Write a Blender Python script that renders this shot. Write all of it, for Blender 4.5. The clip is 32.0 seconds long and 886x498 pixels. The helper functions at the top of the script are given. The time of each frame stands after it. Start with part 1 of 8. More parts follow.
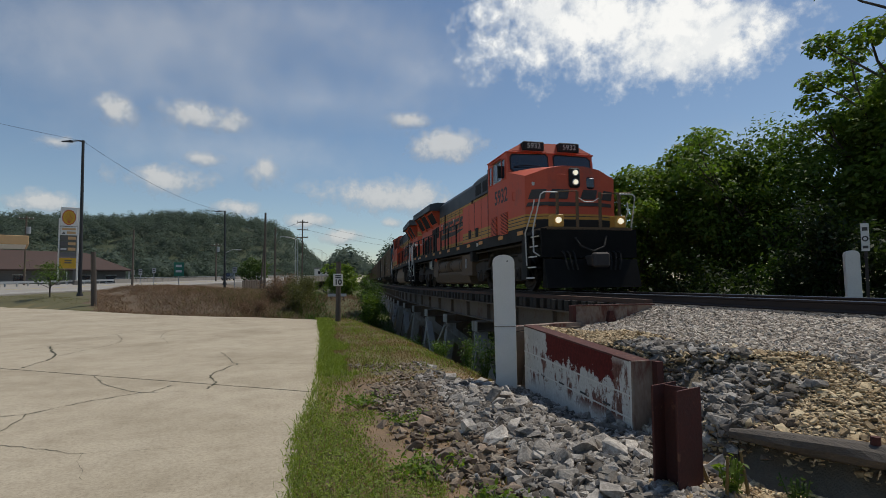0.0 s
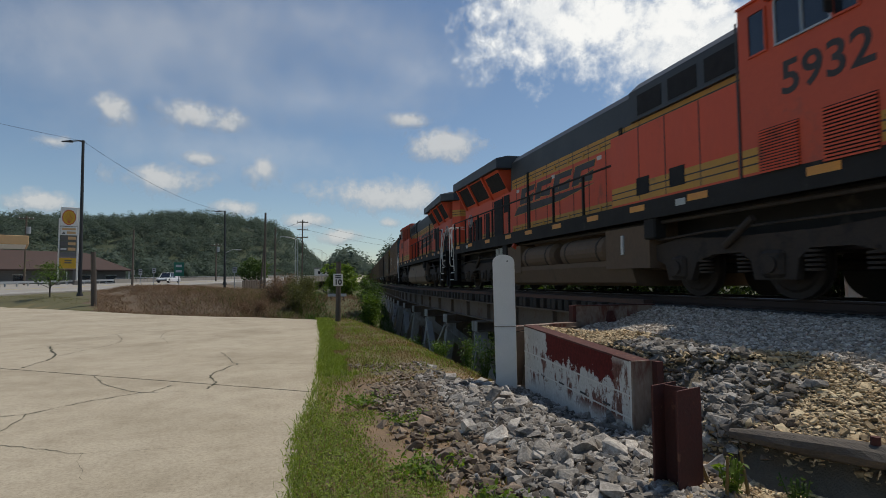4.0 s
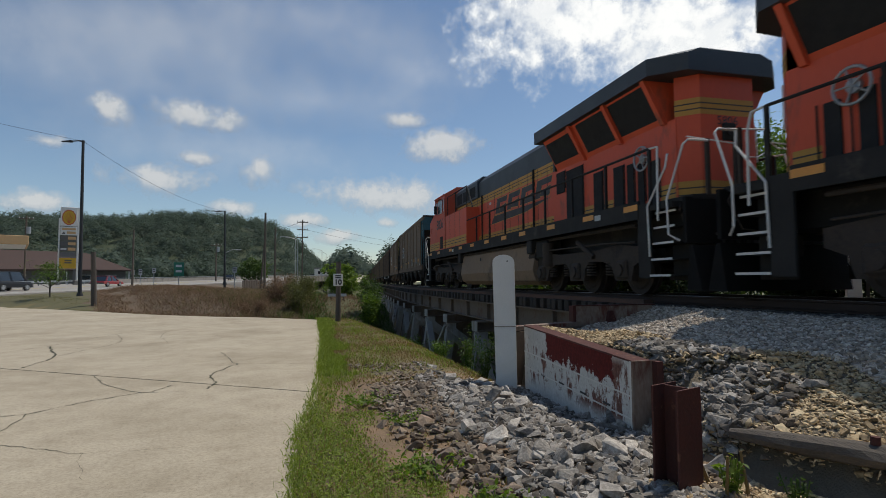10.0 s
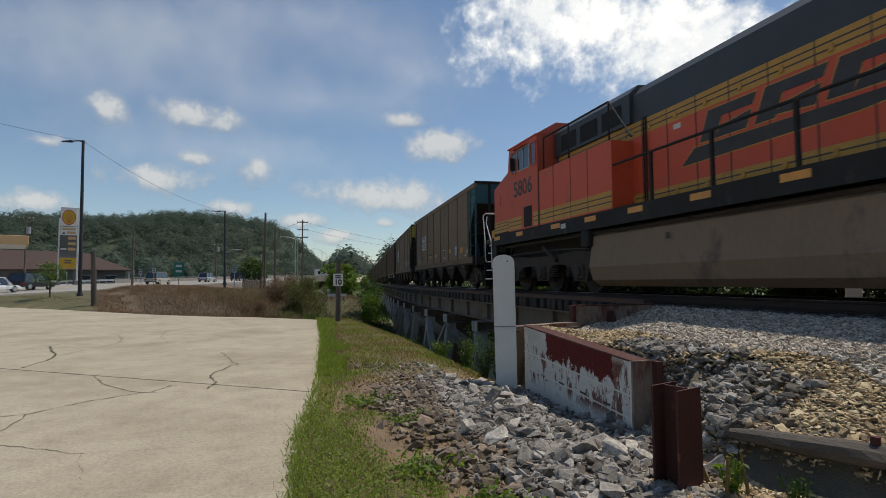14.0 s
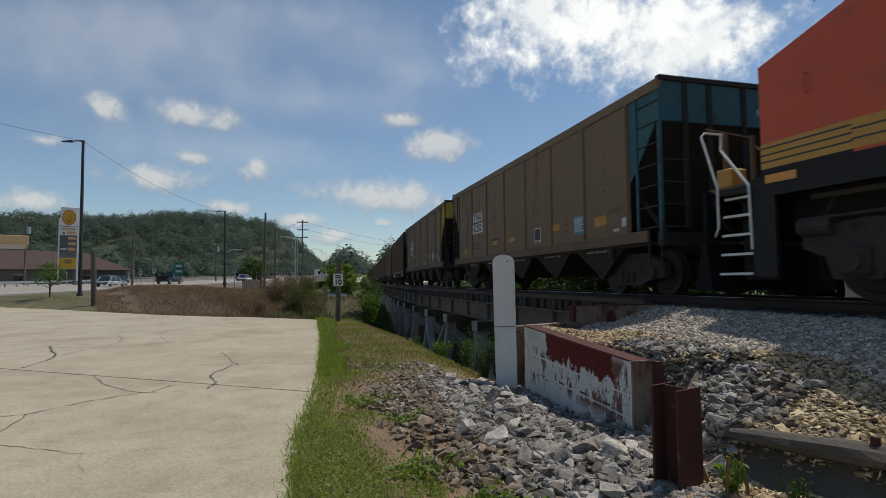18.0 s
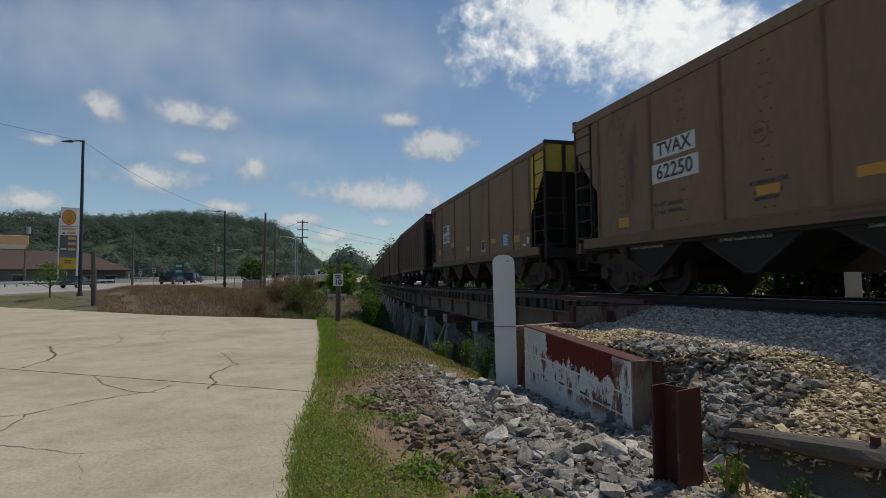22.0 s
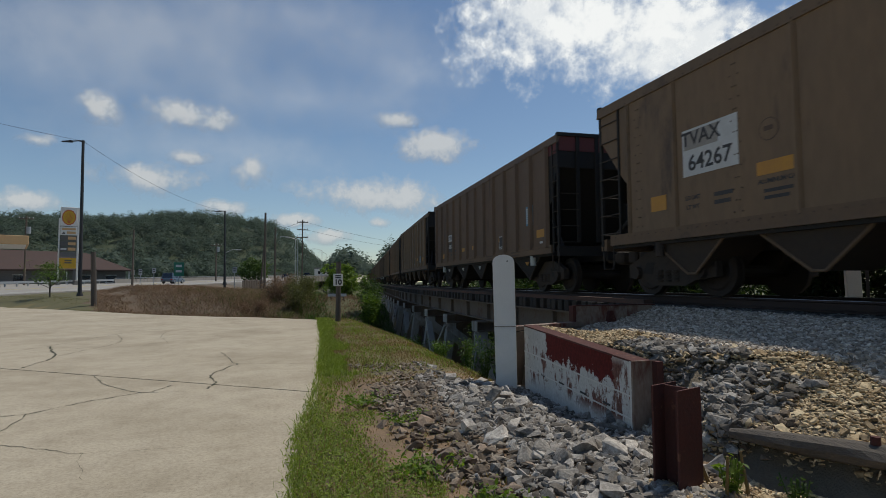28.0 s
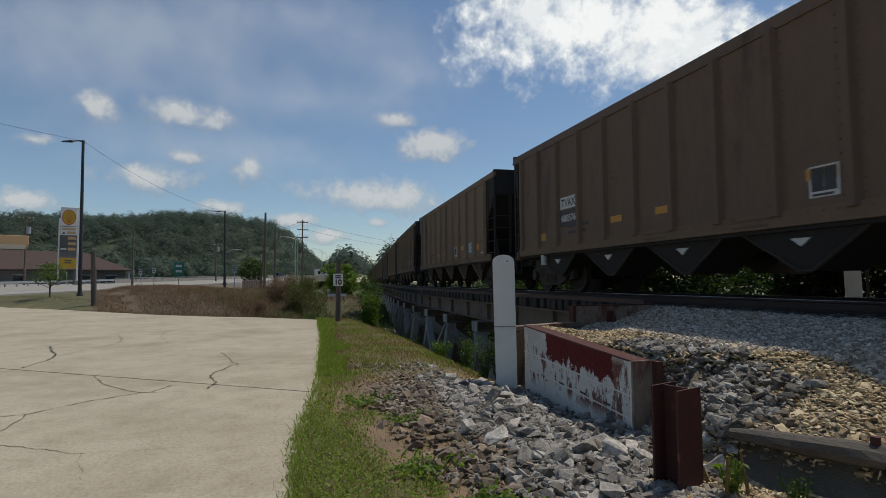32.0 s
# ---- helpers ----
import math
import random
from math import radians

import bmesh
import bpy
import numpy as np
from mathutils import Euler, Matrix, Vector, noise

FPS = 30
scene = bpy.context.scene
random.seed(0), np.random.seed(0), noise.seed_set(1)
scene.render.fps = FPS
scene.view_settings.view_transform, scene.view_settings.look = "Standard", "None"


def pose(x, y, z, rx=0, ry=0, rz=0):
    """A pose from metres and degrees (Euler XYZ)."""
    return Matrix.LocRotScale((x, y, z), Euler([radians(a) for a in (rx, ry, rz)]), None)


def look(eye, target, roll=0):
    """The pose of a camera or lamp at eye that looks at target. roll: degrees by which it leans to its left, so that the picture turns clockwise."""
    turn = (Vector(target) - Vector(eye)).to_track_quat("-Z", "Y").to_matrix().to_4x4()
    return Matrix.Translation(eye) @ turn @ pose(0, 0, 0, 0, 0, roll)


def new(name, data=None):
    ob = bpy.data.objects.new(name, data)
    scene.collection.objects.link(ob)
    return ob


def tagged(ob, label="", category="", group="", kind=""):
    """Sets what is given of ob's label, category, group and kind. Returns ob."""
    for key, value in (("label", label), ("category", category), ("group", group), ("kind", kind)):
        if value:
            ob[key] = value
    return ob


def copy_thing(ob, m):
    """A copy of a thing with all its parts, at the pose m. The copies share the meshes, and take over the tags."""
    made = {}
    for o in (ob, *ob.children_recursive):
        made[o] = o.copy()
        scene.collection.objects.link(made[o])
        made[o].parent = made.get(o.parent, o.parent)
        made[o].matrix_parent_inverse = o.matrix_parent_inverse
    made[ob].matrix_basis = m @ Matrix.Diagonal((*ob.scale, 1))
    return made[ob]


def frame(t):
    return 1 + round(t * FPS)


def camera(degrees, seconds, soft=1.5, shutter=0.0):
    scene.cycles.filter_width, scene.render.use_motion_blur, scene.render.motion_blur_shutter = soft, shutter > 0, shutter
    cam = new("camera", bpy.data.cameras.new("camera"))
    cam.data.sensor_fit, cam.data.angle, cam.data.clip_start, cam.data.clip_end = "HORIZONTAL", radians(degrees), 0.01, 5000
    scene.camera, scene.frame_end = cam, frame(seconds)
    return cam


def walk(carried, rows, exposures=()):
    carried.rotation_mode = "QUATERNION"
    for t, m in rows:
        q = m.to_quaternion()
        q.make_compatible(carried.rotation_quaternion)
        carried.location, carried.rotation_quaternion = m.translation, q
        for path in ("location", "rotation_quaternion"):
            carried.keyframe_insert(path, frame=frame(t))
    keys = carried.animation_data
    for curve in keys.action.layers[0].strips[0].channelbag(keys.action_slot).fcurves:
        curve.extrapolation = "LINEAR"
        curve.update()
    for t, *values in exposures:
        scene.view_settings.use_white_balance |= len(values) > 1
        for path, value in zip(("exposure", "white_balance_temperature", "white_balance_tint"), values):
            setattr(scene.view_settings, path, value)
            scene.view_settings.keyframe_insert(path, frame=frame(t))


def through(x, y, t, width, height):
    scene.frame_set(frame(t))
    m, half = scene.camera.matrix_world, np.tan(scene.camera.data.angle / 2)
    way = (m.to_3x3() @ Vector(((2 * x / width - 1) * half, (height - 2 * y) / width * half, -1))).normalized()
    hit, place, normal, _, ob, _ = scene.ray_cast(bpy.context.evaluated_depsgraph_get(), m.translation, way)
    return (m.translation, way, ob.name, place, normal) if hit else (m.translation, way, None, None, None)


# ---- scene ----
cam = camera(78.65, 32.0, soft=0.5, shutter=0.5)
EYE = (0.0, 0.0, 1.6)
LOOK = (0.30134, 0.95161, 0.06025)
HOLD = look(EYE, (LOOK[0] * 10, LOOK[1] * 10, 1.6 + LOOK[2] * 10), -0.394)
walk(cam, [(0.0, HOLD), (32.0, HOLD)], exposures=[(0.0, -0.02, 6620, 8), (6.0, -0.02, 6600, 8), (10.0, 0.08, 6550, 8), (13.0, 0.12, 6650, 8), (19.0, 0.03, 6500, 7), (22.0, -0.08, 6470, 7), (32.0, -0.06, 6470, 7)])

# ---- world and sun ----
SUN_EL, SUN_AZ = radians(63.5), radians(73)      # azimuth from +Y towards +X
world = bpy.data.worlds.new("sky")
scene.world = world
world.use_nodes = True
wn = world.node_tree
sky = wn.nodes.new("ShaderNodeTexSky")
sky.sky_type = 'NISHITA'
sky.sun_disc = False
sky.sun_elevation = SUN_EL
sky.sun_rotation = SUN_AZ
sky.air_density, sky.dust_density, sky.ozone_density = 1.0, 0.3, 2.5
wn.links.new(sky.outputs[0], wn.nodes["Background"].inputs[0])
wn.nodes["Background"].inputs[1].default_value = 0.09
sun = new("sun", bpy.data.lights.new("sun", "SUN"))
sun.data.energy, sun.data.angle, sun.data.color = 2.9, radians(0.53), (1.0, 0.95, 0.87)
sd = Vector((math.cos(SUN_EL) * math.sin(SUN_AZ), math.cos(SUN_EL) * math.cos(SUN_AZ), math.sin(SUN_EL)))
sun.matrix_world = look(sd * 50, (0, 0, 0))

# ---- helpers of this scene ----
RAIL_Z = 1.295
TRACK_X, TRACK_K, TRACK_C = 8.33, 0.0035, 45.0


def track_x(y):
    """The track's middle: a gentle curve that runs out into a straight."""
    if y < TRACK_C:
        return TRACK_X + TRACK_K * y * y / 2
    return TRACK_X + TRACK_K * TRACK_C * (y - TRACK_C / 2)


ARC_STEP = 0.5
ARC_Y = np.arange(-120, 520, ARC_STEP)
ARC_X = np.array([track_x(float(v)) for v in ARC_Y])
ARC_S = np.concatenate([[0], np.cumsum(np.hypot(np.diff(ARC_X), np.diff(ARC_Y)))])
ARC_S = ARC_S - np.interp(0, ARC_Y, ARC_S)


def on_track(s):
    """The place on the track s metres along it from the point beside the camera."""
    y = float(np.interp(s, ARC_S, ARC_Y))
    return Vector((track_x(y), y, RAIL_Z))


class Build:
    """Gathers the faces of one mesh."""

    def __init__(self):
        self.v, self.f = [], []

    def add(self, verts, faces):
        n = len(self.v)
        self.v += [tuple(p) for p in verts]
        self.f += [tuple(i + n for i in f) for f in faces]
        return self

    def box(self, x0, x1, y0, y1, z0, z1):
        v = [(x, y, z) for z in (z0, z1) for x, y in ((x0, y0), (x1, y0), (x1, y1), (x0, y1))]
        return self.add(v, [(3, 2, 1, 0), (4, 5, 6, 7), (0, 1, 5, 4), (1, 2, 6, 5), (2, 3, 7, 6), (3, 0, 4, 7)])

    def cbox(self, x0, x1, y0, y1, z0, z1, c=0.02):
        """A box with its edges cut off."""
        v, f = [], []
        for z, i in ((z0, c), (z0 + c, 0), (z1 - c, 0), (z1, c)):
            a, b, d, e = x0 + i, x1 - i, y0 + i, y1 - i
            k = c if i == 0 else c * 0.4
            v += [(a + k, d, z), (b - k, d, z), (b, d + k, z), (b, e - k, z), (b - k, e, z), (a + k, e, z), (a, e - k, z), (a, d + k, z)]
        for r in range(3):
            for j in range(8):
                f.append((r * 8 + j, r * 8 + (j + 1) % 8, r * 8 + 8 + (j + 1) % 8, r * 8 + 8 + j))
        f += [tuple(range(7, -1, -1)), tuple(range(24, 32))]
        return self.add(v, f)

    def loft(self, a, b):
        """Two rings of the same count, joined and capped."""
        n = len(a)
        f = [(i, (i + 1) % n, n + (i + 1) % n, n + i) for i in range(n)]
        return self.add(list(a) + list(b), f + [tuple(range(n - 1, -1, -1)), tuple(range(n, 2 * n))])

    def prism(self, prof, axis, c0, c1):
        """A flat outline pushed along an axis."""
        def at(p, c):
            return {"x": (c, p[0], p[1]), "y": (p[0], c, p[1]), "z": (p[0], p[1], c)}[axis]
        return self.loft([at(p, c0) for p in prof], [at(p, c1) for p in prof])

    def cyl(self, p0, p1, r, n=12, r1=None):
        p0, p1 = Vector(p0), Vector(p1)
        w = (p1 - p0).normalized()
        u = w.orthogonal().normalized()
        q = w.cross(u)
        r1 = r if r1 is None else r1
        ring = [(math.cos(2 * math.pi * i / n), math.sin(2 * math.pi * i / n)) for i in range(n)]
        return self.loft([p0 + (u * a + q * b) * r for a, b in ring], [p1 + (u * a + q * b) * r1 for a, b in ring])

    def tube(self, pts, r, n=6):
        """A bent round bar through the points, in one piece."""
        p = [Vector(q) for q in pts]
        rings, u = [], None
        for i, q in enumerate(p):
            w = (p[min(i + 1, len(p) - 1)] - p[max(i - 1, 0)]).normalized()
            u = w.orthogonal().normalized() if u is None else (u - w * u.dot(w)).normalized()
            k = w.cross(u)
            rings.append([q + (u * math.cos(2 * math.pi * j / n) + k * math.sin(2 * math.pi * j / n)) * r for j in range(n)])
        f = [(i * n + j, i * n + (j + 1) % n, (i + 1) * n + (j + 1) % n, (i + 1) * n + j) for i in range(len(p) - 1) for j in range(n)]
        f += [tuple(range(n - 1, -1, -1)), tuple(range((len(p) - 1) * n, len(p) * n))]
        return self.add([v for g in rings for v in g], f)

    def ball(self, c, r, n=8, m=6, squash=1.0):
        v, f = [], []
        for i in range(m + 1):
            th = math.pi * i / m
            for j in range(n):
                ph = 2 * math.pi * j / n
                v.append((c[0] + r * math.sin(th) * math.cos(ph), c[1] + r * math.sin(th) * math.sin(ph), c[2] + r * squash * math.cos(th)))
        for i in range(m):
            for j in range(n):
                f.append((i * n + j, i * n + (j + 1) % n, (i + 1) * n + (j + 1) % n, (i + 1) * n + j))
        return self.add(v, f)

    def mesh(self, name, smooth=False):
        me = bpy.data.meshes.new(name)
        me.from_pydata(self.v, [], self.f)
        bm = bmesh.new()
        bm.from_mesh(me)
        bmesh.ops.recalc_face_normals(bm, faces=bm.faces)
        bm.to_mesh(me)
        bm.free()
        if smooth:
            me.polygons.foreach_set("use_smooth", [True] * len(me.polygons))
        return me


def part(name, b, material, parent=None, label="", smooth=False, at=None):
    """One mesh object from a Build or a mesh, under its thing."""
    me = b.mesh(name, smooth) if isinstance(b, Build) else b
    if not me.materials:
        me.materials.append(material)
    ob = new(name, me)
    if parent is not None:
        ob.parent = parent
    if at is not None:
        ob.matrix_basis = at
    if label:
        tagged(ob, label)
    return ob


def thing(name, label, category, group="", kind="", at=None):
    ob = tagged(new(name), label, category, group, kind)
    if at is not None:
        ob.matrix_basis = at
    return ob


# ---- materials ----
def ramp(nt, src, stops):
    r = nt.nodes.new("ShaderNodeValToRGB")
    while len(r.color_ramp.elements) < len(stops):
        r.color_ramp.elements.new(0.5)
    for e, (pos, col) in zip(r.color_ramp.elements, stops):
        e.position, e.color = pos, (*col, 1) if len(col) == 3 else col
    nt.links.new(src, r.inputs[0])
    return r.outputs[0]


def noise_of(nt, coord, scale, detail=4, rough=0.55, stretch=None):
    t = nt.nodes.new("ShaderNodeTexNoise")
    t.inputs["Scale"].default_value, t.inputs["Detail"].default_value, t.inputs["Roughness"].default_value = scale, detail, rough
    if stretch:
        m = nt.nodes.new("ShaderNodeMapping")
        m.inputs["Scale"].default_value = stretch
        nt.links.new(coord, m.inputs[0])
        coord = m.outputs[0]
    nt.links.new(coord, t.inputs["Vector"])
    return t.outputs["Fac"]


def mix(nt, fac, a, b, mode='MIX'):
    m = nt.nodes.new("ShaderNodeMix")
    m.data_type, m.blend_type = 'RGBA', mode
    for sock, val in ((0, fac), (6, a), (7, b)):
        if isinstance(val, (int, float)):
            m.inputs[sock].default_value = val
        elif isinstance(val, tuple):
            m.inputs[sock].default_value = (*val[:3], 1)
        else:
            nt.links.new(val, m.inputs[sock])
    return m.outputs[2]


def shade(name, base, other=None, rough=0.7, metal=0.0, big=1.5, small=40.0, amount=0.5, bump=0.15, dirt=None, dirt_amount=0.5,
          dirt_scale=1.2, stretch=None, vary=0.0, coord="Object", spec=0.5, dist=0.02):
    """A surface of two colours mixed at two scales, with patches of dirt and a fine relief."""
    m = bpy.data.materials.new(name)
    m.use_nodes = True
    nt = m.node_tree
    bsdf = nt.nodes["Principled BSDF"]
    tc = nt.nodes.new("ShaderNodeTexCoord")
    co = tc.outputs[coord]
    other = other or tuple(c * 0.7 for c in base)
    n1 = noise_of(nt, co, big, 5, 0.6, stretch)
    n2 = noise_of(nt, co, small, 3, 0.6, stretch)
    f = mix(nt, 0.45, n1, n2)
    lo, hi = 0.5 - 0.22 / max(amount, 0.05) * 0.5, 0.5 + 0.22 / max(amount, 0.05) * 0.5
    fac = ramp(nt, f, [(max(lo, 0), (0, 0, 0)), (min(hi, 1), (1, 1, 1))])
    col = mix(nt, fac, other, base)
    if dirt:
        n3 = noise_of(nt, co, dirt_scale, 8, 0.68, stretch)
        k = 0.72 - 0.4 * dirt_amount
        col = mix(nt, ramp(nt, n3, [(k, (0, 0, 0)), (k + 0.12, (1, 1, 1))]), col, dirt)
    if vary:
        oi = nt.nodes.new("ShaderNodeObjectInfo")
        hs = nt.nodes.new("ShaderNodeHueSaturation")
        mr = nt.nodes.new("ShaderNodeMapRange")
        mr.inputs[3].default_value, mr.inputs[4].default_value = 1 - vary, 1 + vary
        nt.links.new(oi.outputs["Random"], mr.inputs[0])
        nt.links.new(mr.outputs[0], hs.inputs["Value"])
        nt.links.new(col, hs.inputs["Color"])
        col = hs.outputs[0]
    nt.links.new(col, bsdf.inputs["Base Color"])
    bsdf.inputs["Metallic"].default_value = metal
    bsdf.inputs["Specular IOR Level"].default_value = spec
    rr = nt.nodes.new("ShaderNodeMapRange")
    rr.inputs[3].default_value, rr.inputs[4].default_value = max(rough - 0.12, 0.03), min(rough + 0.12, 1)
    nt.links.new(n1, rr.inputs[0])
    nt.links.new(rr.outputs[0], bsdf.inputs["Roughness"])
    if bump:
        bp = nt.nodes.new("ShaderNodeBump")
        bp.inputs["Strength"].default_value, bp.inputs["Distance"].default_value = bump, dist
        nt.links.new(f, bp.inputs["Height"])
        nt.links.new(bp.outputs[0], bsdf.inputs["Normal"])
    return m


def glow(name, color, strength):
    m = bpy.data.materials.new(name)
    m.use_nodes = True
    b = m.node_tree.nodes["Principled BSDF"]
    b.inputs["Base Color"].default_value = (*color, 1)
    b.inputs["Emission Color"].default_value = (*color, 1)
    b.inputs["Emission Strength"].default_value = strength
    return m


M = {}


def concrete_mat():
    """Broom-finished old concrete: stains, grain and pitting."""
    m = bpy.data.materials.new("concrete")
    m.use_nodes = True
    nt = m.node_tree
    bs = nt.nodes["Principled BSDF"]
    co = nt.nodes.new("ShaderNodeTexCoord").outputs["Object"]
    stain = noise_of(nt, co, 0.45, 6, 0.6)
    blotch = noise_of(nt, co, 2.2, 6, 0.7)
    grain = noise_of(nt, co, 26, 8, 0.85)
    pits = noise_of(nt, co, 75, 2, 0.5)
    col = ramp(nt, stain, [(0.3, (0.33, 0.275, 0.195)), (0.5, (0.42, 0.355, 0.26)), (0.7, (0.46, 0.395, 0.295))])
    col = mix(nt, 1.0, col, ramp(nt, blotch, [(0.3, (0.84, 0.83, 0.81)), (0.52, (1.0, 1.0, 1.0)), (0.75, (1.08, 1.08, 1.07))]), 'MULTIPLY')
    col = mix(nt, 1.0, col, ramp(nt, grain, [(0.3, (0.55, 0.54, 0.52)), (0.5, (1.0, 1.0, 1.0)), (0.7, (1.25, 1.25, 1.25))]), 'MULTIPLY')
    col = mix(nt, 1.0, col, ramp(nt, pits, [(0.24, (0.4, 0.38, 0.35)), (0.34, (1.0, 1.0, 1.0))]), 'MULTIPLY')
    nt.links.new(col, bs.inputs["Base Color"])
    bs.inputs["Roughness"].default_value = 0.92
    bs.inputs["Specular IOR Level"].default_value = 0.25
    bp = nt.nodes.new("ShaderNodeBump")
    bp.inputs["Strength"].default_value, bp.inputs["Distance"].default_value = 0.6, 0.006
    nt.links.new(grain, bp.inputs["Height"])
    nt.links.new(bp.outputs[0], bs.inputs["Normal"])
    return m


M["concrete"] = concrete_mat()
M["lawn_soil"] = shade("lawn_soil", (0.12, 0.1, 0.042), (0.085, 0.082, 0.03), 1.0, big=0.4, small=9, bump=0.6)
M["hollow_soil"] = shade("hollow_soil", (0.07, 0.085, 0.03), (0.1, 0.085, 0.045), 1.0, big=0.5, small=8, bump=0.6)
M["hill_soil"] = shade("hill_soil", (0.045, 0.06, 0.03), (0.06, 0.07, 0.035), 1.0, big=0.05, small=1, bump=0.3)
M["crack"] = shade("crack", (0.09, 0.075, 0.05), (0.06, 0.06, 0.03), 1.0)
M["soil"] = shade("soil", (0.27, 0.17, 0.095), (0.16, 0.108, 0.062), 1.0, big=1.2, small=30, amount=0.8, bump=0.9, dirt=(0.1, 0.1, 0.04), dirt_amount=0.3)
M["dry_grass"] = shade("dry_grass", (0.18, 0.125, 0.055), (0.11, 0.11, 0.035), 1.0, big=0.7, small=25, bump=0.7, dirt=(0.19, 0.13, 0.075), dirt_amount=0.4)
M["far_soil"] = shade("far_soil", (0.085, 0.1, 0.04), (0.13, 0.115, 0.06), 1.0, big=0.15, small=2, bump=0.4)
M["bank"] = shade("bank", (0.15, 0.1, 0.06), (0.09, 0.066, 0.04), 1.0, big=0.35, small=6, bump=0.7, dirt=(0.08, 0.095, 0.035), dirt_amount=0.35)
M["road"] = shade("road", (0.36, 0.335, 0.29), (0.28, 0.26, 0.23), 0.9, big=0.1, small=3)
M["white_paint"] = shade("white_paint", (0.74, 0.72, 0.675), (0.6, 0.585, 0.545), 0.55, big=3, small=50, dirt=(0.42, 0.4, 0.36), dirt_amount=0.22, dirt_scale=4, bump=0.1)
M["rust"] = shade("rust", (0.1, 0.026, 0.018), (0.05, 0.017, 0.013), 0.85, big=4, small=50, bump=0.35, dirt=(0.22, 0.1, 0.055), dirt_amount=0.35, dirt_scale=5)
M["peeling"] = shade("peeling", (0.68, 0.65, 0.6), (0.52, 0.49, 0.44), 0.7, big=3, small=40, bump=0.25, dirt=(0.26, 0.17, 0.12), dirt_amount=0.4, dirt_scale=2.6, stretch=(1, 1, 0.55))
M["rail_side"] = shade("rail_side", (0.07, 0.045, 0.035), (0.045, 0.03, 0.025), 0.8, big=3, small=60, metal=0.2)
M["rail_top"] = shade("rail_top", (0.45, 0.43, 0.42), (0.35, 0.33, 0.32), 0.3, metal=0.9, big=2, small=60, bump=0.02)
M["tie"] = shade("tie", (0.055, 0.042, 0.032), (0.026, 0.021, 0.017), 0.95, big=2, small=30, stretch=(0.3, 3, 3), bump=0.5, vary=0.25)
M["steel_dark"] = shade("steel_dark", (0.06, 0.05, 0.045), (0.035, 0.03, 0.03), 0.8, big=2, small=30, dirt=(0.13, 0.075, 0.045), dirt_amount=0.4)
M["rusty_guard"] = shade("rusty_guard_timber", (0.13, 0.065, 0.042), (0.07, 0.04, 0.03), 0.9, big=2, small=20, bump=0.3, dirt=(0.05, 0.035, 0.028), dirt_amount=0.4)
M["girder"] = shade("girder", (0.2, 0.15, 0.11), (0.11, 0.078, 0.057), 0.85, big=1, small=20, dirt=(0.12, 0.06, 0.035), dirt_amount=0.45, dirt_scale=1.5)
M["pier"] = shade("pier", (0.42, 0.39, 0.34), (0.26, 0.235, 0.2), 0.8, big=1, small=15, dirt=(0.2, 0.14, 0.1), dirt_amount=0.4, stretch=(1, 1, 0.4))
M["stained"] = shade("rust_stained_paint", (0.3, 0.24, 0.19), (0.16, 0.1, 0.07), 0.85, big=3, small=30, bump=0.3, dirt=(0.12, 0.04, 0.025), dirt_amount=0.55, dirt_scale=4, stretch=(1, 1, 0.4))
M["timber"] = shade("timber", (0.14, 0.115, 0.092), (0.055, 0.045, 0.036), 0.95, big=2.5, small=18, stretch=(6, 0.6, 6), bump=0.9)
M["stone_brown"] = shade("stone_brown", (0.28, 0.21, 0.15), (0.15, 0.11, 0.078), 0.95, big=2, small=10, amount=0.8, bump=0.45, vary=0.45, dirt=(0.16, 0.105, 0.065), dirt_amount=0.5, dirt_scale=2.5)
M["stone"] = shade("stone", (0.47, 0.425, 0.365), (0.21, 0.183, 0.155), 0.9, big=2, small=9, amount=0.9, bump=0.45, vary=0.55, dirt=(0.15, 0.12, 0.095), dirt_amount=0.45, dirt_scale=2.5)
M["ballast"] = shade("ballast", (0.2, 0.155, 0.1), (0.1, 0.08, 0.055), 0.95, big=6, small=60, bump=0.6, dist=0.05)

# ---- ground ----
GRASS_EDGE = [(2.9, -30.0), (2.9, 9.0), (3.1, 13.0), (3.3, 16.0), (3.2, 20.0), (3.0, 24.0), (1.2, 32.0), (-4.0, 60.0)]


def step(a, b, v):
    k = min(max((v - a) / (b - a), 0.0), 1.0)
    return k * k * (3 - 2 * k)


def edge_x(y):
    return float(np.interp(y, [p[1] for p in GRASS_EDGE], [p[0] for p in GRASS_EDGE]))


def slab_far(x):
    """How far the paved lot reaches, to its northern edge."""
    return float(np.interp(x, [-18.7, -13.2, -8.8, -5.3, -2.4, 1.9, 6.0], [47.0, 40.5, 35.0, 30.7, 28.0, 24.8, 22.0]))


ROAD_P, ROAD_D = (-25.3, 64.7), (0.2477, 0.9688)


def road_frame(x, y):
    """Along the highway and across it, towards the lot."""
    dx, dy = x - ROAD_P[0], y - ROAD_P[1]
    return dx * ROAD_D[0] + dy * ROAD_D[1], dx * ROAD_D[1] - dy * ROAD_D[0]


def road_z(q):
    return 0.95 + 0.0165 * max(q, -60)


def abut(x):
    """The line of the trestle's abutment, north of which the land falls away."""
    return 7.75 + 0.44 * max(x - 3.6, 0) if x < 7 else 9.25 + 0.3 * (x - 7)


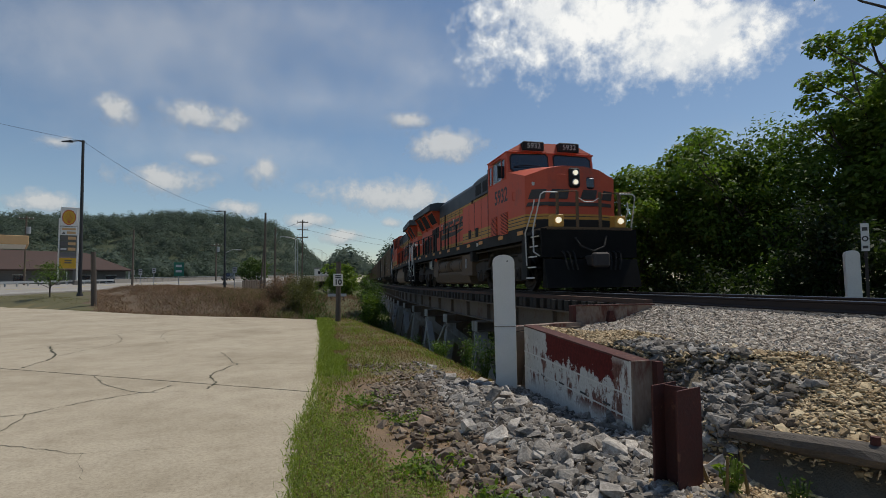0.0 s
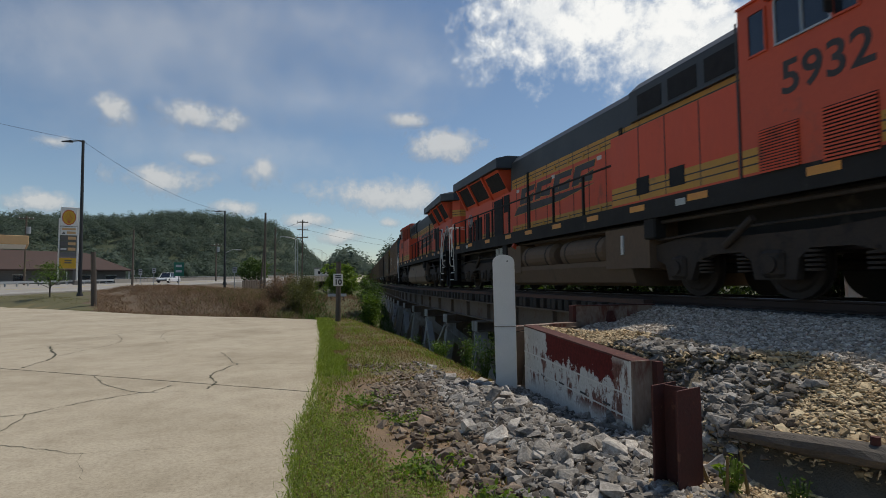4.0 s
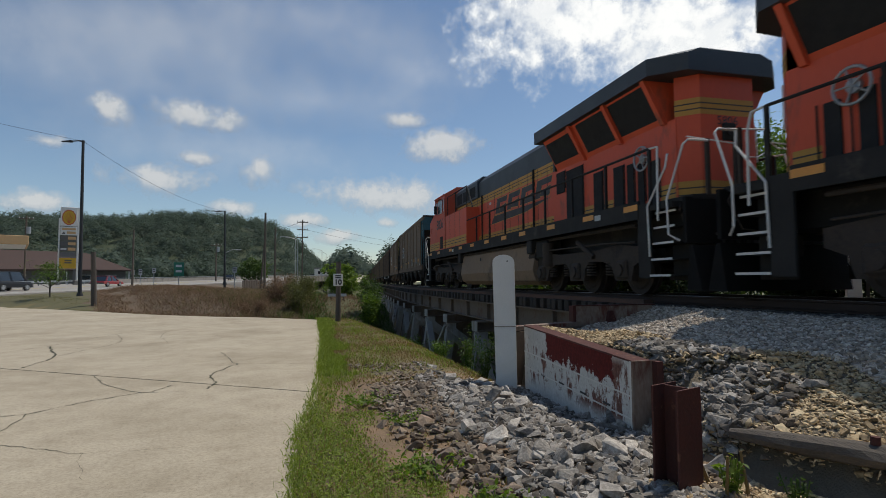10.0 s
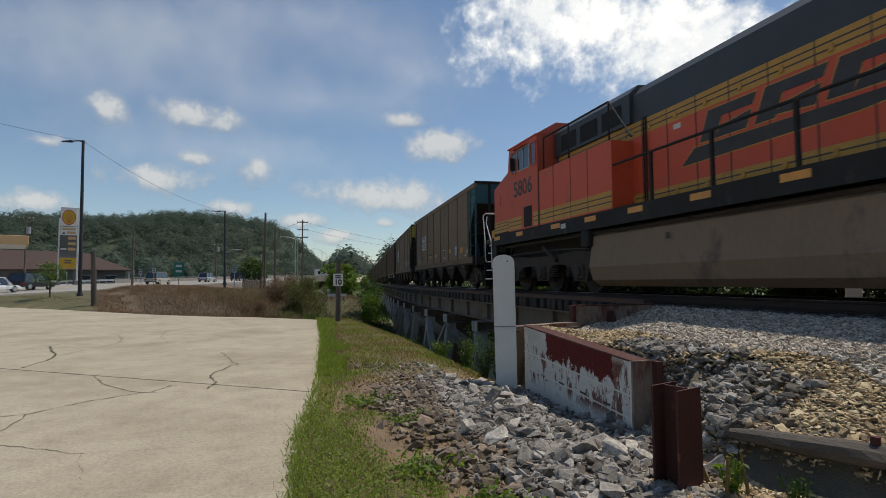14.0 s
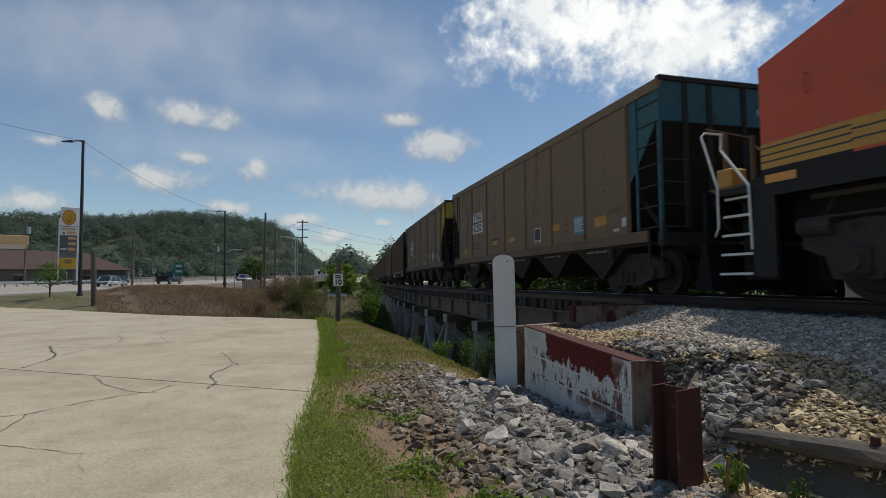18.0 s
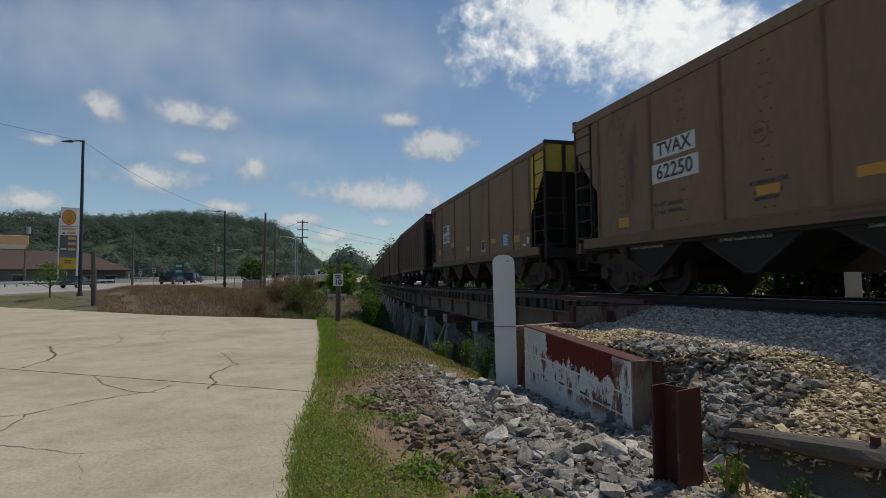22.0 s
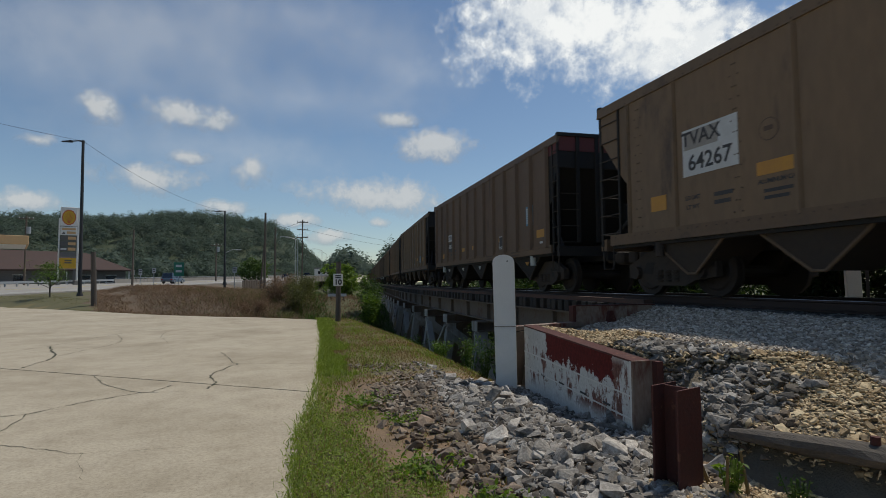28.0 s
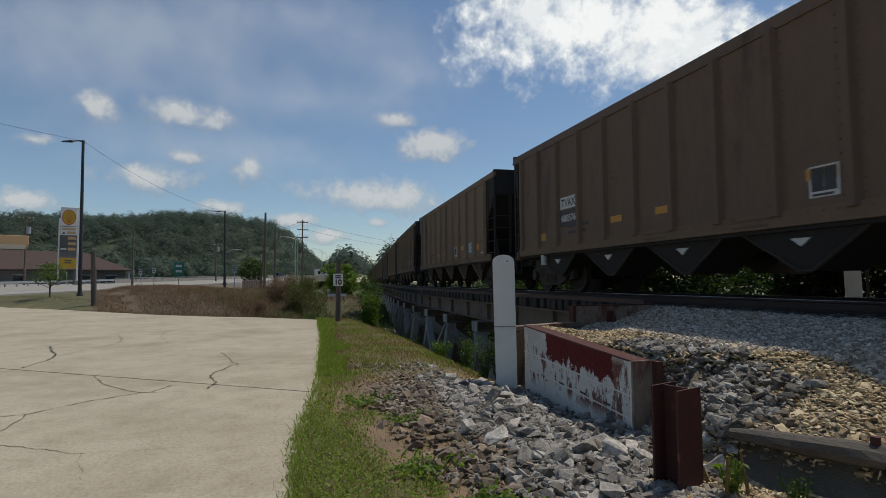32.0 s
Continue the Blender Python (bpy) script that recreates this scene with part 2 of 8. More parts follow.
def height(x, y):
    """The lie of the land: paved lot, ballast shoulder, the valley under the trestle, the highway's bank."""
    u = x - track_x(y)
    z = 0.0
    top = 0.84 + 0.24 * step(-4.6, -1.9, u) - 0.25 * step(2.2, 5, u)
    if y < abut(x):
        if y < 5.0:
            k = step(2.0, 5.0, y)
            z = max(top * min(max((x - 3.9 + 0.6 * k) / (2.4 - 1.95 * k), 0), 1), 0.13 * step(1.5, 2.6, x))
            off = (x - 3.36) * 0.884 + (y - 3.36) * 0.468    # behind the lying timber
            z = max(z, (0.1 + 0.33 * step(-0.08, 0.12, off) + (top - 0.43) * min(max((off - 0.1) / 1.3, 0), 1)) * step(4.7, 4.0, y) * step(2.6 + 0.6 * step(3.0, 3.8, y), 3.0 + 0.6 * step(3.0, 3.8, y), x))
        elif x > 3.62 + 0.09 * (y - 5):
            z = top
        else:
            z = 0.12 * step(1.2, 2.4, x) * (1 - step(2.6, 3.5, x))
        if y > 6.0 and x > 4.2:
            z -= 0.2 * step(6.3, 7.8, y) * (1 - step(5.8, 6.8, x)) * step(4.2, 4.8, x)
        if y < 6.0 and x > 3.3:
            z = min(z, top)
    else:
        ex = edge_x(y)
        drop = step(0.0, 5.5, x - ex) * step(7.6, 9.0, y)
        z = -5.5 * drop * (0.55 + 0.45 * step(9, 20, y))
        if u > 3.2:
            z = max(z, -0.6) if y < 14 else z + (4.6 * step(3.2, 7, u)) * (1 - step(40, 80, y))
    # behind the lot: a dip, then the bank up to the highway
    q, w = road_frame(x, y)
    over = (y - slab_far(x)) / 1.24
    if over > 0 and u < -4:
        dip = -0.15 - 1.0 * step(-14, -6, x) - 3.2 * step(-2, 5, x)
        low = z + (dip - z) * step(0, 5, over)
        if x > 3:
            low = min(z, low)
        z = low
    if y > 24 and u < -3:
        foot = 16 - 9 * step(-13, -5, x)
        rise = 1 - step(foot, foot + 15, w)
        on_bridge = step(38, 50, q)
        crest = road_z(q) - 0.12
        if over > 0:
            z = z + (crest - z) * rise * (1 - on_bridge) * step(0, 3.5, over)
            if w < 7.0:
                z = crest * (1 - on_bridge) + on_bridge * -3.5
        if over > 0:
            k = min(max(((x + 10) * 12 - (y - 56) * 17) / 433, 0), 1)
            d = math.hypot(x + 10 - 12 * k, y - 56 + 17 * k)
            spur = (1.35 - 0.75 * k) * (1 - step(1.5, 10, d)) - 1.4 * step(3, 10, d)
            z = max(z, spur) if d < 10 else z
        if y > 150 or w < -40:
            k = max(step(150, 260, y), step(-40, -90, w) if w < -40 else 0)
            z = z * (1 - k) + 1.0 * k
    if y > 120 and u > -20:
        z = z * (1 - step(120, 220, y)) + 0.5 * step(120, 220, y)
    return z


def axis(lo, hi, near_lo, near_hi, fine, grow):
    vals = list(np.arange(near_lo, near_hi, fine))
    s, v = fine, near_hi
    while v < hi:
        vals.append(v)
        s *= grow
        v += s
    vals.append(hi)
    s, v = fine, near_lo
    while v > lo:
        s *= grow
        v -= s
        vals.insert(0, max(v, lo))
    return vals


def build_ground():
    xs, ys = axis(-2500, 2500, -9, 14, 0.22, 1.25), axis(-600, 3500, -2, 34, 0.22, 1.22)
    nx, ny = len(xs), len(ys)
    v = []
    for y in ys:
        for x in xs:
            z = height(x, y)
            if x < slab_x(y) + 0.5 and y < slab_far(x) + 0.6:
                z -= 0.12
            z += 0.04 * noise.noise((x * 0.9, y * 0.9, 0)) if abs(x) < 60 and abs(y) < 60 else 0
            v.append((x, y, z))
    f = [(j * nx + i, j * nx + i + 1, (j + 1) * nx + i + 1, (j + 1) * nx + i) for j in range(ny - 1) for i in range(nx - 1)]
    me = bpy.data.meshes.new("ground")
    me.from_pydata(v, [], f)
    names = ["soil", "dry_grass", "far_soil", "bank", "ballast", "lawn_soil", "hollow_soil"]
    for k in names:
        me.materials.append(M[k])
    idx = []
    for j in range(ny - 1):
        for i in range(nx - 1):
            x, y = (xs[i] + xs[i + 1]) / 2, (ys[j] + ys[j + 1]) / 2
            u = x - track_x(y)
            k = 2
            if x > 1.35 and u < 3.4 and y < abut(x) and y > -8:
                k = 4 if x > 3.4 else 0
            elif x < 4.2 and y < slab_far(x) + 0.5 and y > -20:
                k = 1 if y > 9.2 or x < 0.75 else 0
            elif u < -4 and y < 140 and road_frame(x, y)[1] > 4:
                k = 6 if x > 2.2 - 0.02 * y else 3 if x > -0.275 * y else 5
            idx.append(k)
    me.polygons.foreach_set("material_index", idx)
    me.polygons.foreach_set("use_smooth", [True] * len(idx))
    return tagged(new("ground", me), "uneven ground of soil, dry grass and gravel", "ground", kind="structure")


SLAB_EDGE = [(0.1, -12.0), (0.15, 3.0), (0.2, 4.4), (0.25, 5.6), (0.47, 7.1), (0.64, 8.2), (1.0, 11.6), (1.4, 16.0), (1.94, 24.0)]


def slab_x(y):
    return float(np.interp(y, [p[1] for p in SLAB_EDGE], [p[0] for p in SLAB_EDGE]))


def clip(poly, n, c):
    """The part of a flat outline on one side of the line n.p = c."""
    out = []
    for a, b in zip(poly, poly[1:] + poly[:1]):
        da, db = n[0] * a[0] + n[1] * a[1] - c, n[0] * b[0] + n[1] * b[1] - c
        if da <= 0:
            out.append(a)
        if da * db < 0:
            k = da / (da - db)
            out.append((a[0] + (b[0] - a[0]) * k, a[1] + (b[1] - a[1]) * k))
    return out


def crack_strip(parent, pts, width, seed):
    """A ragged open crack, filled with dirt, along a line of points."""
    rnd = random.Random(seed)
    line = []
    for a, b in zip(pts, pts[1:]):
        n = max(2, int(math.dist(a, b) / 0.07))
        for i in range(n):
            k = i / n
            line.append((a[0] + (b[0] - a[0]) * k, a[1] + (b[1] - a[1]) * k))
    line.append(pts[-1])
    v, f = [], []
    for i, (x, y) in enumerate(line):
        a, b = line[max(i - 1, 0)], line[min(i + 1, len(line) - 1)]
        dx, dy = b[0] - a[0], b[1] - a[1]
        q = math.hypot(dx, dy) or 1
        w = width * (0.25 + 1.1 * rnd.random()) / 2
        j = 0.03 * (rnd.random() - 0.5) + 0.06 * noise.noise((x * 3, y * 3, seed))
        v += [(x - dy / q * (j - w), y + dx / q * (j - w), 0.0045), (x - dy / q * (j + w), y + dx / q * (j + w), 0.0045)]
        if i:
            f.append((2 * i - 2, 2 * i - 1, 2 * i + 1, 2 * i))
    part("crack", Build().add(v, f), M["crack"], parent)


def build_slab():
    lot = thing("pavement", "cracked pale concrete lot with open joints", "pavement", kind="structure")
    outline = [(-60, -12)] + [(x, y) for x, y in ((p[1], p[0]) for p in [(b, a) for a, b in SLAB_EDGE])] + [(x, slab_far(x)) for x in (-0.5, -2.4, -5.3, -8.8, -13.2, -18.7, -60)]
    rnd = random.Random(4)
    ragged = [outline[0]]
    for a, b in zip(outline[1:-1], outline[2:-1] + [outline[-1]]):
        n = max(1, int(math.dist(a, b) / 0.25)) if b[0] > -1 and b[1] < 24.1 else 1
        for i in range(n):
            k = i / n
            ragged.append((a[0] + (b[0] - a[0]) * k + (rnd.random() - 0.5) * 0.07, a[1] + (b[1] - a[1]) * k))
    ragged.append(outline[-1])
    joints = [((-4.95, 12.55), (0.52, 8.3))]
    pieces = [ragged]
    for a, b in joints:
        d = (b[0] - a[0], b[1] - a[1])
        q = math.hypot(*d)
        n = (-d[1] / q, d[0] / q)
        c = n[0] * a[0] + n[1] * a[1]
        nxt = []
        for p in pieces:
            for s, g in ((1, c - 0.018), (-1, -c - 0.018)):
                r = clip(p, (n[0] * s, n[1] * s), g)
                if len(r) > 2:
                    nxt.append(r)
        pieces = nxt
    for p in pieces:
        part("slab", Build().prism(p, "z", -0.16, 0.0), M["concrete"], lot)
    for k, (wide, line) in enumerate((
            (0.035, [(-6.04, 15.3), (-5.47, 16.5), (-5.14, 17.9), (-4.69, 19.7), (-4.26, 21.4), (-3.64, 22.7)]),
            (0.085, [(-5.44, 16.5), (-4.98, 15.2), (-4.56, 14.2), (-4.49, 13.2), (-4.56, 12.4)]),
            (0.035, [(-4.56, 14.2), (-4.04, 16.0), (-3.96, 16.9), (-4.06, 17.7), (-4.64, 19.5)]),
            (0.02, [(-5.28, 16.1), (-4.88, 16.0), (-4.29, 15.4)]), (0.02, [(-4.83, 14.9), (-4.62, 15.3), (-4.29, 15.4)]),
            (0.02, [(-5.02, 17.9), (-4.43, 17.3), (-3.99, 17.0)]),
            (0.03, [(-3.96, 21.2), (-3.13, 20.3), (-3.3, 19.8), (-3.17, 18.2), (-2.6, 16.1)]),
            (0.035, [(-1.1, 13.7), (-0.77, 12.0), (-0.65, 11.5)]), (0.075, [(-0.65, 11.5), (-0.99, 10.5), (-0.95, 9.9), (-0.85, 9.5), (-0.89, 9.0)]),
            (0.016, [(-2.36, 11.7), (-1.82, 11.9), (-0.7, 11.65), (0.86, 11.0)]),
            (0.03, [(-2.91, 10.9), (-2.56, 10.0), (-2.24, 9.5), (-1.84, 9.02)]),
            (0.045, [(-3.11, 7.96), (-2.87, 8.04), (-2.36, 8.62), (-1.84, 9.02), (-1.66, 9.02), (-1.49, 9.56)]),
            (0.03, [(-2.8, 7.16), (-2.82, 7.62), (-2.87, 8.04)]), (0.014, [(-1.84, 9.02), (-1.13, 8.89), (-0.85, 9.05)]),
            (0.016, [(-2.57, 6.59), (-2.33, 6.43), (-1.97, 6.17), (-1.69, 6.0)]), (0.01, [(-1.69, 6.0), (-1.22, 5.93), (-0.77, 5.93)]),
            (0.006, [(-1.69, 6.0), (-1.59, 5.55), (-1.46, 5.2)]), (0.02, [(-3.49, 22.6), (-2.38, 21.2)]), (0.014, [(-0.96, 13.9), (-0.25, 15.2)]),
            (0.04, [(-8.55, 27.9), (-6.93, 29.5)]))):
        crack_strip(lot, line, wide * 0.5, k + 1)
    return lot


ground = build_ground()
lot = build_slab()

# ---- the train: paint ----
M["orange"] = shade("orange_paint", (0.66, 0.095, 0.036), (0.54, 0.076, 0.03), 0.55, big=1.3, small=12, amount=0.4, bump=0.03, dirt=(0.24, 0.065, 0.035), dirt_amount=0.3, dirt_scale=1.6, stretch=(1, 1, 0.35))
M["faded"] = shade("faded_orange_paint", (0.6, 0.1, 0.045), (0.48, 0.076, 0.036), 0.6, big=1.5, small=15, amount=0.4, bump=0.03, dirt=(0.36, 0.085, 0.05), dirt_amount=0.35)
M["yellow"] = shade("yellow_paint", (0.56, 0.3, 0.05), (0.42, 0.22, 0.045), 0.6, big=3, small=20, bump=0.03, dirt=(0.2, 0.12, 0.05), dirt_amount=0.3)
M["black"] = shade("black_paint", (0.01, 0.0095, 0.009), (0.018, 0.016, 0.014), 0.8, big=2, small=25, bump=0.04, dirt=(0.06, 0.05, 0.042), dirt_amount=0.3)
M["slate"] = shade("dark_roof_paint", (0.035, 0.042, 0.05), (0.05, 0.055, 0.06), 0.55, big=1.2, small=18, bump=0.04, dirt=(0.07, 0.066, 0.06), dirt_amount=0.25)
M["screen"] = shade("radiator_screen", (0.01, 0.01, 0.011), (0.016, 0.016, 0.016), 0.85, big=5, small=80, bump=0.2)
M["grime"] = shade("grimy_running_gear", (0.06, 0.043, 0.031), (0.03, 0.023, 0.019), 0.85, big=3, small=25, bump=0.2, dirt=(0.022, 0.018, 0.015), dirt_amount=0.45, dirt_scale=2.5)
M["tank"] = shade("dusty_tank_paint", (0.16, 0.105, 0.066), (0.1, 0.068, 0.045), 0.8, big=1.5, small=20, bump=0.08, dirt=(0.09, 0.065, 0.045), dirt_amount=0.4, stretch=(1, 1, 0.5))
M["tan_tank"] = shade("dusty_tan_tank_paint", (0.27, 0.185, 0.115), (0.18, 0.122, 0.08), 0.75, big=1.2, small=18, bump=0.06, dirt=(0.12, 0.085, 0.06), dirt_amount=0.35, stretch=(1, 1, 0.5))
M["wheel"] = shade("wheel_steel", (0.05, 0.037, 0.03), (0.028, 0.022, 0.019), 0.7, big=4, small=30, metal=0.3, dirt=(0.03, 0.026, 0.024), dirt_amount=0.4)
M["white_rail"] = shade("white_handrail", (0.72, 0.71, 0.68), (0.55, 0.53, 0.5), 0.5, big=5, small=50, bump=0, dirt=(0.3, 0.25, 0.2), dirt_amount=0.3)
M["galvanised"] = shade("galvanised_steel", (0.42, 0.43, 0.43), (0.3, 0.31, 0.31), 0.5, metal=0.5)
M["faded_mark"] = shade("faded_marking", (0.36, 0.33, 0.29), (0.28, 0.25, 0.21), 0.8, big=6, small=30, bump=0)
M["white_mark"] = shade("white_marking", (0.62, 0.62, 0.6), (0.48, 0.47, 0.44), 0.7, big=5, small=30, bump=0)
M["dark_mark"] = shade("dark_marking", (0.03, 0.03, 0.032), (0.06, 0.05, 0.045), 0.6, big=3, small=20, bump=0)
M["reflector"] = shade("orange_reflector", (0.75, 0.32, 0.04), (0.55, 0.24, 0.05), 0.4, big=5, small=60, bump=0)
M["reflector_white"] = shade("white_reflector", (0.5, 0.52, 0.5), (0.35, 0.36, 0.34), 0.4, big=5, small=60, bump=0)
M["lamp_on"] = glow("lit_headlamp", (1.0, 0.9, 0.68), 0.75)
M["plow_paint"] = shade("matte_black_plow_paint", (0.007, 0.007, 0.007), (0.013, 0.012, 0.011), 0.9, big=2, small=25, bump=0.05, spec=0.2)
M["rusty_rail"] = shade("rusty_railing", (0.2, 0.12, 0.06), (0.1, 0.07, 0.045), 0.85, big=3, small=40, bump=0.1)
M["lamp_off"] = shade("headlamp_glass", (0.5, 0.5, 0.48), (0.3, 0.3, 0.3), 0.15, bump=0)
M["cab_glass"] = shade("tinted_cab_glass", (0.02, 0.028, 0.04), (0.015, 0.02, 0.03), 0.06, big=2, small=4, bump=0, spec=0.9)
M["frame_metal"] = shade("window_frame_metal", (0.5, 0.5, 0.48), (0.36, 0.35, 0.33), 0.4, metal=0.6, bump=0)
M["tan_box"] = shade("pale_equipment_box", (0.5, 0.5, 0.44), (0.36, 0.35, 0.3), 0.6, bump=0.03, dirt=(0.15, 0.12, 0.09), dirt_amount=0.4)


def text_build(words, size, material, parent, at, name="lettering", bold=0.0):
    """Lettering in the built-in font, as a thin mesh."""
    cu = bpy.data.curves.new("text", "FONT")
    cu.body, cu.size, cu.extrude, cu.offset = words, size, 0.002, bold
    cu.align_x, cu.align_y = "CENTER", "CENTER"
    cu.resolution_u = 3
    tmp = bpy.data.objects.new("text", cu)
    me = bpy.data.meshes.new_from_object(tmp)
    bpy.data.objects.remove(tmp)
    me.materials.clear()
    return part(name, me, material, parent, at=at)


def side_pose(sign, y, z, x):
    """The pose of lettering that reads from beside the vehicle."""
    return pose(sign * x, y, z, 90, 0, 90 if sign > 0 else -90)


def wheelset(parent, y, r, half=0.72):
    b = Build()
    for s in (-1, 1):
        b.cyl((s * (half - 0.0), 0, 0), (s * (half + 0.02), 0, 0), r + 0.025, 28)
        b.cyl((s * (half + 0.02), 0, 0), (s * (half + 0.135), 0, 0), r, 28, r - 0.005)
        b.cyl((s * (half + 0.135), 0, 0), (s * (half + 0.16), 0, 0), r - 0.1, 20, r - 0.14)
        b.cyl((s * (half + 0.1), 0, 0), (s * (half + 0.22), 0, 0), 0.13, 12)
        for k in range(3):
            a = 2 * math.pi * k / 3
            b.cyl((s * (half + 0.14), 0.26 * r / 0.53 * math.cos(a), 0.26 * r / 0.53 * math.sin(a)), (s * (half + 0.168), 0.26 * r / 0.53 * math.cos(a), 0.26 * r / 0.53 * math.sin(a)), 0.05, 8)
    b.cyl((-half, 0, 0), (half, 0, 0), 0.1, 10)
    w = part("wheelset", b, M["wheel"], parent, at=pose(0, y, r))
    return w


WHEELS = []


def loco_truck(parent, y):
    tr = part("truck", Build().box(-0.55, 0.55, y - 2.5, y + 2.5, 0.72, 0.98), M["grime"], parent)
    for s in (-1, 1):
        a = [(-2.75, 0.98), (-2.75, 0.72), (-2.45, 0.6), (-2.35, 0.3), (-1.75, 0.3), (-1.6, 0.62), (-1.2, 0.74), (-0.6, 0.74), (-0.42, 0.6),
             (-0.36, 0.3), (0.36, 0.3), (0.42, 0.6), (0.6, 0.74), (1.2, 0.74), (1.6, 0.62), (1.75, 0.3), (2.35, 0.3), (2.45, 0.6), (2.75, 0.72), (2.75, 0.98),
             (1.9, 1.08), (0.9, 1.0), (-0.9, 1.0), (-1.9, 1.08)]
        prof = [(y + p, q) for p, q in a]
        part("side_frame", Build().prism(prof, "x", s * 1.12, s * 1.26), M["grime"], tr)
        for ax in (-2.05, 0, 2.05):
            part("journal_box", Build().cbox(s * 1.14 if s > 0 else -1.34, 1.34 if s > 0 else -1.14, y + ax - 0.2, y + ax + 0.2, 0.33, 0.74, 0.05).cyl((s * 1.3, y + ax, 0.53), (s * 1.38, y + ax, 0.53), 0.13, 14), M["grime"], tr)
        for ax in (-1.45, -0.6, 0.6, 1.45):
            b = Build()
            for k in range(5):
                b.cyl((s * 1.18, y + ax, 0.42 + k * 0.065), (s * 1.18, y + ax, 0.455 + k * 0.065), 0.12, 12)
            part("spring", b, M["grime"], tr)
        part("brake_cylinder", Build().cyl((s * 1.25, y - 2.75, 1.02), (s * 1.25, y - 2.3, 1.02), 0.14, 14), M["grime"], tr)
        part("brake_pipe", Build().tube([(s * 1.32, y - 2.7, 1.12), (s * 1.33, y - 1.2, 1.14), (s * 1.33, y + 1.2, 1.13), (s * 1.3, y + 2.6, 1.08)], 0.022), M["grime"], tr)
        part("sand_pipe", Build().tube([(s * 1.2, y - 2.3, 1.4), (s * 1.22, y - 2.6, 0.9), (s * 0.9, y - 2.7, 0.25)], 0.025), M["black"], tr)
        part("damper", Build().cyl((s * 1.3, y + 0.9, 0.85), (s * 1.36, y + 0.25, 1.25), 0.06, 10), M["grime"], tr)
    for ax in (-2.05, 0, 2.05):
        WHEELS.append((wheelset(tr, y + ax, 0.53), parent, 0.53))
    return tr


def emblem(parent, sign, x, y0, y1, z0, z1, back=False):
    """The railway's wordmark as four slanted plain blocks over a long wedge."""
    for col, grow, nm in ((M["yellow"], 0.02, "emblem_outline"), (M["dark_mark"], 0.0, "emblem_block")):
        off = 0.003 if col is M["yellow"] else 0.006
        n = 4
        w = (y1 - y0) / n
        for k in range(n):
            a = y0 + w * k + w * 0.04
            b = a + w * 0.86
            sl = (z1 - z0) * 0.42 * (1 if y1 > y0 else -1)
            g = grow * (1 if y1 > y0 else -1)
            m1, m2 = a + (b - a) * 0.36, a + (b - a) * 0.7
            zc = z0 + (z1 - z0) * 0.52
            outs = [[(a - g, z0 - grow), (m1 + g, z0 - grow), (m1 + sl + g, z1 + grow), (a + sl - g, z1 + grow)],
                    [(m1, z0 - grow + (z1 - z0) * 0.1 * (k % 2)), (b + g, z0 - grow), (b + sl * 0.5 + g, zc + grow), (m1 + sl * 0.5, zc - 0.1 + grow)],
                    [(m1 + sl * 0.62, zc + 0.08), (b + sl * 0.62 + g, zc + 0.08), (b + sl + g, z1 + grow), (m1 + sl, z1 + grow)]]
            for o in outs:
                part(nm, Build().prism(o, "x", sign * x, sign * (x + off)), col, parent)
        g = grow * (1 if y1 > y0 else -1)
        zt = z0 - (z1 - z0) * 0.12
        part(nm, Build().prism([(y0 - (y1 - y0) * 0.09 - g, zt - (z1 - z0) * 0.52 - grow), (y0 + (y1 - y0) * 0.6, zt - (z1 - z0) * 0.4 - grow), (y1 + g, zt - grow * 0.5 - 0.02), (y0 - (y1 - y0) * 0.02 - g, zt + grow)], "x", sign * x, sign * (x + off)), col, parent)


def corner_steps(lo, s, ye, inward):
    """A stepwell at one corner of the frame. inward: +1 or -1, towards the middle."""
    part("step_panel", Build().box(s * 1.44, s * 1.49, ye + inward * 0.62, ye + inward * 1.0, 0.34, 1.78), M["black"], lo)
    part("step_back", Build().box(s * 0.95, s * 0.99, ye, ye + inward * 0.62, 0.3, 1.75), M["black"], lo)
    for k, z in enumerate((0.4, 0.7, 1.0, 1.3, 1.58)):
        i = k * 0.06
        part("step", Build().box(s * 1.0, s * (1.5 - i * 0.6), ye + inward * 0.02, ye + inward * 0.62, z - 0.025, z), M["black"], lo)
        part("step_edge", Build().box(s * (1.5 - i * 0.6), s * (1.515 - i * 0.6), ye + inward * 0.02, ye + inward * 0.62, z - 0.028, z + 0.012), M["white_rail"], lo)
    part("grab_rail", Build().tube([(s * 1.5, ye + inward * 0.62, 0.75), (s * 1.53, ye + inward * 0.62, 1.7), (s * 1.5, ye + inward * 0.1, 2.35), (s * 1.46, ye + inward * 0.08, 2.6)], 0.02, 8), M["white_rail"], lo)
    part("grab_rail", Build().tube([(s * 1.42, ye - inward * 0.14, 1.0), (s * 1.52, ye + inward * 0.03, 1.12), (s * 1.53, ye + inward * 0.04, 1.75), (s * 1.45, ye - inward * 0.34, 2.68), (s * 1.36, ye - inward * 0.36, 2.76), (s * 0.95, ye - inward * 0.36, 2.76)], 0.02, 8), M["white_rail"], lo)
    part("uncoupling_lever", Build().tube([(s * 0.35, ye - inward * 0.1, 1.05), (s * 1.2, ye - inward * 0.1, 1.1), (s * 1.42, ye - inward * 0.16, 1.55), (s * 1.36, ye - inward * 0.12, 1.68)], 0.011), M["grime"], lo)


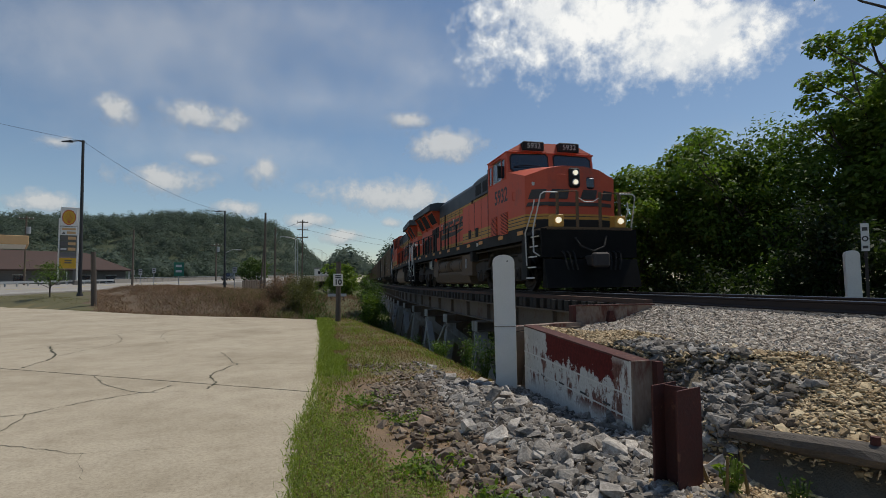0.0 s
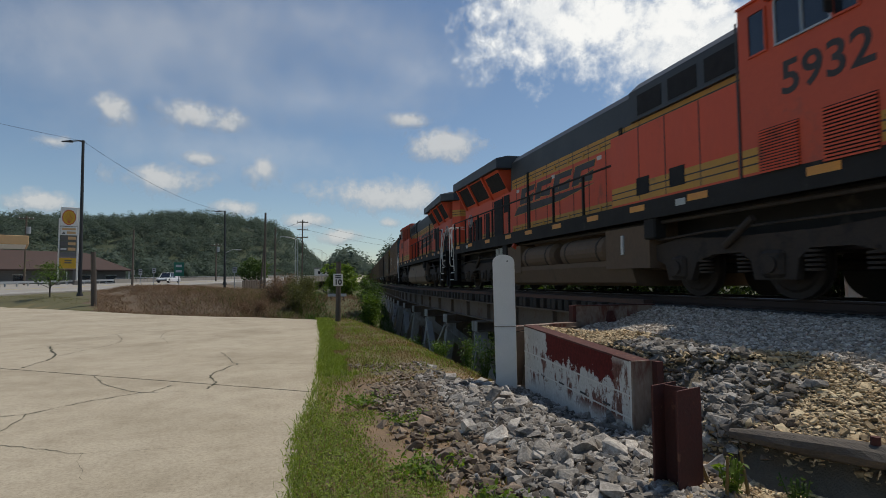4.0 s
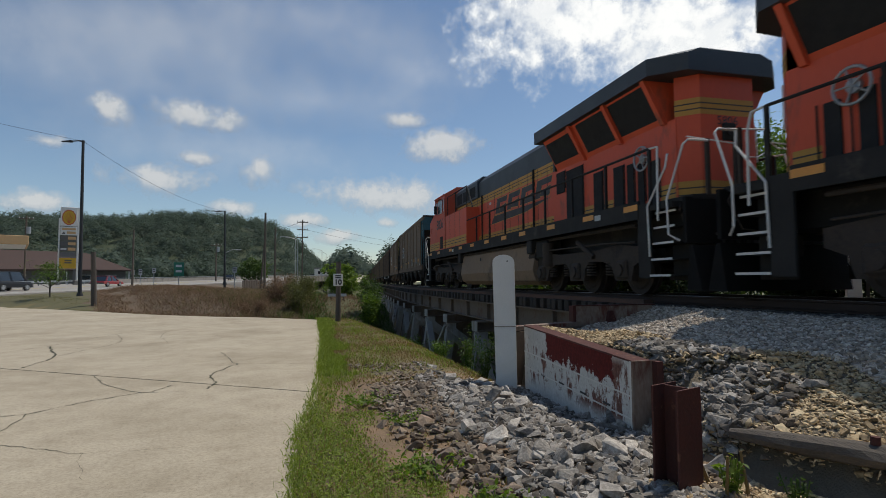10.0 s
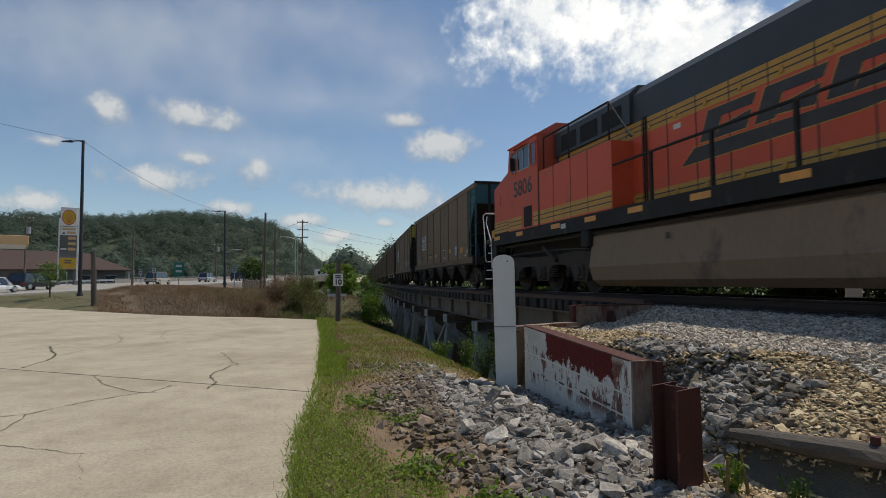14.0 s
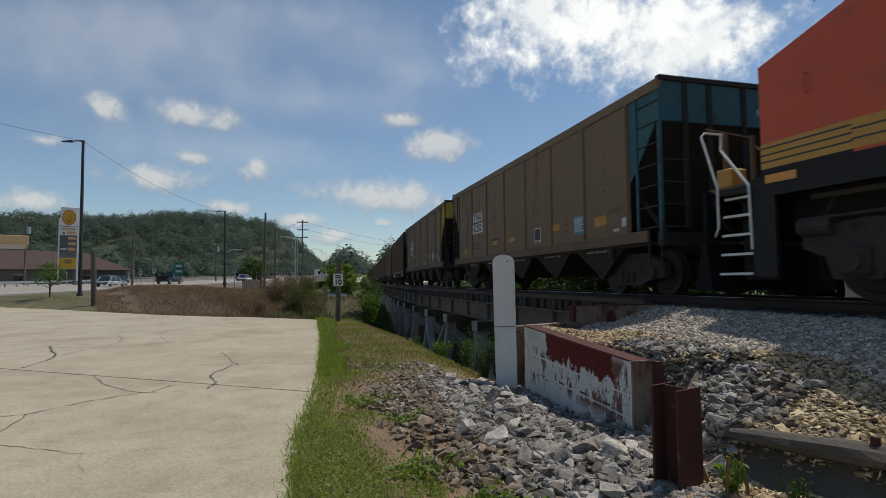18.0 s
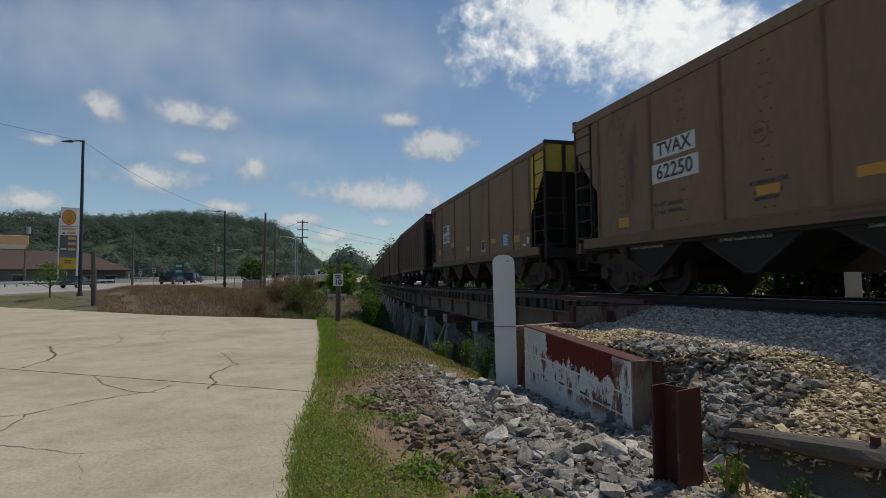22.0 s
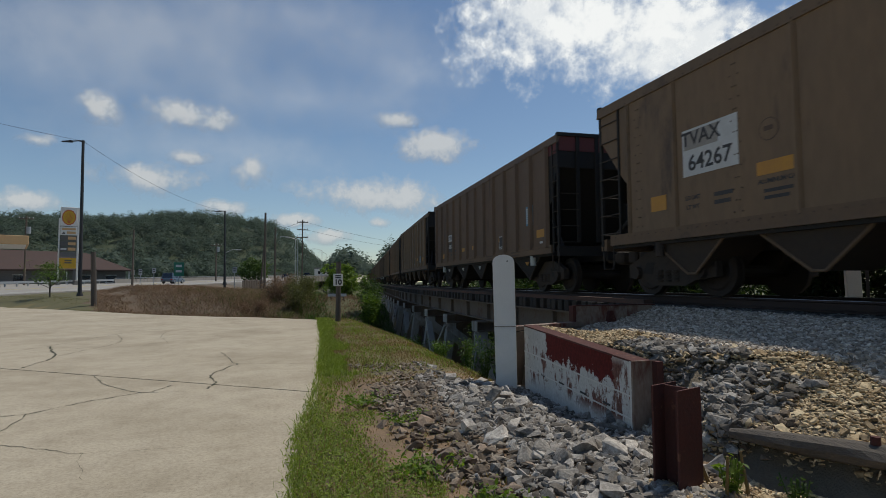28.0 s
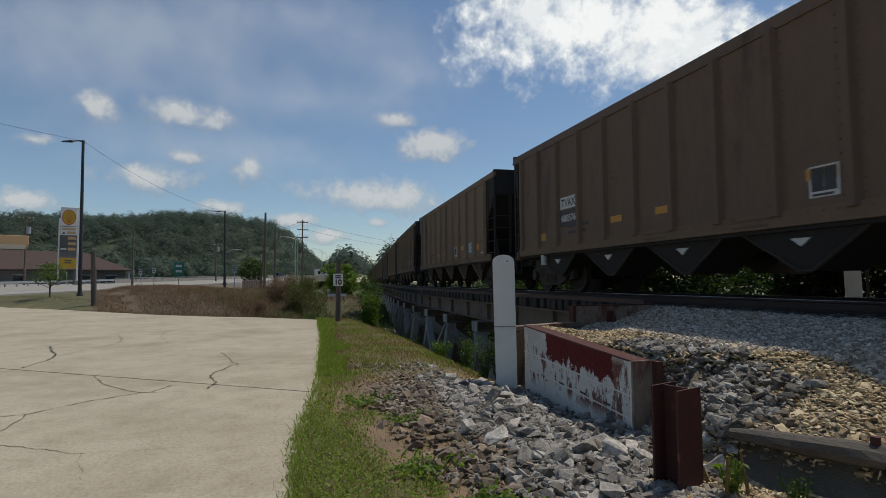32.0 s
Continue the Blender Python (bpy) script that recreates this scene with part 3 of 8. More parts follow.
def end_gear(lo, ye, out, front):
    """Plate, plow, coupler, hoses and end railing at one end."""
    part("end_plate", Build().box(-1.45, 1.45, ye, ye - out * 0.08, 0.95, 1.75), M["plow_paint"], lo)
    part("plow", Build().loft([(-1.4, ye, 0.9), (1.4, ye, 0.9), (1.4, ye - out * 0.1, 0.12), (-1.4, ye - out * 0.1, 0.12)], [(-1.4, ye + out * 0.08, 0.9), (1.4, ye + out * 0.08, 0.9), (1.4, ye + out * 0.28, 0.12), (-1.4, ye + out * 0.28, 0.12)]), M["plow_paint"], lo)
    part("coupler", Build().cbox(-0.17, 0.17, min(ye - 0.1, ye + out * 0.55), max(ye + 0.1, ye + out * 0.55), 0.72, 1.0, 0.03).cbox(-0.26, 0.2, min(ye + out * 0.5, ye + out * 0.74), max(ye + out * 0.5, ye + out * 0.74), 0.66, 1.06, 0.05), M["steel_dark"], lo)
    for x in (-0.85, -0.7, -0.55, 0.55, 0.7, 0.85):
        part("air_hose", Build().tube([(x, ye, 1.12), (x, ye + out * 0.14, 1.05), (x * 0.97, ye + out * 0.2, 0.8), (x * 0.9, ye + out * 0.22, 0.6)], 0.025), M["black"], lo)
    part("cable", Build().tube([(-0.45, ye, 1.5), (-0.35, ye + out * 0.15, 1.25), (0.0, ye + out * 0.2, 1.12), (0.35, ye + out * 0.15, 1.25), (0.5, ye, 1.55)], 0.03), M["black"], lo)
    part("platform", Build().box(-1.3, 1.3, ye, ye - out * 1.25, 1.72, 1.8), M["rusty_rail"] if front else M["black"], lo)
    for x in (-0.95, -0.35, 0.35, 0.95):
        part("railing_post", Build().box(x - 0.035, x + 0.035, min(ye, ye - out * 0.06), max(ye, ye - out * 0.06), 1.75, 2.8), M["rusty_rail"] if front else M["grime"], lo)
    for x0, x1 in ((-1.36, -0.35), (0.35, 1.36)):
        part("end_rail", Build().tube([(x0, ye - out * 0.03, 2.75), (x1, ye - out * 0.03, 2.82)], 0.015), M["rusty_rail"] if front else M["white_rail"], lo)
    part("chain", Build().tube([(-0.35, ye - out * 0.03, 2.65), (-0.12, ye - out * 0.03, 2.52), (0.12, ye - out * 0.03, 2.52), (0.35, ye - out * 0.03, 2.65)], 0.012), M["white_rail"], lo)


def stripes(lo, sign, x, y0, y1, z0, z1, lines=2):
    """A yellow band with dark pinstripes, in panels."""
    part("yellow_band", Build().box(sign * x, sign * (x + 0.004), y0, y1, z0, z1), M["yellow"], lo)
    for k in range(lines):
        z = z0 + (z1 - z0) * (k + 1) / (lines + 1)
        part("pinstripe", Build().box(sign * x, sign * (x + 0.007), y0, y1, z - 0.012, z + 0.012), M["dark_mark"], lo)


def locomotive(label, number, tank_side, lit):
    """A six-axle road locomotive; its front looks to -y, d is measured from the front coupler."""
    lo = thing("locomotive", label, "locomotive", group="locomotives of the train")

    def Y(d):
        return d - 11.15
    # frame
    part("underframe", Build().box(-0.75, 0.75, Y(0.8), Y(21.5), 1.05, 1.6), M["black"], lo)
    part("deck", Build().box(-1.48, 1.48, Y(0.75), Y(21.55), 1.62, 1.72), M["black"], lo)
    for s in (-1, 1):
        part("side_sill", Build().box(s * 1.44, s * 1.5, Y(1.75), Y(20.55), 1.5, 1.86), M["black"], lo)
        for d in (1.9, 3.7, 6.0, 7.7, 9.4, 11.2, 13.0, 14.6, 16.6, 18.6, 20.3):
            part("reflector", Build().box(s * 1.5, s * 1.506, Y(d) - 0.24, Y(d) + 0.24, 1.68, 1.8), M["reflector"], lo)
            if int(d * 10) % 3 == 0:
                part("sill_placard", Build().box(s * 1.5, s * 1.506, Y(d) + 0.3, Y(d) + 0.55, 1.64, 1.76), M["reflector_white"], lo)
        corner_steps(lo, s, Y(0.78), 1)
        corner_steps(lo, s, Y(21.52), -1)
        part("pipe_run", Build().tube([(s * 1.3, Y(2.2), 1.42), (s * 1.3, Y(7.4), 1.42), (s * 1.25, Y(15.4), 1.44), (s * 1.3, Y(20.2), 1.42)], 0.04), M["grime"], lo)
        part("jacking_pad", Build().cbox(min(s * 1.2, s * 1.48), max(s * 1.2, s * 1.48), Y(7.2), Y(7.55), 1.1, 1.52, 0.03), M["black"], lo)
        part("jacking_pad", Build().cbox(min(s * 1.2, s * 1.48), max(s * 1.2, s * 1.48), Y(14.85), Y(15.2), 1.1, 1.52, 0.03), M["black"], lo)
        part("battery_box", Build().cbox(min(s * 0.9, s * 1.35), max(s * 0.9, s * 1.35), Y(15.25), Y(16.0), 0.95, 1.45, 0.03), M["tan_box"] if s == tank_side else M["black"], lo)
        for k in range(3 if s == tank_side else 0):
            part("filter_can", Build().cyl((s * 1.42, Y(15.35 + 0.2 * k), 1.0), (s * 1.42, Y(15.35 + 0.2 * k), 1.4), 0.075, 10), M["tan_box"], lo)
    end_gear(lo, Y(0.42), -1, True)
    end_gear(lo, Y(21.88), 1, False)
    # tank between the trucks
    for s in (-1, 1):
        if s == tank_side:
            part("fuel_tank", Build().prism([(0, 0.18), (s * 1.1, 0.18), (s * 1.28, 0.26), (s * 1.4, 0.62), (s * 1.4, 0.74), (s * 0.95, 0.78), (s * 0.95, 1.48), (0, 1.48)], "y", Y(8.1), Y(14.8)), M["tank"], lo)
            for d0, d1 in ((9.1, 11.1), (11.75, 13.6)):
                b = Build().cyl((s * 1.14, Y(d0), 1.0), (s * 1.14, Y(d1), 1.0), 0.33, 20)
                b.cyl((s * 1.14, Y(d0) - 0.08, 1.0), (s * 1.14, Y(d0), 1.0), 0.22, 20, 0.33).cyl((s * 1.14, Y(d1), 1.0), (s * 1.14, Y(d1) + 0.08, 1.0), 0.33, 20, 0.22)
                part("air_reservoir", b, M["tank"], lo, "dusty brown steel air tank", smooth=False)
                for d in (d0 + 0.25, d1 - 0.25):
                    part("tank_strap", Build().cyl((s * 1.14, Y(d) - 0.03, 1.0), (s * 1.14, Y(d) + 0.03, 1.0), 0.34, 20), M["grime"], lo)
            part("tank_end", Build().prism([(s * 0.6, 0.5), (s * 1.42, 0.55), (s * 1.42, 1.4), (s * 0.6, 1.5)], "y", Y(7.45), Y(9.0)), M["tank"], lo)
            part("tank_end", Build().prism([(s * 0.6, 0.5), (s * 1.42, 0.55), (s * 1.42, 1.4), (s * 0.6, 1.5)], "y", Y(13.8), Y(15.0)), M["tank"], lo)
            part("sight_glass", Build().box(s * 1.42, s * 1.45, Y(8.3), Y(8.38), 0.85, 1.25), M["white_mark"], lo)
            part("fuel_filler", Build().cyl((s * 1.35, Y(14.2), 1.35), (s * 1.5, Y(14.2), 1.45), 0.08, 12), M["orange"], lo)
        else:
            part("fuel_tank", Build().prism([(0, 0.18), (s * 1.12, 0.18), (s * 1.34, 0.32), (s * 1.43, 0.62), (s * 1.32, 1.34), (s * 1.2, 1.42), (0, 1.42)], "y", Y(7.5), Y(15.2)), M["tan_tank"], lo)
            part("sight_glass", Build().box(s * 1.42, s * 1.44, Y(10.2), Y(10.28), 1.08, 1.2), M["dark_mark"], lo)
            part("air_dryer", Build().cyl((s * 1.3, Y(16.0), 0.7), (s * 1.3, Y(16.0), 1.35), 0.16, 14), M["grime"], lo)
    loco_truck(lo, Y(4.75))
    loco_truck(lo, Y(17.55))
    # nose: full width, its corners cut back, its top sloping up to the cab
    nf = 1.27

    lows = [(-1.45, 1.57), (-0.85, nf), (0.85, nf), (1.45, 1.57)]
    ring_f = [(x, Y(d), 1.8) for x, d in lows] + [(1.45, Y(1.57), 3.42), (0.85, Y(nf + 0.06), 3.62), (0.35, Y(nf + 0.06), 3.72), (-0.35, Y(nf + 0.06), 3.72), (-0.85, Y(nf + 0.06), 3.62), (-1.45, Y(1.57), 3.42)]
    ring_r = [(x, Y(2.9), 1.8) for x in (-1.5, -0.85, 0.85, 1.5)] + [(1.5, Y(2.9), 3.78), (0.85, Y(2.9), 3.93), (0.35, Y(2.9), 3.98), (-0.35, Y(2.9), 3.98), (-0.85, Y(2.9), 3.93), (-1.5, Y(2.9), 3.78)]
    nb = Build()
    nb.add(ring_f + ring_r, [(i, (i + 1) % 10, 10 + (i + 1) % 10, 10 + i) for i in range(10)] + [(0, 9, 8, 1), (1, 8, 7, 6, 5, 2), (2, 5, 4, 3), tuple(range(10, 20))])
    part("nose", nb, M["faded"], lo)

    def wrap(grow, z0, z1, nm, mat):
        """A band round the front and the corners of the nose."""
        out = [(-1.5 - grow, Y(2.9)), (-1.45 - grow, Y(1.57 - grow)), (-0.85, Y(nf - grow)), (0.85, Y(nf - grow)), (1.45 + grow, Y(1.57 - grow)), (1.5 + grow, Y(2.9))]
        part(nm, Build().prism(out, "z", z0, z1), M[mat], lo)
    wrap(0.006, 1.74, 1.9, "nose_skirt", "black")
    wrap(0.006, 1.9, 2.27, "nose_band", "yellow")
    for z in (2.0, 2.1, 2.2):
        wrap(0.009, z - 0.012, z + 0.012, "pinstripe", "dark_mark")
    part("nose_shield", Build().prism([(-1.2, Y(1.4)), (-0.84, Y(nf - 0.012)), (0.84, Y(nf - 0.012)), (1.2, Y(1.4))], "z", 1.74, 2.1), M["black"], lo)
    part("headlight_box", Build().cbox(-0.17, 0.17, Y(nf - 0.05), Y(nf + 0.1), 3.06, 3.66, 0.05), M["black"], lo)
    for z in (3.22, 3.5):
        part("headlight", Build().cyl((0, Y(nf - 0.05), z), (0, Y(nf - 0.09), z), 0.075, 20, 0.07), M["lamp_on"] if lit else M["lamp_off"], lo)
        part("headlight_rim", Build().cyl((0, Y(nf - 0.045), z), (0, Y(nf - 0.065), z), 0.1, 20), M["frame_metal"], lo)
    part("nose_door_window", Build().cbox(0.4, 0.66, Y(nf - 0.012), Y(nf + 0.1), 3.04, 3.4, 0.05), M["cab_glass"], lo)
    part("nose_grab", Build().tube([(-0.6, Y(nf), 3.42), (-0.6, Y(nf - 0.07), 3.42), (-0.25, Y(nf - 0.07), 3.42), (-0.25, Y(nf), 3.42)], 0.012), M["faded"], lo)
    part("nose_placard", Build().box(-1.28, -1.2, Y(1.44), Y(1.46), 3.12, 3.22), M["white_mark"], lo)

    def on_nose(pts, nm, mat, off):
        """A flat mark lying on the front; points as (x, z)."""
        def at(x, z, o):
            return (x, Y(nf + 0.5 * max(abs(x) - 0.85, 0) - o), z)
        part(nm, Build().loft([at(x, z, off) for x, z in pts], [at(x, z, -0.07) for x, z in pts]), M[mat], lo)
    for x0, x1 in ((-1.36, -0.95), (-0.8, -0.24), (0.2, 0.66), (0.9, 1.3)):
        on_nose([(x0 - 0.02, 2.72), (x1, 2.72), (x1 + 0.06, 3.0), (x0 + 0.08, 3.0)], "emblem_block", "dark_mark", 0.01)
    for x0, x1 in ((-1.43, -0.85), (-0.85, 0.85), (0.85, 1.3)):
        on_nose([(x0, 2.5), (x1, 2.52), (x1, 2.62), (x0 + (0.05 if x0 < -1 else 0), 2.62)], "emblem_block", "dark_mark", 0.01)
    for s in (-1, 1):
        part("ditch_light_bracket", Build().cbox(s * 0.95 - 0.17, s * 0.95 + 0.17, Y(0.4), Y(0.7), 1.8, 2.14, 0.02), M["yellow"], lo)
        part("ditch_light", Build().cyl((s * 0.95, Y(0.4), 1.98), (s * 0.95, Y(0.35), 1.98), 0.085, 18, 0.075), M["lamp_on"] if lit else M["lamp_off"], lo)
    # cab
    cab_side = [(Y(2.88), 1.86), (Y(5.0), 1.86), (Y(5.0), 4.48), (Y(3.0), 4.48), (Y(2.88), 3.75)]
    part("cab", Build().prism(cab_side, "x", -1.5, 1.5), M["faded"], lo)
    part("cab_roof", Build().loft([(-1.52, Y(2.95), 4.48), (1.52, Y(2.95), 4.48), (1.52, Y(5.03), 4.48), (-1.52, Y(5.03), 4.48)], [(-0.9, Y(3.1), 4.84), (0.9, Y(3.1), 4.84), (0.9, Y(5.03), 4.84), (-0.9, Y(5.03), 4.84)]), M["faded"], lo)
    part("drip_rail", Build().box(-1.54, -1.5, Y(2.95), Y(5.0), 4.46, 4.49).box(1.5, 1.54, Y(2.95), Y(5.0), 4.46, 4.49), M["faded"], lo)
    for s in (-1, 1):
        pane = [(s * 0.12, 3.98), (s * 0.2, 3.92), (s * 1.28, 3.84), (s * 1.38, 3.92), (s * 1.38, 4.28), (s * 1.28, 4.38), (s * 0.2, 4.42), (s * 0.12, 4.34)]
        b = Build().loft([(x, Y(2.88 + 0.16 * (z - 3.75)) - 0.012, z) for x, z in pane], [(x, Y(3.2), z) for x, z in pane])
        part("windshield", b, M["cab_glass"], lo, "dark tinted windshield")
        rim = [(x + (s * 0.04 if abs(x) > 0.7 else -s * 0.04), z + (0.04 if z > 4.15 else -0.04)) for x, z in pane]
        part("windshield_gasket", Build().loft([(x, Y(2.88 + 0.16 * (z - 3.75)) - 0.006, z) for x, z in rim], [(x, Y(3.2), z) for x, z in rim]), M["black"], lo)
        part("wiper", Build().tube([(s * 0.45, Y(2.8), 4.0), (s * 0.9, Y(2.83), 4.03), (s * 1.3, Y(2.85), 3.98)], 0.014), M["black"], lo)
        part("number_board", Build().cbox(s * 0.62 - 0.36, s * 0.62 + 0.36, Y(2.84), Y(3.3), 4.52, 4.83, 0.03), M["black"], lo)
        text_build(number, 0.24, M["white_mark"], lo, pose(s * 0.62, Y(2.84) - 0.003, 4.675, 90, 0, 0), "number")
        part("roof_grab", Build().tube([(s * 1.35, Y(2.95), 4.46), (s * 1.35, Y(2.85), 4.5), (s * 0.2, Y(2.85), 4.5), (s * 0.2, Y(2.95), 4.46)], 0.012), M["faded"], lo)
        for y0, y1, z0, z1 in ((3.14, 3.44, 3.66, 4.28), (3.5, 3.88, 3.66, 4.28), (3.9, 4.3, 3.66, 4.28), (4.5, 4.78, 3.66, 4.28)) if s < 0 else ((3.25, 3.56, 3.66, 4.26), (3.68, 4.08, 3.66, 4.28), (4.1, 4.5, 3.66, 4.28), (4.62, 4.9, 3.66, 4.28)):
            w = part("cab_window", Build().box(s * 1.5, s * 1.512, Y(y0), Y(y1), z0, z1), M["cab_glass"], lo)
            fr = Build()
            for a, c, e, g in ((y0 - 0.03, y0, z0 - 0.03, z1 + 0.03), (y1, y1 + 0.03, z0 - 0.03, z1 + 0.03), (y0, y1, z0 - 0.03, z0), (y0, y1, z1, z1 + 0.03)):
                fr.box(s * 1.5, s * 1.53, Y(a), Y(c), e, g)
            part("window_frame", fr, M["frame_metal"] if y0 in (3.5, 3.9, 3.68, 4.1) else M["faded"], w)
        text_build(number, 0.66, M["dark_mark"], lo, side_pose(s, Y(3.62 if s < 0 else 3.98), 3.1, 1.502), "number", 0.012)
        part("sunshade", Build().box(s * 1.5, s * 1.62, Y(3.45), Y(4.42), 4.33, 4.36), M["faded"], lo)
        part("mirror", Build().box(s * 1.52, s * 1.66, Y(3.44), Y(3.47), 3.7, 4.1), M["black"], lo)
        part("cab_seam", Build().box(s * 1.5, s * 1.508, Y(5.02), Y(5.06), 1.86, 4.3), M["dark_mark"], lo)
        part("grab_iron", Build().tube([(s * 1.5, Y(2.35), 3.05), (s * 1.56, Y(2.35), 3.05), (s * 1.56, Y(2.35), 2.8), (s * 1.5, Y(2.35), 2.8)], 0.012), M["faded"], lo)
        for d0, d1, z0, z1 in ((2.97, 3.67, 1.82, 2.53), (4.02, 4.68, 1.86, 2.5)) if s == tank_side else ((4.05, 4.6, 1.9, 2.5),):
            g = part("louvre", Build().box(s * 1.49, s * 1.505, Y(d0), Y(d1), z0, z1), M["screen"], lo)
            b = Build()
            for k in range(15):
                z = z0 + (z1 - z0) * (k + 0.5) / 15
                b.add([(s * 1.5, Y(d0), z - 0.014), (s * 1.5, Y(d1), z - 0.014), (s * 1.535, Y(d1), z - 0.026), (s * 1.535, Y(d0), z - 0.026),
                       (s * 1.5, Y(d0), z + 0.012), (s * 1.5, Y(d1), z + 0.012), (s * 1.535, Y(d1), z), (s * 1.535, Y(d0), z)],
                      [(0, 1, 2, 3), (7, 6, 5, 4), (0, 4, 5, 1), (1, 5, 6, 2), (2, 6, 7, 3), (3, 7, 4, 0)])
            if s == tank_side:
                part("slat", b, M["orange"], g)
        stripes(lo, s, 1.5, Y(2.88), Y(2.95 if s == tank_side else 3.9), 1.9, 2.27)
        stripes(lo, s, 1.5, Y(4.7), Y(5.0), 1.9, 2.27)
        # equipment cabinet behind the cab
        part("cabinet", Build().box(s * 0.6, s * 1.49, Y(5.07), Y(8.6), 1.86, 3.38), M["orange"], lo)
        stripes(lo, s, 1.49, Y(5.1), Y(8.58), 1.9, 2.27)
        for d in (5.9, 6.8, 7.6):
            part("panel_seam", Build().box(s * 1.49, s * 1.496, Y(d), Y(d) + 0.02, 1.9, 3.4), M["dark_mark"], lo)
        for d in (6.3, 7.3) if s == tank_side else ():
            part("vent", Build().box(s * 1.49, s * 1.502, Y(d), Y(d) + 0.4, 2.0, 2.35), M["screen"], lo)
        part("cabinet_railing", Build().tube([(s * 1.4, Y(5.2), 3.38), (s * 1.4, Y(5.2), 4.3), (s * 1.4, Y(8.4), 4.3), (s * 1.4, Y(9.2), 3.3)], 0.024).tube([(s * 1.4, Y(6.6), 3.38), (s * 1.4, Y(6.6), 4.3)], 0.024).tube([(s * 1.4, Y(8.4), 3.38), (s * 1.4, Y(8.4), 4.3)], 0.024), M["black"], lo) if s != tank_side else None
    part("air_horn", Build().cyl((0.2, Y(4.3), 4.82), (0.2, Y(3.9), 4.82), 0.03, 8, 0.08).cyl((0.2, Y(4.3), 4.72), (0.2, Y(4.3), 4.85), 0.03, 8), M["black"], lo)
    part("antenna", Build().cyl((-0.4, Y(4.2), 4.72), (-0.4, Y(4.2), 4.8), 0.16, 12, 0.1), M["black"], lo)
    # long hood
    part("hood", Build().box(-0.92, 0.92, Y(5.05), Y(15.7), 1.72, 3.45), M["orange"], lo)
    part("hood_top", Build().prism([(-0.92, 3.45), (0.92, 3.45), (0.92, 4.38), (0.72, 4.6), (-0.72, 4.6), (-0.92, 4.38)], "y", Y(5.05), Y(15.7)), M["slate"], lo)
    part("dynamic_brake_housing", Build().prism([(-1.0, 3.78), (1.0, 3.78), (1.0, 4.45), (0.75, 4.68), (-0.75, 4.68), (-1.0, 4.45)], "y", Y(5.1), Y(8.6)), M["slate"], lo)
    part("exhaust_stack", Build().cbox(-0.35, 0.35, Y(11.6), Y(12.8), 4.58, 4.74, 0.04), M["black"], lo)
    for s in (-1, 1):
        for d0, d1 in ((5.5, 6.3), (6.5, 7.3), (7.5, 8.3)):
            part("brake_grid", Build().box(s * 1.0, s * 1.008, Y(d0), Y(d1), 3.86, 4.3), M["screen"], lo)
        stripes(lo, s, 0.92, Y(8.3), Y(15.6), 1.78, 2.18, 3)
        stripes(lo, s, 0.92, Y(5.2), Y(15.6), 3.45, 3.77, 2)
        for d in (8.35, 8.9, 9.7, 10.5, 11.3, 12.1, 12.9, 13.7, 14.5, 15.2):
            part("door_seam", Build().box(s * 0.92, s * 0.929, Y(d), Y(d) + 0.016, 1.76, 3.78), M["dark_mark"], lo)
            part("door_latch", Build().cbox(min(s * 0.92, s * 0.95), max(s * 0.92, s * 0.95), Y(d) + 0.22, Y(d) + 0.3, 2.0, 2.12, 0.01), M["yellow"], lo)
            part("door_latch", Build().cbox(min(s * 0.92, s * 0.95), max(s * 0.92, s * 0.95), Y(d) + 0.22, Y(d) + 0.3, 3.5, 3.62, 0.01), M["yellow"], lo)
        for d in (9.0, 14.2):
            part("conduit", Build().cyl((s * 0.95, Y(d), 1.76), (s * 0.95, Y(d), 3.8), 0.02, 6).cyl((s * 0.95, Y(d) + 0.08, 1.76), (s * 0.95, Y(d) + 0.08, 3.8), 0.016, 6), M["black"], lo)
        for d in (9.9, 12.4, 15.0):
            part("placard", Build().box(s * 0.92, s * 0.928, Y(d), Y(d) + 0.2, 3.28, 3.38), M["white_mark"], lo)
        if s == tank_side:
            emblem(lo, s, 0.924, Y(15.0), Y(10.25), 2.84, 3.34)
        else:
            emblem(lo, s, 0.924, Y(10.55), Y(15.45), 2.84, 3.38)
        # walkway handrail
        y0, y1 = (8.3, 20.9)
        for k in range(9):
            yy = Y(y0 + (y1 - y0) * k / 8)
            part("stanchion", Build().box(s * 1.43, s * 1.48, yy - 0.03, yy + 0.03, 1.72, 2.82), M["black"], lo)
        part("handrail", Build().tube([(s * 1.455, Y(y0 - 0.5), 3.3) if s == tank_side else (s * 1.455, Y(y0), 2.3), (s * 1.455, Y(y0 + 0.1), 2.82), (s * 1.455, Y(y1), 2.82)], 0.026, 8), M["black"], lo)
        part("handrail_end", Build().tube([(s * 1.455, Y(y1), 2.82), (s * 1.46, Y(y1 + 0.25), 2.8), (s * 1.5, Y(y1 + 0.3), 2.5), (s * 1.52, Y(y1 + 0.3), 1.4)], 0.022, 8), M["white_rail"], lo)
    # radiator section with its broad roof
    part("radiator_body", Build().prism([(-0.92, 1.72), (0.92, 1.72), (0.92, 3.42), (-0.92, 3.42)], "y", Y(15.7), Y(21.0)), M["orange"], lo)
    part("radiator_flare", Build().prism([(-0.92, 3.42), (0.92, 3.42), (1.36, 4.24), (-1.36, 4.24)], "y", Y(15.9), Y(20.75)), M["orange"], lo)
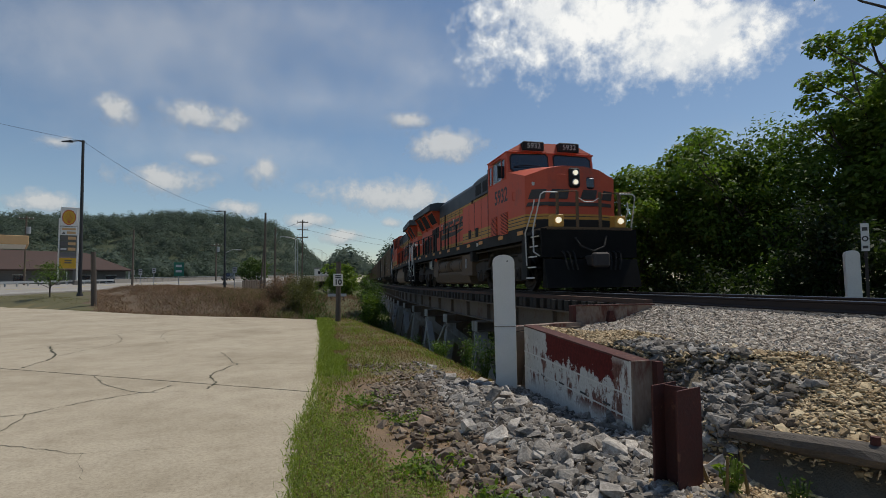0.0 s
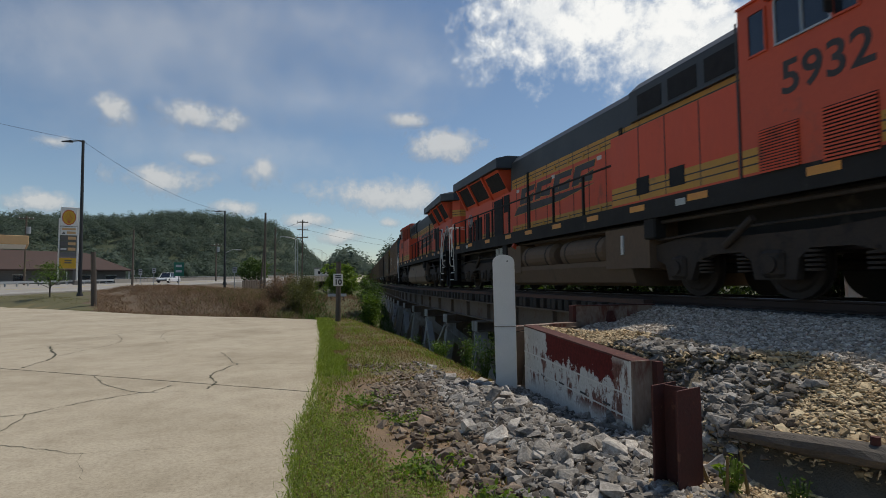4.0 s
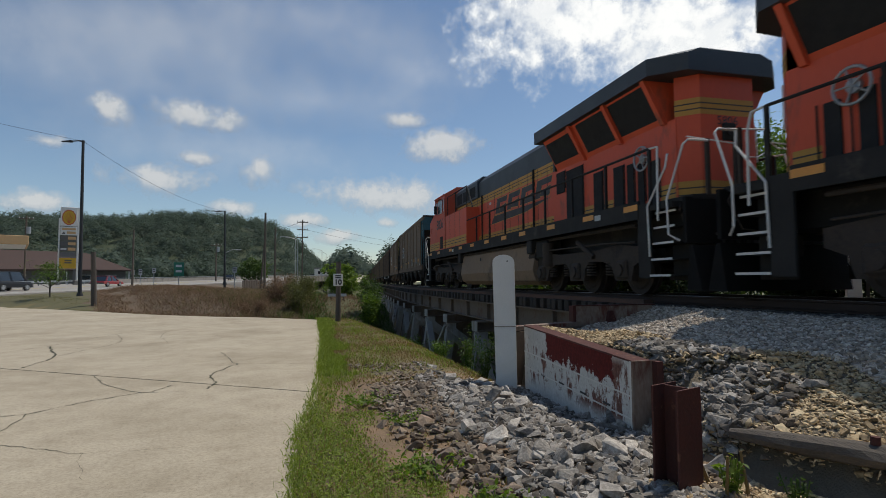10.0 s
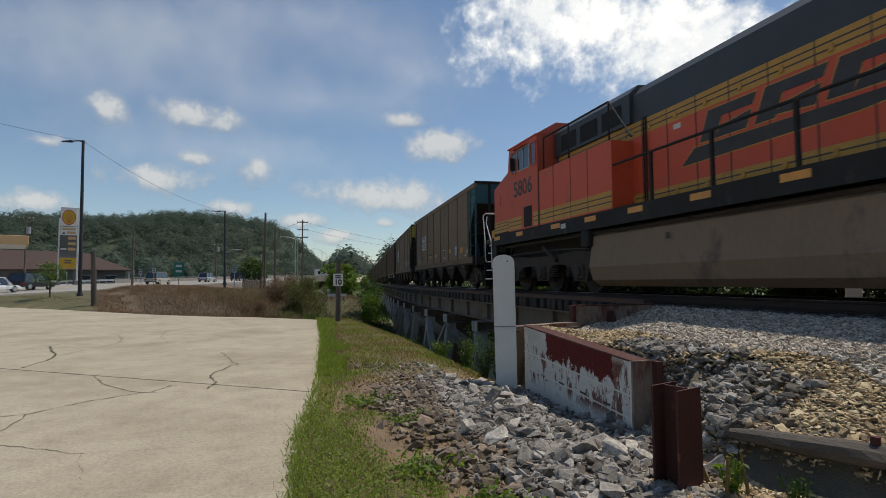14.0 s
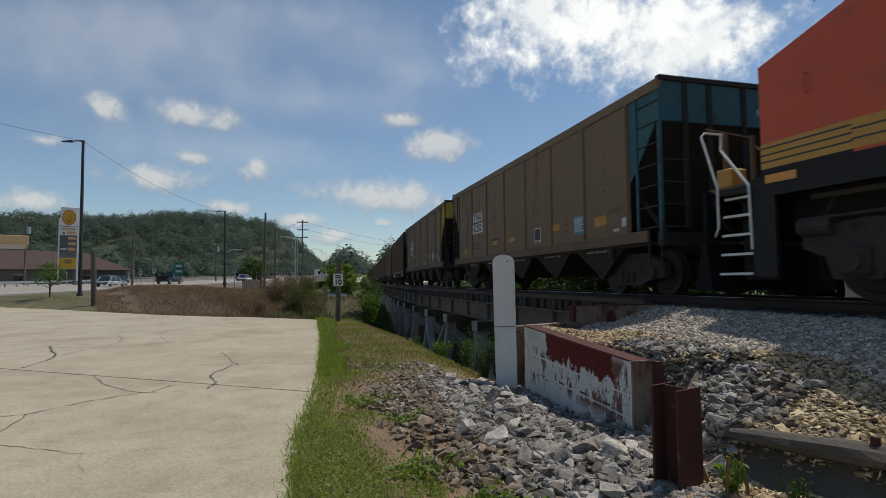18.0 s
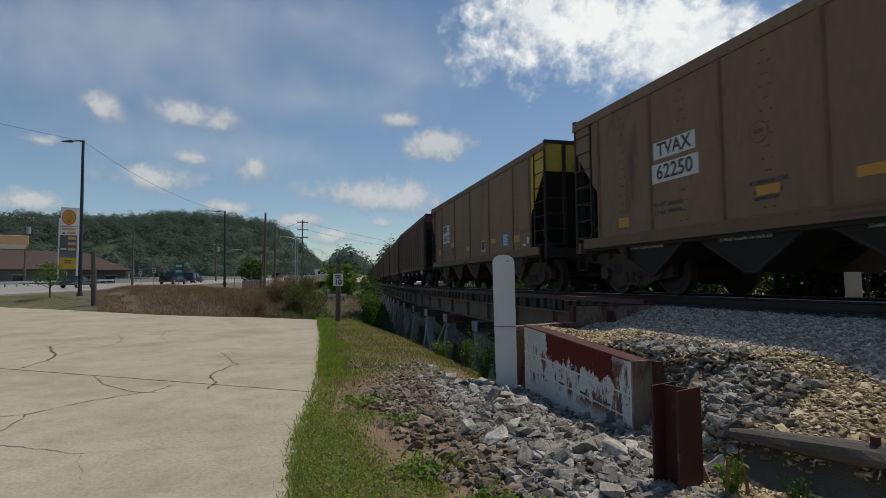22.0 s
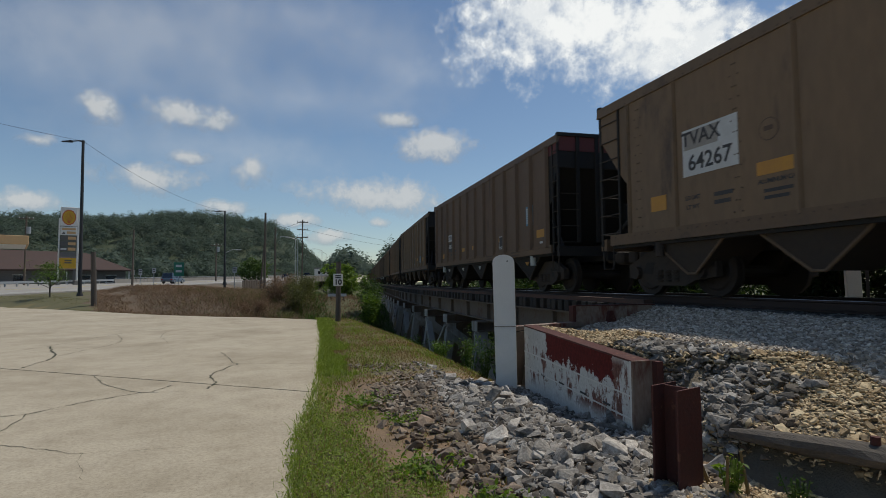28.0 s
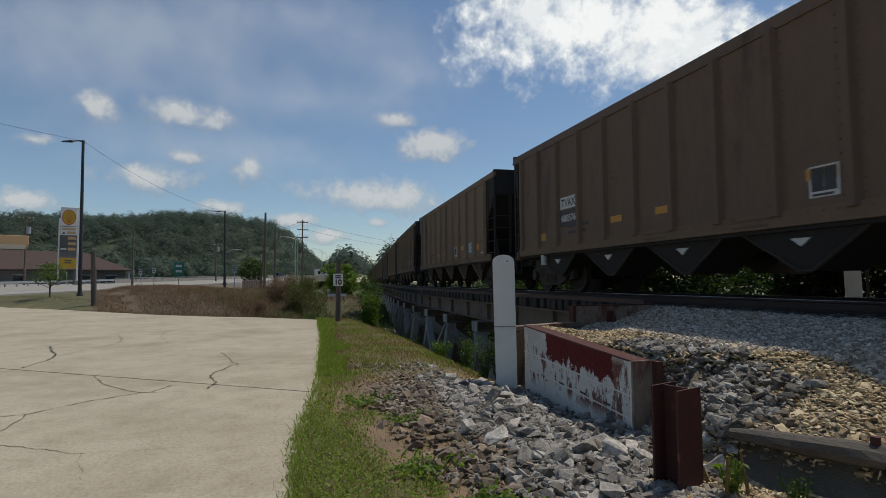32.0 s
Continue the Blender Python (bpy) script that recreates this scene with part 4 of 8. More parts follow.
    part("hood_end", Build().prism([(-0.92, Y(20.98)), (0.92, Y(20.98)), (0.6, Y(21.3)), (-0.6, Y(21.3))], "z", 1.72, 4.24), M["orange"], lo)
    rp = [(-1.5, Y(15.6)), (1.5, Y(15.6)), (1.5, Y(20.95)), (0.95, Y(21.45)), (-0.95, Y(21.45)), (-1.5, Y(20.95))]
    part("radiator_roof", Build().loft([(x, y, 4.22) for x, y in rp], [(x, y, 4.55) for x, y in rp]).loft([(x, y, 4.55) for x, y in rp], [(x * 0.72, y, 4.66) for x, y in rp]), M["slate"], lo)
    part("end_lamp", Build().cbox(-0.16, 0.16, Y(21.3), Y(21.36), 2.95, 3.3, 0.03).cyl((0, Y(21.36), 3.12), (0, Y(21.4), 3.12), 0.09, 14), M["black"], lo)
    part("end_conduit", Build().cyl((-0.75, Y(21.2), 2.6), (-0.75, Y(21.2), 3.3), 0.015, 6), M["white_rail"], lo)
    for z0, z1 in ((1.78, 2.18), (3.45, 3.77)):
        part("yellow_band", Build().prism([(-0.925, Y(20.98)), (0.925, Y(20.98)), (0.604, Y(21.305)), (-0.604, Y(21.305))], "z", z0, z1), M["yellow"], lo)
        for k in (1, 2):
            z = z0 + (z1 - z0) * k / 3
            part("pinstripe", Build().prism([(-0.928, Y(20.98)), (0.928, Y(20.98)), (0.607, Y(21.309)), (-0.607, Y(21.309))], "z", z - 0.012, z + 0.012), M["dark_mark"], lo)
    text_build(number, 0.24, M["dark_mark"], lo, pose(0.0, Y(21.302), 3.34, 90, 0, 180), "number")
    for s in (-1, 1):
        def flare(d0, d1, a, b, nm, off=0.012, mat="screen"):
            """A panel lying on the sloped side under the roof."""
            def P(k, o):
                return (s * (0.92 + 0.44 * k + o), 3.42 + 0.82 * k)
            (xa, za), (xb, zb), (xc, zc), (xd, zd) = P(a, off), P(b, off), P(b, -0.02), P(a, -0.02)
            part(nm, Build().loft([(xa, Y(d0), za), (xb, Y(d0), zb), (xc, Y(d0), zc), (xd, Y(d0), zd)], [(xa, Y(d1), za), (xb, Y(d1), zb), (xc, Y(d1), zc), (xd, Y(d1), zd)]), M[mat], lo)
        flare(15.95, 17.3, 0.2, 0.85, "radiator_screen")
        flare(17.75, 19.1, 0.12, 0.92, "radiator_screen")
        flare(19.25, 20.6, 0.12, 0.92, "radiator_screen")
        for d in (17.5, 19.17, 20.68):
            flare(d - 0.06, d + 0.06, -0.05, 1.0, "roof_bracket", 0.09, "orange")
        for d0, d1, z0, z1 in ((15.85, 16.35, 2.75, 3.35), (16.45, 17.35, 1.9, 3.3), (17.9, 18.3, 1.85, 2.95), (18.8, 19.2, 1.85, 2.9), (19.35, 19.6, 1.85, 2.85), (19.75, 19.98, 1.85, 2.8), (20.2, 20.45, 1.85, 2.75)):
            dr = part("door_panel", Build().cbox(min(s * 0.92, s * 0.95), max(s * 0.92, s * 0.95), Y(d0), Y(d1), z0, z1, 0.012), M["screen"], lo)
            part("door_handle", Build().cyl((s * 0.96, Y(d1) + 0.08, z0 + 0.1), (s * 0.96, Y(d1) + 0.08, z1), 0.014, 6), M["black"], dr)
        stripes(lo, s, 0.92, Y(17.4), Y(17.85), 1.78, 2.18, 3)
        stripes(lo, s, 0.92, Y(18.35), Y(18.75), 1.78, 2.18, 3)
        stripes(lo, s, 0.92, Y(20.5), Y(20.95), 1.78, 2.18, 3)
        wheel = part("hand_brake", Build().cyl((s * 0.94, Y(20.0), 2.85), (s * 1.0, Y(20.0), 2.85), 0.1, 12).tube([(s * 1.02, Y(20.0) + 0.25 * math.cos(a * math.pi / 9), 2.85 + 0.25 * math.sin(a * math.pi / 9)) for a in range(19)], 0.022, 6), M["galvanised"], lo)
        for a in range(5):
            part("spoke", Build().cyl((s * 1.01, Y(20.0), 2.85), (s * 1.02, Y(20.0) + 0.25 * math.cos(a * 1.257), 2.85 + 0.25 * math.sin(a * 1.257)), 0.014, 6), M["galvanised"], wheel)
    return lo


loco_a = locomotive("dusty orange diesel locomotive leading the train, headlamps lit", "5932", -1, True)
loco_b = locomotive("orange diesel locomotive coupled backwards behind the leader", "5806", -1, False)
TRAIN = [(loco_a, 12.7 + 11.15, False), (loco_b, 34.73 + 11.15, True)]

# ---- coal hoppers ----
M["car_brown"] = shade("brown_car_paint", (0.22, 0.143, 0.08), (0.152, 0.1, 0.058), 0.75, big=0.8, small=9, amount=0.5, bump=0.04, dirt=(0.075, 0.052, 0.038), dirt_amount=0.35, dirt_scale=1.1, stretch=(1, 1, 0.3), vary=0.12)
M["car_sill"] = shade("tan_car_sill", (0.19, 0.12, 0.068), (0.13, 0.085, 0.052), 0.8, big=1.5, small=12, bump=0.05, dirt=(0.08, 0.055, 0.04), dirt_amount=0.35)
M["car_red"] = shade("red_brown_car_paint", (0.165, 0.106, 0.066), (0.115, 0.074, 0.048), 0.75, big=0.8, small=9, amount=0.5, bump=0.04, dirt=(0.075, 0.048, 0.036), dirt_amount=0.38, dirt_scale=1.1, stretch=(1, 1, 0.3))
# car brown taken down to carry the shade beneath the body
M["bay_brown"] = shade("shaded_bay_steel", (0.06, 0.042, 0.028), (0.035, 0.026, 0.02), 0.85, big=1.5, small=12, bump=0.05)
M["rivet"] = shade("rivet_heads", (0.13, 0.086, 0.057), (0.085, 0.058, 0.04), 0.8, big=3, small=20, bump=0)
# tone lowered for shade under the train; the ends share this steel
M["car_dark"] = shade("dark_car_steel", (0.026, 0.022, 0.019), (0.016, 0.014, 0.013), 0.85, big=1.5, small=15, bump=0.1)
M["teal"] = shade("teal_end_paint", (0.03, 0.12, 0.14), (0.022, 0.075, 0.09), 0.65, big=2, small=15, bump=0.03, dirt=(0.03, 0.035, 0.035), dirt_amount=0.4)
M["end_yellow"] = shade("yellow_end_paint", (0.5, 0.36, 0.03), (0.35, 0.25, 0.03), 0.65, big=2, small=15, bump=0.03, dirt=(0.06, 0.05, 0.03), dirt_amount=0.42)
M["end_red"] = shade("dark_red_end_paint", (0.16, 0.035, 0.03), (0.1, 0.028, 0.025), 0.7, big=2, small=15, bump=0.03, dirt=(0.03, 0.025, 0.022), dirt_amount=0.4)
M["blue_label"] = shade("blue_placard", (0.1, 0.27, 0.38), (0.08, 0.21, 0.3), 0.6, big=3, small=25, bump=0)
M["amber_label"] = shade("amber_reflective_patch", (0.55, 0.27, 0.03), (0.42, 0.2, 0.04), 0.6, big=3, small=25, bump=0)
M["coal"] = shade("coal", (0.02, 0.02, 0.02), (0.03, 0.03, 0.03), 0.9, big=6, small=30, bump=0.8)


def car_truck(parent, y):
    tr = part("truck", Build().box(-1.0, 1.0, y - 0.25, y + 0.25, 0.45, 0.75), M["grime"], parent)
    for s in (-1, 1):
        prof = [(y - 1.2, 0.62), (y - 1.2, 0.36), (y - 0.7, 0.3), (y - 0.45, 0.2), (y + 0.45, 0.2), (y + 0.7, 0.3), (y + 1.2, 0.36), (y + 1.2, 0.62), (y + 0.6, 0.86), (y - 0.6, 0.86)]
        part("side_frame", Build().prism(prof, "x", s * 1.02, s * 1.16), M["grime"], tr)
        part("frame_window", Build().prism([(y - 0.75, 0.45), (y - 0.45, 0.42), (y - 0.4, 0.66), (y - 0.62, 0.66)], "x", s * 1.16, s * 1.166), M["car_dark"], tr)
        part("frame_window", Build().prism([(y + 0.75, 0.45), (y + 0.45, 0.42), (y + 0.4, 0.66), (y + 0.62, 0.66)], "x", s * 1.16, s * 1.166), M["car_dark"], tr)
        b = Build()
        for ax in (-0.22, 0, 0.22):
            for k in range(4):
                b.cyl((s * 1.14, y + ax, 0.28 + k * 0.06), (s * 1.14, y + ax, 0.315 + k * 0.06), 0.09, 8)
        tagged(part("spring", b, M["grime"], tr), kind="stuff")
        for ax in (-0.89, 0.89):
            part("bearing", Build().cyl((s * 1.14, y + ax, 0.46), (s * 1.26, y + ax, 0.46), 0.13, 12), M["grime"], tr)
    ws = []
    for ax in (-0.89, 0.89):
        ws.append(wheelset(tr, y + ax, 0.46))
    return ws


def bars(parent, s, x, y0, y1, z0, z1, n, mat):
    """Small print, too fine to be read, as plain bars."""
    for k in range(n):
        z = z1 - (z1 - z0) * (k + 0.6) / n
        part("print_bar", Build().box(s * x, s * (x + 0.004), y0, y0 + (y1 - y0) * (0.95 - 0.25 * ((k * 7) % 3) / 2), z - (z1 - z0) * 0.16 / n * 1.6, z + (z1 - z0) * 0.16 / n * 1.6), mat, parent)


def hopper_car(label, ribs, end_paint, mark, plate):
    """A five-bay coal hopper; d runs from the leading coupler."""
    ca = thing("hopper_car", label, "hopper car", group="coal hoppers of the train")
    wheels = []

    def Y(d):
        return d - 8.05
    T = 4.14
    body = M["car_red"] if ribs == 12 else M["car_brown"]
    db, da, dc = (2.75, 2.0, 5.17) if ribs == 12 else (3.95, 3.0, 6.35)
    B0 = 1.45 if ribs == 12 else 1.87
    B1 = 16.1 - B0
    dr = 10.88 if ribs == 6 else 9.95
    rv = Build()
    part("centre_sill", Build().box(-0.3, 0.3, Y(0.6), Y(15.5), 0.82, 1.12), M["car_dark"], ca)
    part("coal_load", Build().prism([(-1.4, 3.3), (1.4, 3.3), (0, 3.75)], "y", Y(1.2), Y(14.9)), M["coal"], ca)
    for s in (-1, 1):
        side = [(Y(B0), T - 0.2), (Y(B0), 1.12), (Y(B1), 1.12), (Y(B1), T - 0.2)]
        part("side_panel", Build().prism(side, "x", s * 1.5, s * 1.53), body, ca)
        part("top_chord", Build().prism([(s * 1.5, T - 0.24), (s * 1.56, T - 0.24), (s * 1.54, T - 0.03), (s * 1.47, T), (s * 1.42, T - 0.04)], "y", Y(0.86), Y(15.24)), body, ca)
        part("side_sill", Build().box(s * 1.5, s * 1.56, Y(1.28), Y(14.82), 1.04, 1.26), M["car_sill"], ca)
        part("sill_step", Build().box(s * 1.3, s * 1.5, Y(1.28), Y(14.82), 0.98, 1.06), M["car_dark"], ca)
        n = ribs
        for k in range(n + 1):
            d = B0 + 0.06 + (B1 - B0 - 0.12) * k / n
            if ribs == 6:       # short end panels, four long ones between
                d = (B0 + 0.06, B0 + 1.4, B0 + 3.79, 8.05, B1 - 3.79, B1 - 1.4, B1 - 0.06)[k]
            if ribs > 8:
                part("rib", Build().prism([(s * 1.53, Y(d) - 0.1), (s * 1.62, Y(d) - 0.055), (s * 1.62, Y(d) + 0.055), (s * 1.53, Y(d) + 0.1)], "z", 1.2, T - 0.22), body, ca)
            else:
                part("rib", Build().box(s * 1.53, s * 1.55, Y(d) - 0.05, Y(d) + 0.05, 1.2, T - 0.22), body, ca)
                part("rib_cap", Build().box(s * 1.55, s * 1.565, Y(d) - 0.018, Y(d) + 0.018, 1.2, T - 0.22), body, ca)
            gap = (B1 - B0 - 0.12) / n / 2
            for q in range(14):
                z = 1.36 + q * 0.18
                for o in ((-0.14, 0.14) if ribs > 8 else (gap - 0.07 + 0.05 * (q % 2), gap + 0.09 - 0.05 * (q % 2))):
                    if k < n or ribs > 8:
                        rv.cyl((s * 1.53, Y(d) + o, z), (s * 1.545, Y(d) + o, z), 0.012, 5)
        for q in range(64):
            rv.cyl((s * 1.555, Y(1.4 + q * 0.21), 1.2), (s * 1.568, Y(1.4 + q * 0.21), 1.2), 0.014, 5)
            rv.cyl((s * 1.555, Y(1.4 + q * 0.21), T - 0.2), (s * 1.57, Y(1.4 + q * 0.21), T - 0.2), 0.014, 5)
        for k in range(5):
            c = 3.3 + k * 2.36
            hb = 0.88 if plate == "pale" else 1.05
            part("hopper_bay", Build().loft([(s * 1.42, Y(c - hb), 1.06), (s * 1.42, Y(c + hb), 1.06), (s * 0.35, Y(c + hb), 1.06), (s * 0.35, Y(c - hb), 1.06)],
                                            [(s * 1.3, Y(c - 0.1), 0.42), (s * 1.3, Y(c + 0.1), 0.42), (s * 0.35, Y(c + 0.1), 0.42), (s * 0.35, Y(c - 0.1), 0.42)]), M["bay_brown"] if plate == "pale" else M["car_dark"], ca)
            part("bay_rim", Build().tube([(s * 1.42, Y(c - hb), 1.04), (s * 1.32, Y(c - 0.1), 0.42), (s * 1.32, Y(c + 0.1), 0.42), (s * 1.42, Y(c + hb), 1.04)], 0.025, 5), M["car_sill"] if plate == "pale" else M["grime"], ca)
            if plate == "clear":
                text_build("STAND CLEAR OF DOORS", 0.085, M["white_mark"], ca, pose(s * 1.425, Y(c), 0.955, 90 - 10, 0, 90 if s > 0 else -90), "warning")
            elif plate == "wedge":
                part("bay_mark", Build().prism([(Y(c - 0.16), 0.88), (Y(c + 0.16), 0.88), (Y(c), 0.76)], "x", s * 1.36, s * 1.4), M["white_mark"] if k else M["amber_label"], ca)
        # ends: corner post, ladder, brake gear
        for e in (0, 1):
            def E(d):
                return Y(d) if e == 0 else Y(16.1 - d)
            part("corner_post", Build().box(s * 1.46, s * 1.52, E(0.88), E(0.96), 1.05, T - 0.2), end_paint if e == 0 and end_paint == M["teal"] else M["car_dark"], ca)
            part("ladder_stile", Build().box(s * 1.5, s * 1.54, E(B0 - 0.3), E(B0 - 0.25), 1.05, T - 0.2), end_paint if e == 0 and end_paint == M["teal"] else M["car_dark"], ca)
            for k in range(7):
                z = 1.3 + k * 0.4
                part("rung", Build().cyl((s * 1.53, E(0.9), z), (s * 1.53, E(B0 - 0.27), z), 0.014, 6), M["grime"], ca)
            for k in range(4):
                z = 1.3 + k * 0.42
                part("end_rung", Build().cyl((s * 1.45, E(0.84), z), (s * 0.95, E(0.84), z), 0.014, 6), M["grime"], ca)
            part("stirrup", Build().tube([(s * 1.5, E(0.92), 1.05), (s * 1.5, E(0.95), 0.55), (s * 1.5, E(1.3), 0.55), (s * 1.5, E(1.3), 1.05)], 0.018), M["grime"], ca)
            part("end_wing", Build().prism([(E(0.9), T - 0.2), (E(B0), T - 0.2), (E(B0), 2.25), (E(B0 - 0.2), 2.45), (E(0.9), 3.42)], "x", s * 1.5, s * 1.512), M["car_dark"] if ribs == 12 else end_paint if e == 0 else body, ca)
            if ribs == 12 and e == 0:
                part("end_band", Build().box(s * 1.512, s * 1.52, E(0.95), E(B0), T - 0.5, T - 0.2), end_paint, ca)
            part("brace", Build().cyl((s * 1.35, E(0.9), 1.1), (s * 1.1, E(2.2), 2.1), 0.05, 6), M["car_dark"], ca)
            part("hose_can", Build().cyl((s * 1.45, E(2.7), 0.75), (s * 1.45, E(2.7), 1.02), 0.09, 10), M["reflector_white"] if ribs == 12 else M["grime"], ca)
        # lettering and labels
        def S(d):
            return Y(d) if s < 0 else Y(16.1 - d)

        at = S({12: 11.87, 7: 11.77}.get(ribs, 12.03))
        flip = -1 if s < 0 else 1
        name, num, dark = mark
        if name:
            if dark:
                part("mark_plate", Build().box(s * 1.53, s * 1.535, at - 0.42, at + 0.42, 2.12, 2.42), M["white_mark"], ca)
                part("mark_plate", Build().box(s * 1.53, s * 1.535, at - 0.42, at + 0.42, 1.66, 2.08), M["dark_mark"], ca)
                text_build(name, 0.27, M["dark_mark"], ca, side_pose(s, at, 2.26, 1.536), "reporting_mark", 0.004)
                text_build(num, 0.24, M["white_mark"], ca, side_pose(s, at, 1.87, 1.536), "car_number", 0.004)
            else:
                if ribs == 7:       # two separate plates
                    part("mark_plate", Build().box(s * 1.53, s * 1.535, at - 0.54, at + 0.54, 2.58, 2.9), M["white_mark"], ca)
                    part("mark_plate", Build().box(s * 1.53, s * 1.535, at - 0.6, at + 0.6, 2.13, 2.49), M["white_mark"], ca)
                else:
                    part("mark_plate", Build().box(s * 1.53, s * 1.535, at - 0.6, at + 0.6, 2.1, 2.92), M["white_mark"], ca)
                    part("faded_patch", Build().box(s * 1.535, s * 1.537, min(at - flip * 0.56, at + flip * 0.2), max(at - flip * 0.56, at + flip * 0.2), 2.56, 2.88), M["faded_mark"], ca)
                text_build(name, 0.34, M["dark_mark"], ca, side_pose(s, at if ribs == 7 else at - flip * 0.18, 2.74, 1.538), "reporting_mark", 0.006)
                text_build(num, 0.38, M["dark_mark"], ca, side_pose(s, at, 2.31, 1.538), "car_number", 0.006)
                text_build("LD LMT", 0.1, M["dark_mark"], ca, side_pose(s, at - flip * 0.4, 1.72, 1.532), "weight_mark", 0.003)
                text_build("LT WT", 0.1, M["dark_mark"], ca, side_pose(s, at - flip * 0.4, 1.56, 1.532), "weight_mark", 0.003)
                bars(ca, s, 1.531, S(11.95), S(11.55), 1.52, 1.78, 2, M["dark_mark"])
                text_build("ALUMINUM CAR", 0.09, M["dark_mark"], ca, side_pose(s, S(dr - 0.12), 1.74, 1.532), "stencil", 0.003)
                bars(ca, s, 1.531, S(dr + 0.12), S(dr - 0.38), 1.46, 1.66, 2, M["dark_mark"])
        if ribs > 7:
            bars(ca, s, 1.531, S(11.9), S(10.9), 1.45, 1.75, 2, M["dark_mark"])
        for d in (8.9, 6.7, 4.2):
            bars(ca, s, 1.561, S(d), S(d - 0.8), 1.06, 1.24, 2, M["rivet"])
        ring = part("stamp_ring", Build().cyl((s * 1.53, S(dr), 2.5), (s * 1.533, S(dr), 2.5), 0.17, 24), M["rivet"], ca)
        part("stamp_field", Build().cyl((s * 1.533, S(dr), 2.5), (s * 1.535, S(dr), 2.5), 0.155, 24), body, ring)
        part("print_bar", Build().box(s * 1.535, s * 1.537, S(dr) - 0.08, S(dr) + 0.08, 2.48, 2.55), M["rivet"], ring)
        for d, z, w, h, mt in ((13.3, 1.5 if ribs > 6 else 1.74, 0.34 if ribs > 6 else 0.42, 0.2 if ribs > 6 else 0.28, "amber_label"), (da, 1.62, 0.5, 0.22, "amber_label"), (5.2, 1.7, 0.45, 0.16, "amber_label"), (8.3, 1.62, 0.5, 0.14, "amber_label"), (dr - 0.12, 1.62 if ribs > 6 else 1.94, 0.4 if ribs > 6 else 0.7, 0.14 if ribs > 6 else 0.2, "amber_label")):
            part("reflective_patch", Build().box(s * 1.53, s * 1.536, S(d) - w / 2, S(d) + w / 2, z - h / 2, z + h / 2), M[mt], ca)
        lb = part("blue_label", Build().box(s * 1.53, s * 1.536, S(db) - 0.26, S(db) + 0.26, 1.92 if ribs == 12 else 1.42, 2.48 if ribs == 12 else 1.86), M["blue_label"], ca)
        bars(lb, s, 1.537, S(db + 0.22), S(db - 0.22), 1.98 if ribs == 12 else 1.48, 2.44 if ribs == 12 else 1.82, 7, M["white_mark"])
        bx = part("stencil_box", Build().box(s * 1.53, s * 1.536, S(dc) - 0.21, S(dc) + 0.21, 1.38, 1.8), M["white_mark"], ca)
        for o in (-0.09, 0.09):
            part("stencil_field", Build().box(s * 1.536, s * 1.54, S(dc) + o - 0.085, S(dc) + o + 0.085, 1.46, 1.77), M["dark_mark"], bx)
        bars(bx, s, 1.537, S(dc + 0.17), S(dc - 0.15), 1.39, 1.45, 1, M["dark_mark"])
        part("small_placard", Build().box(s * 1.53, s * 1.536, S(B0 + 0.2) - 0.09, S(B0 + 0.2) + 0.09, 1.42, 1.6), M["white_mark"], ca)
        part("small_placard", Build().box(s * 1.53, s * 1.536, S(B0 + 0.5) - 0.1, S(B0 + 0.5) + 0.1, 1.34, 1.4), M["white_mark"], ca)
        part("lube_plate", Build().box(s * 1.53, s * 1.536, S(2.4) - 0.26, S(2.4) + 0.26, 1.74, 1.86), M["car_sill"], ca)
    tagged(part("rivets", rv, M["rivet"], ca), kind="stuff")
    for e in (0, 1):
        def E(d):
            return Y(d) if e == 0 else Y(16.1 - d)
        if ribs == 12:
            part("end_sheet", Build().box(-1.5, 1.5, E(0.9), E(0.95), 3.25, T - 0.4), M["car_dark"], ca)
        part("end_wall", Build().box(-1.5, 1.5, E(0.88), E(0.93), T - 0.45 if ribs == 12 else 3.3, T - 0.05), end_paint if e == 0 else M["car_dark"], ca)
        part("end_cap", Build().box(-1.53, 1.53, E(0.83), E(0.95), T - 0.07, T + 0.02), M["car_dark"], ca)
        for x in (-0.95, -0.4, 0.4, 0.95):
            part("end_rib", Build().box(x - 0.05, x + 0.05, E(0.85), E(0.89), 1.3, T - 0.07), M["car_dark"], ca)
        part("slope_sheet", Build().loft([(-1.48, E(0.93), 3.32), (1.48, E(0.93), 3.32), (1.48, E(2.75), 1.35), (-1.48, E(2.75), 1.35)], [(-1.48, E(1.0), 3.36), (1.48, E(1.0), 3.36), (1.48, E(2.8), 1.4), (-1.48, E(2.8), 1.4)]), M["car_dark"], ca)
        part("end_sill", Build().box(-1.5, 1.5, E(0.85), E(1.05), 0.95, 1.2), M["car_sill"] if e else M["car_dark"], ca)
        part("coupler", Build().cbox(-0.15, 0.15, min(E(0.9), E(0.3)), max(E(0.9), E(0.3)), 0.75, 0.98, 0.03).cbox(-0.24, 0.18, min(E(0.02), E(0.34)), max(E(0.02), E(0.34)), 0.7, 1.04, 0.05), M["grime"], ca)
        part("air_hose", Build().tube([(0.5, E(0.85), 0.85), (0.5, E(0.6), 0.7), (0.45, E(0.3), 0.5), (0.3, E(0.05), 0.48)], 0.025), M["car_dark"], ca)
        if e == 1:
            part("brake_wheel", Build().cyl((-0.7, E(0.8), 2.3), (-0.7, E(0.76), 2.3), 0.28, 18), M["grime"], ca)
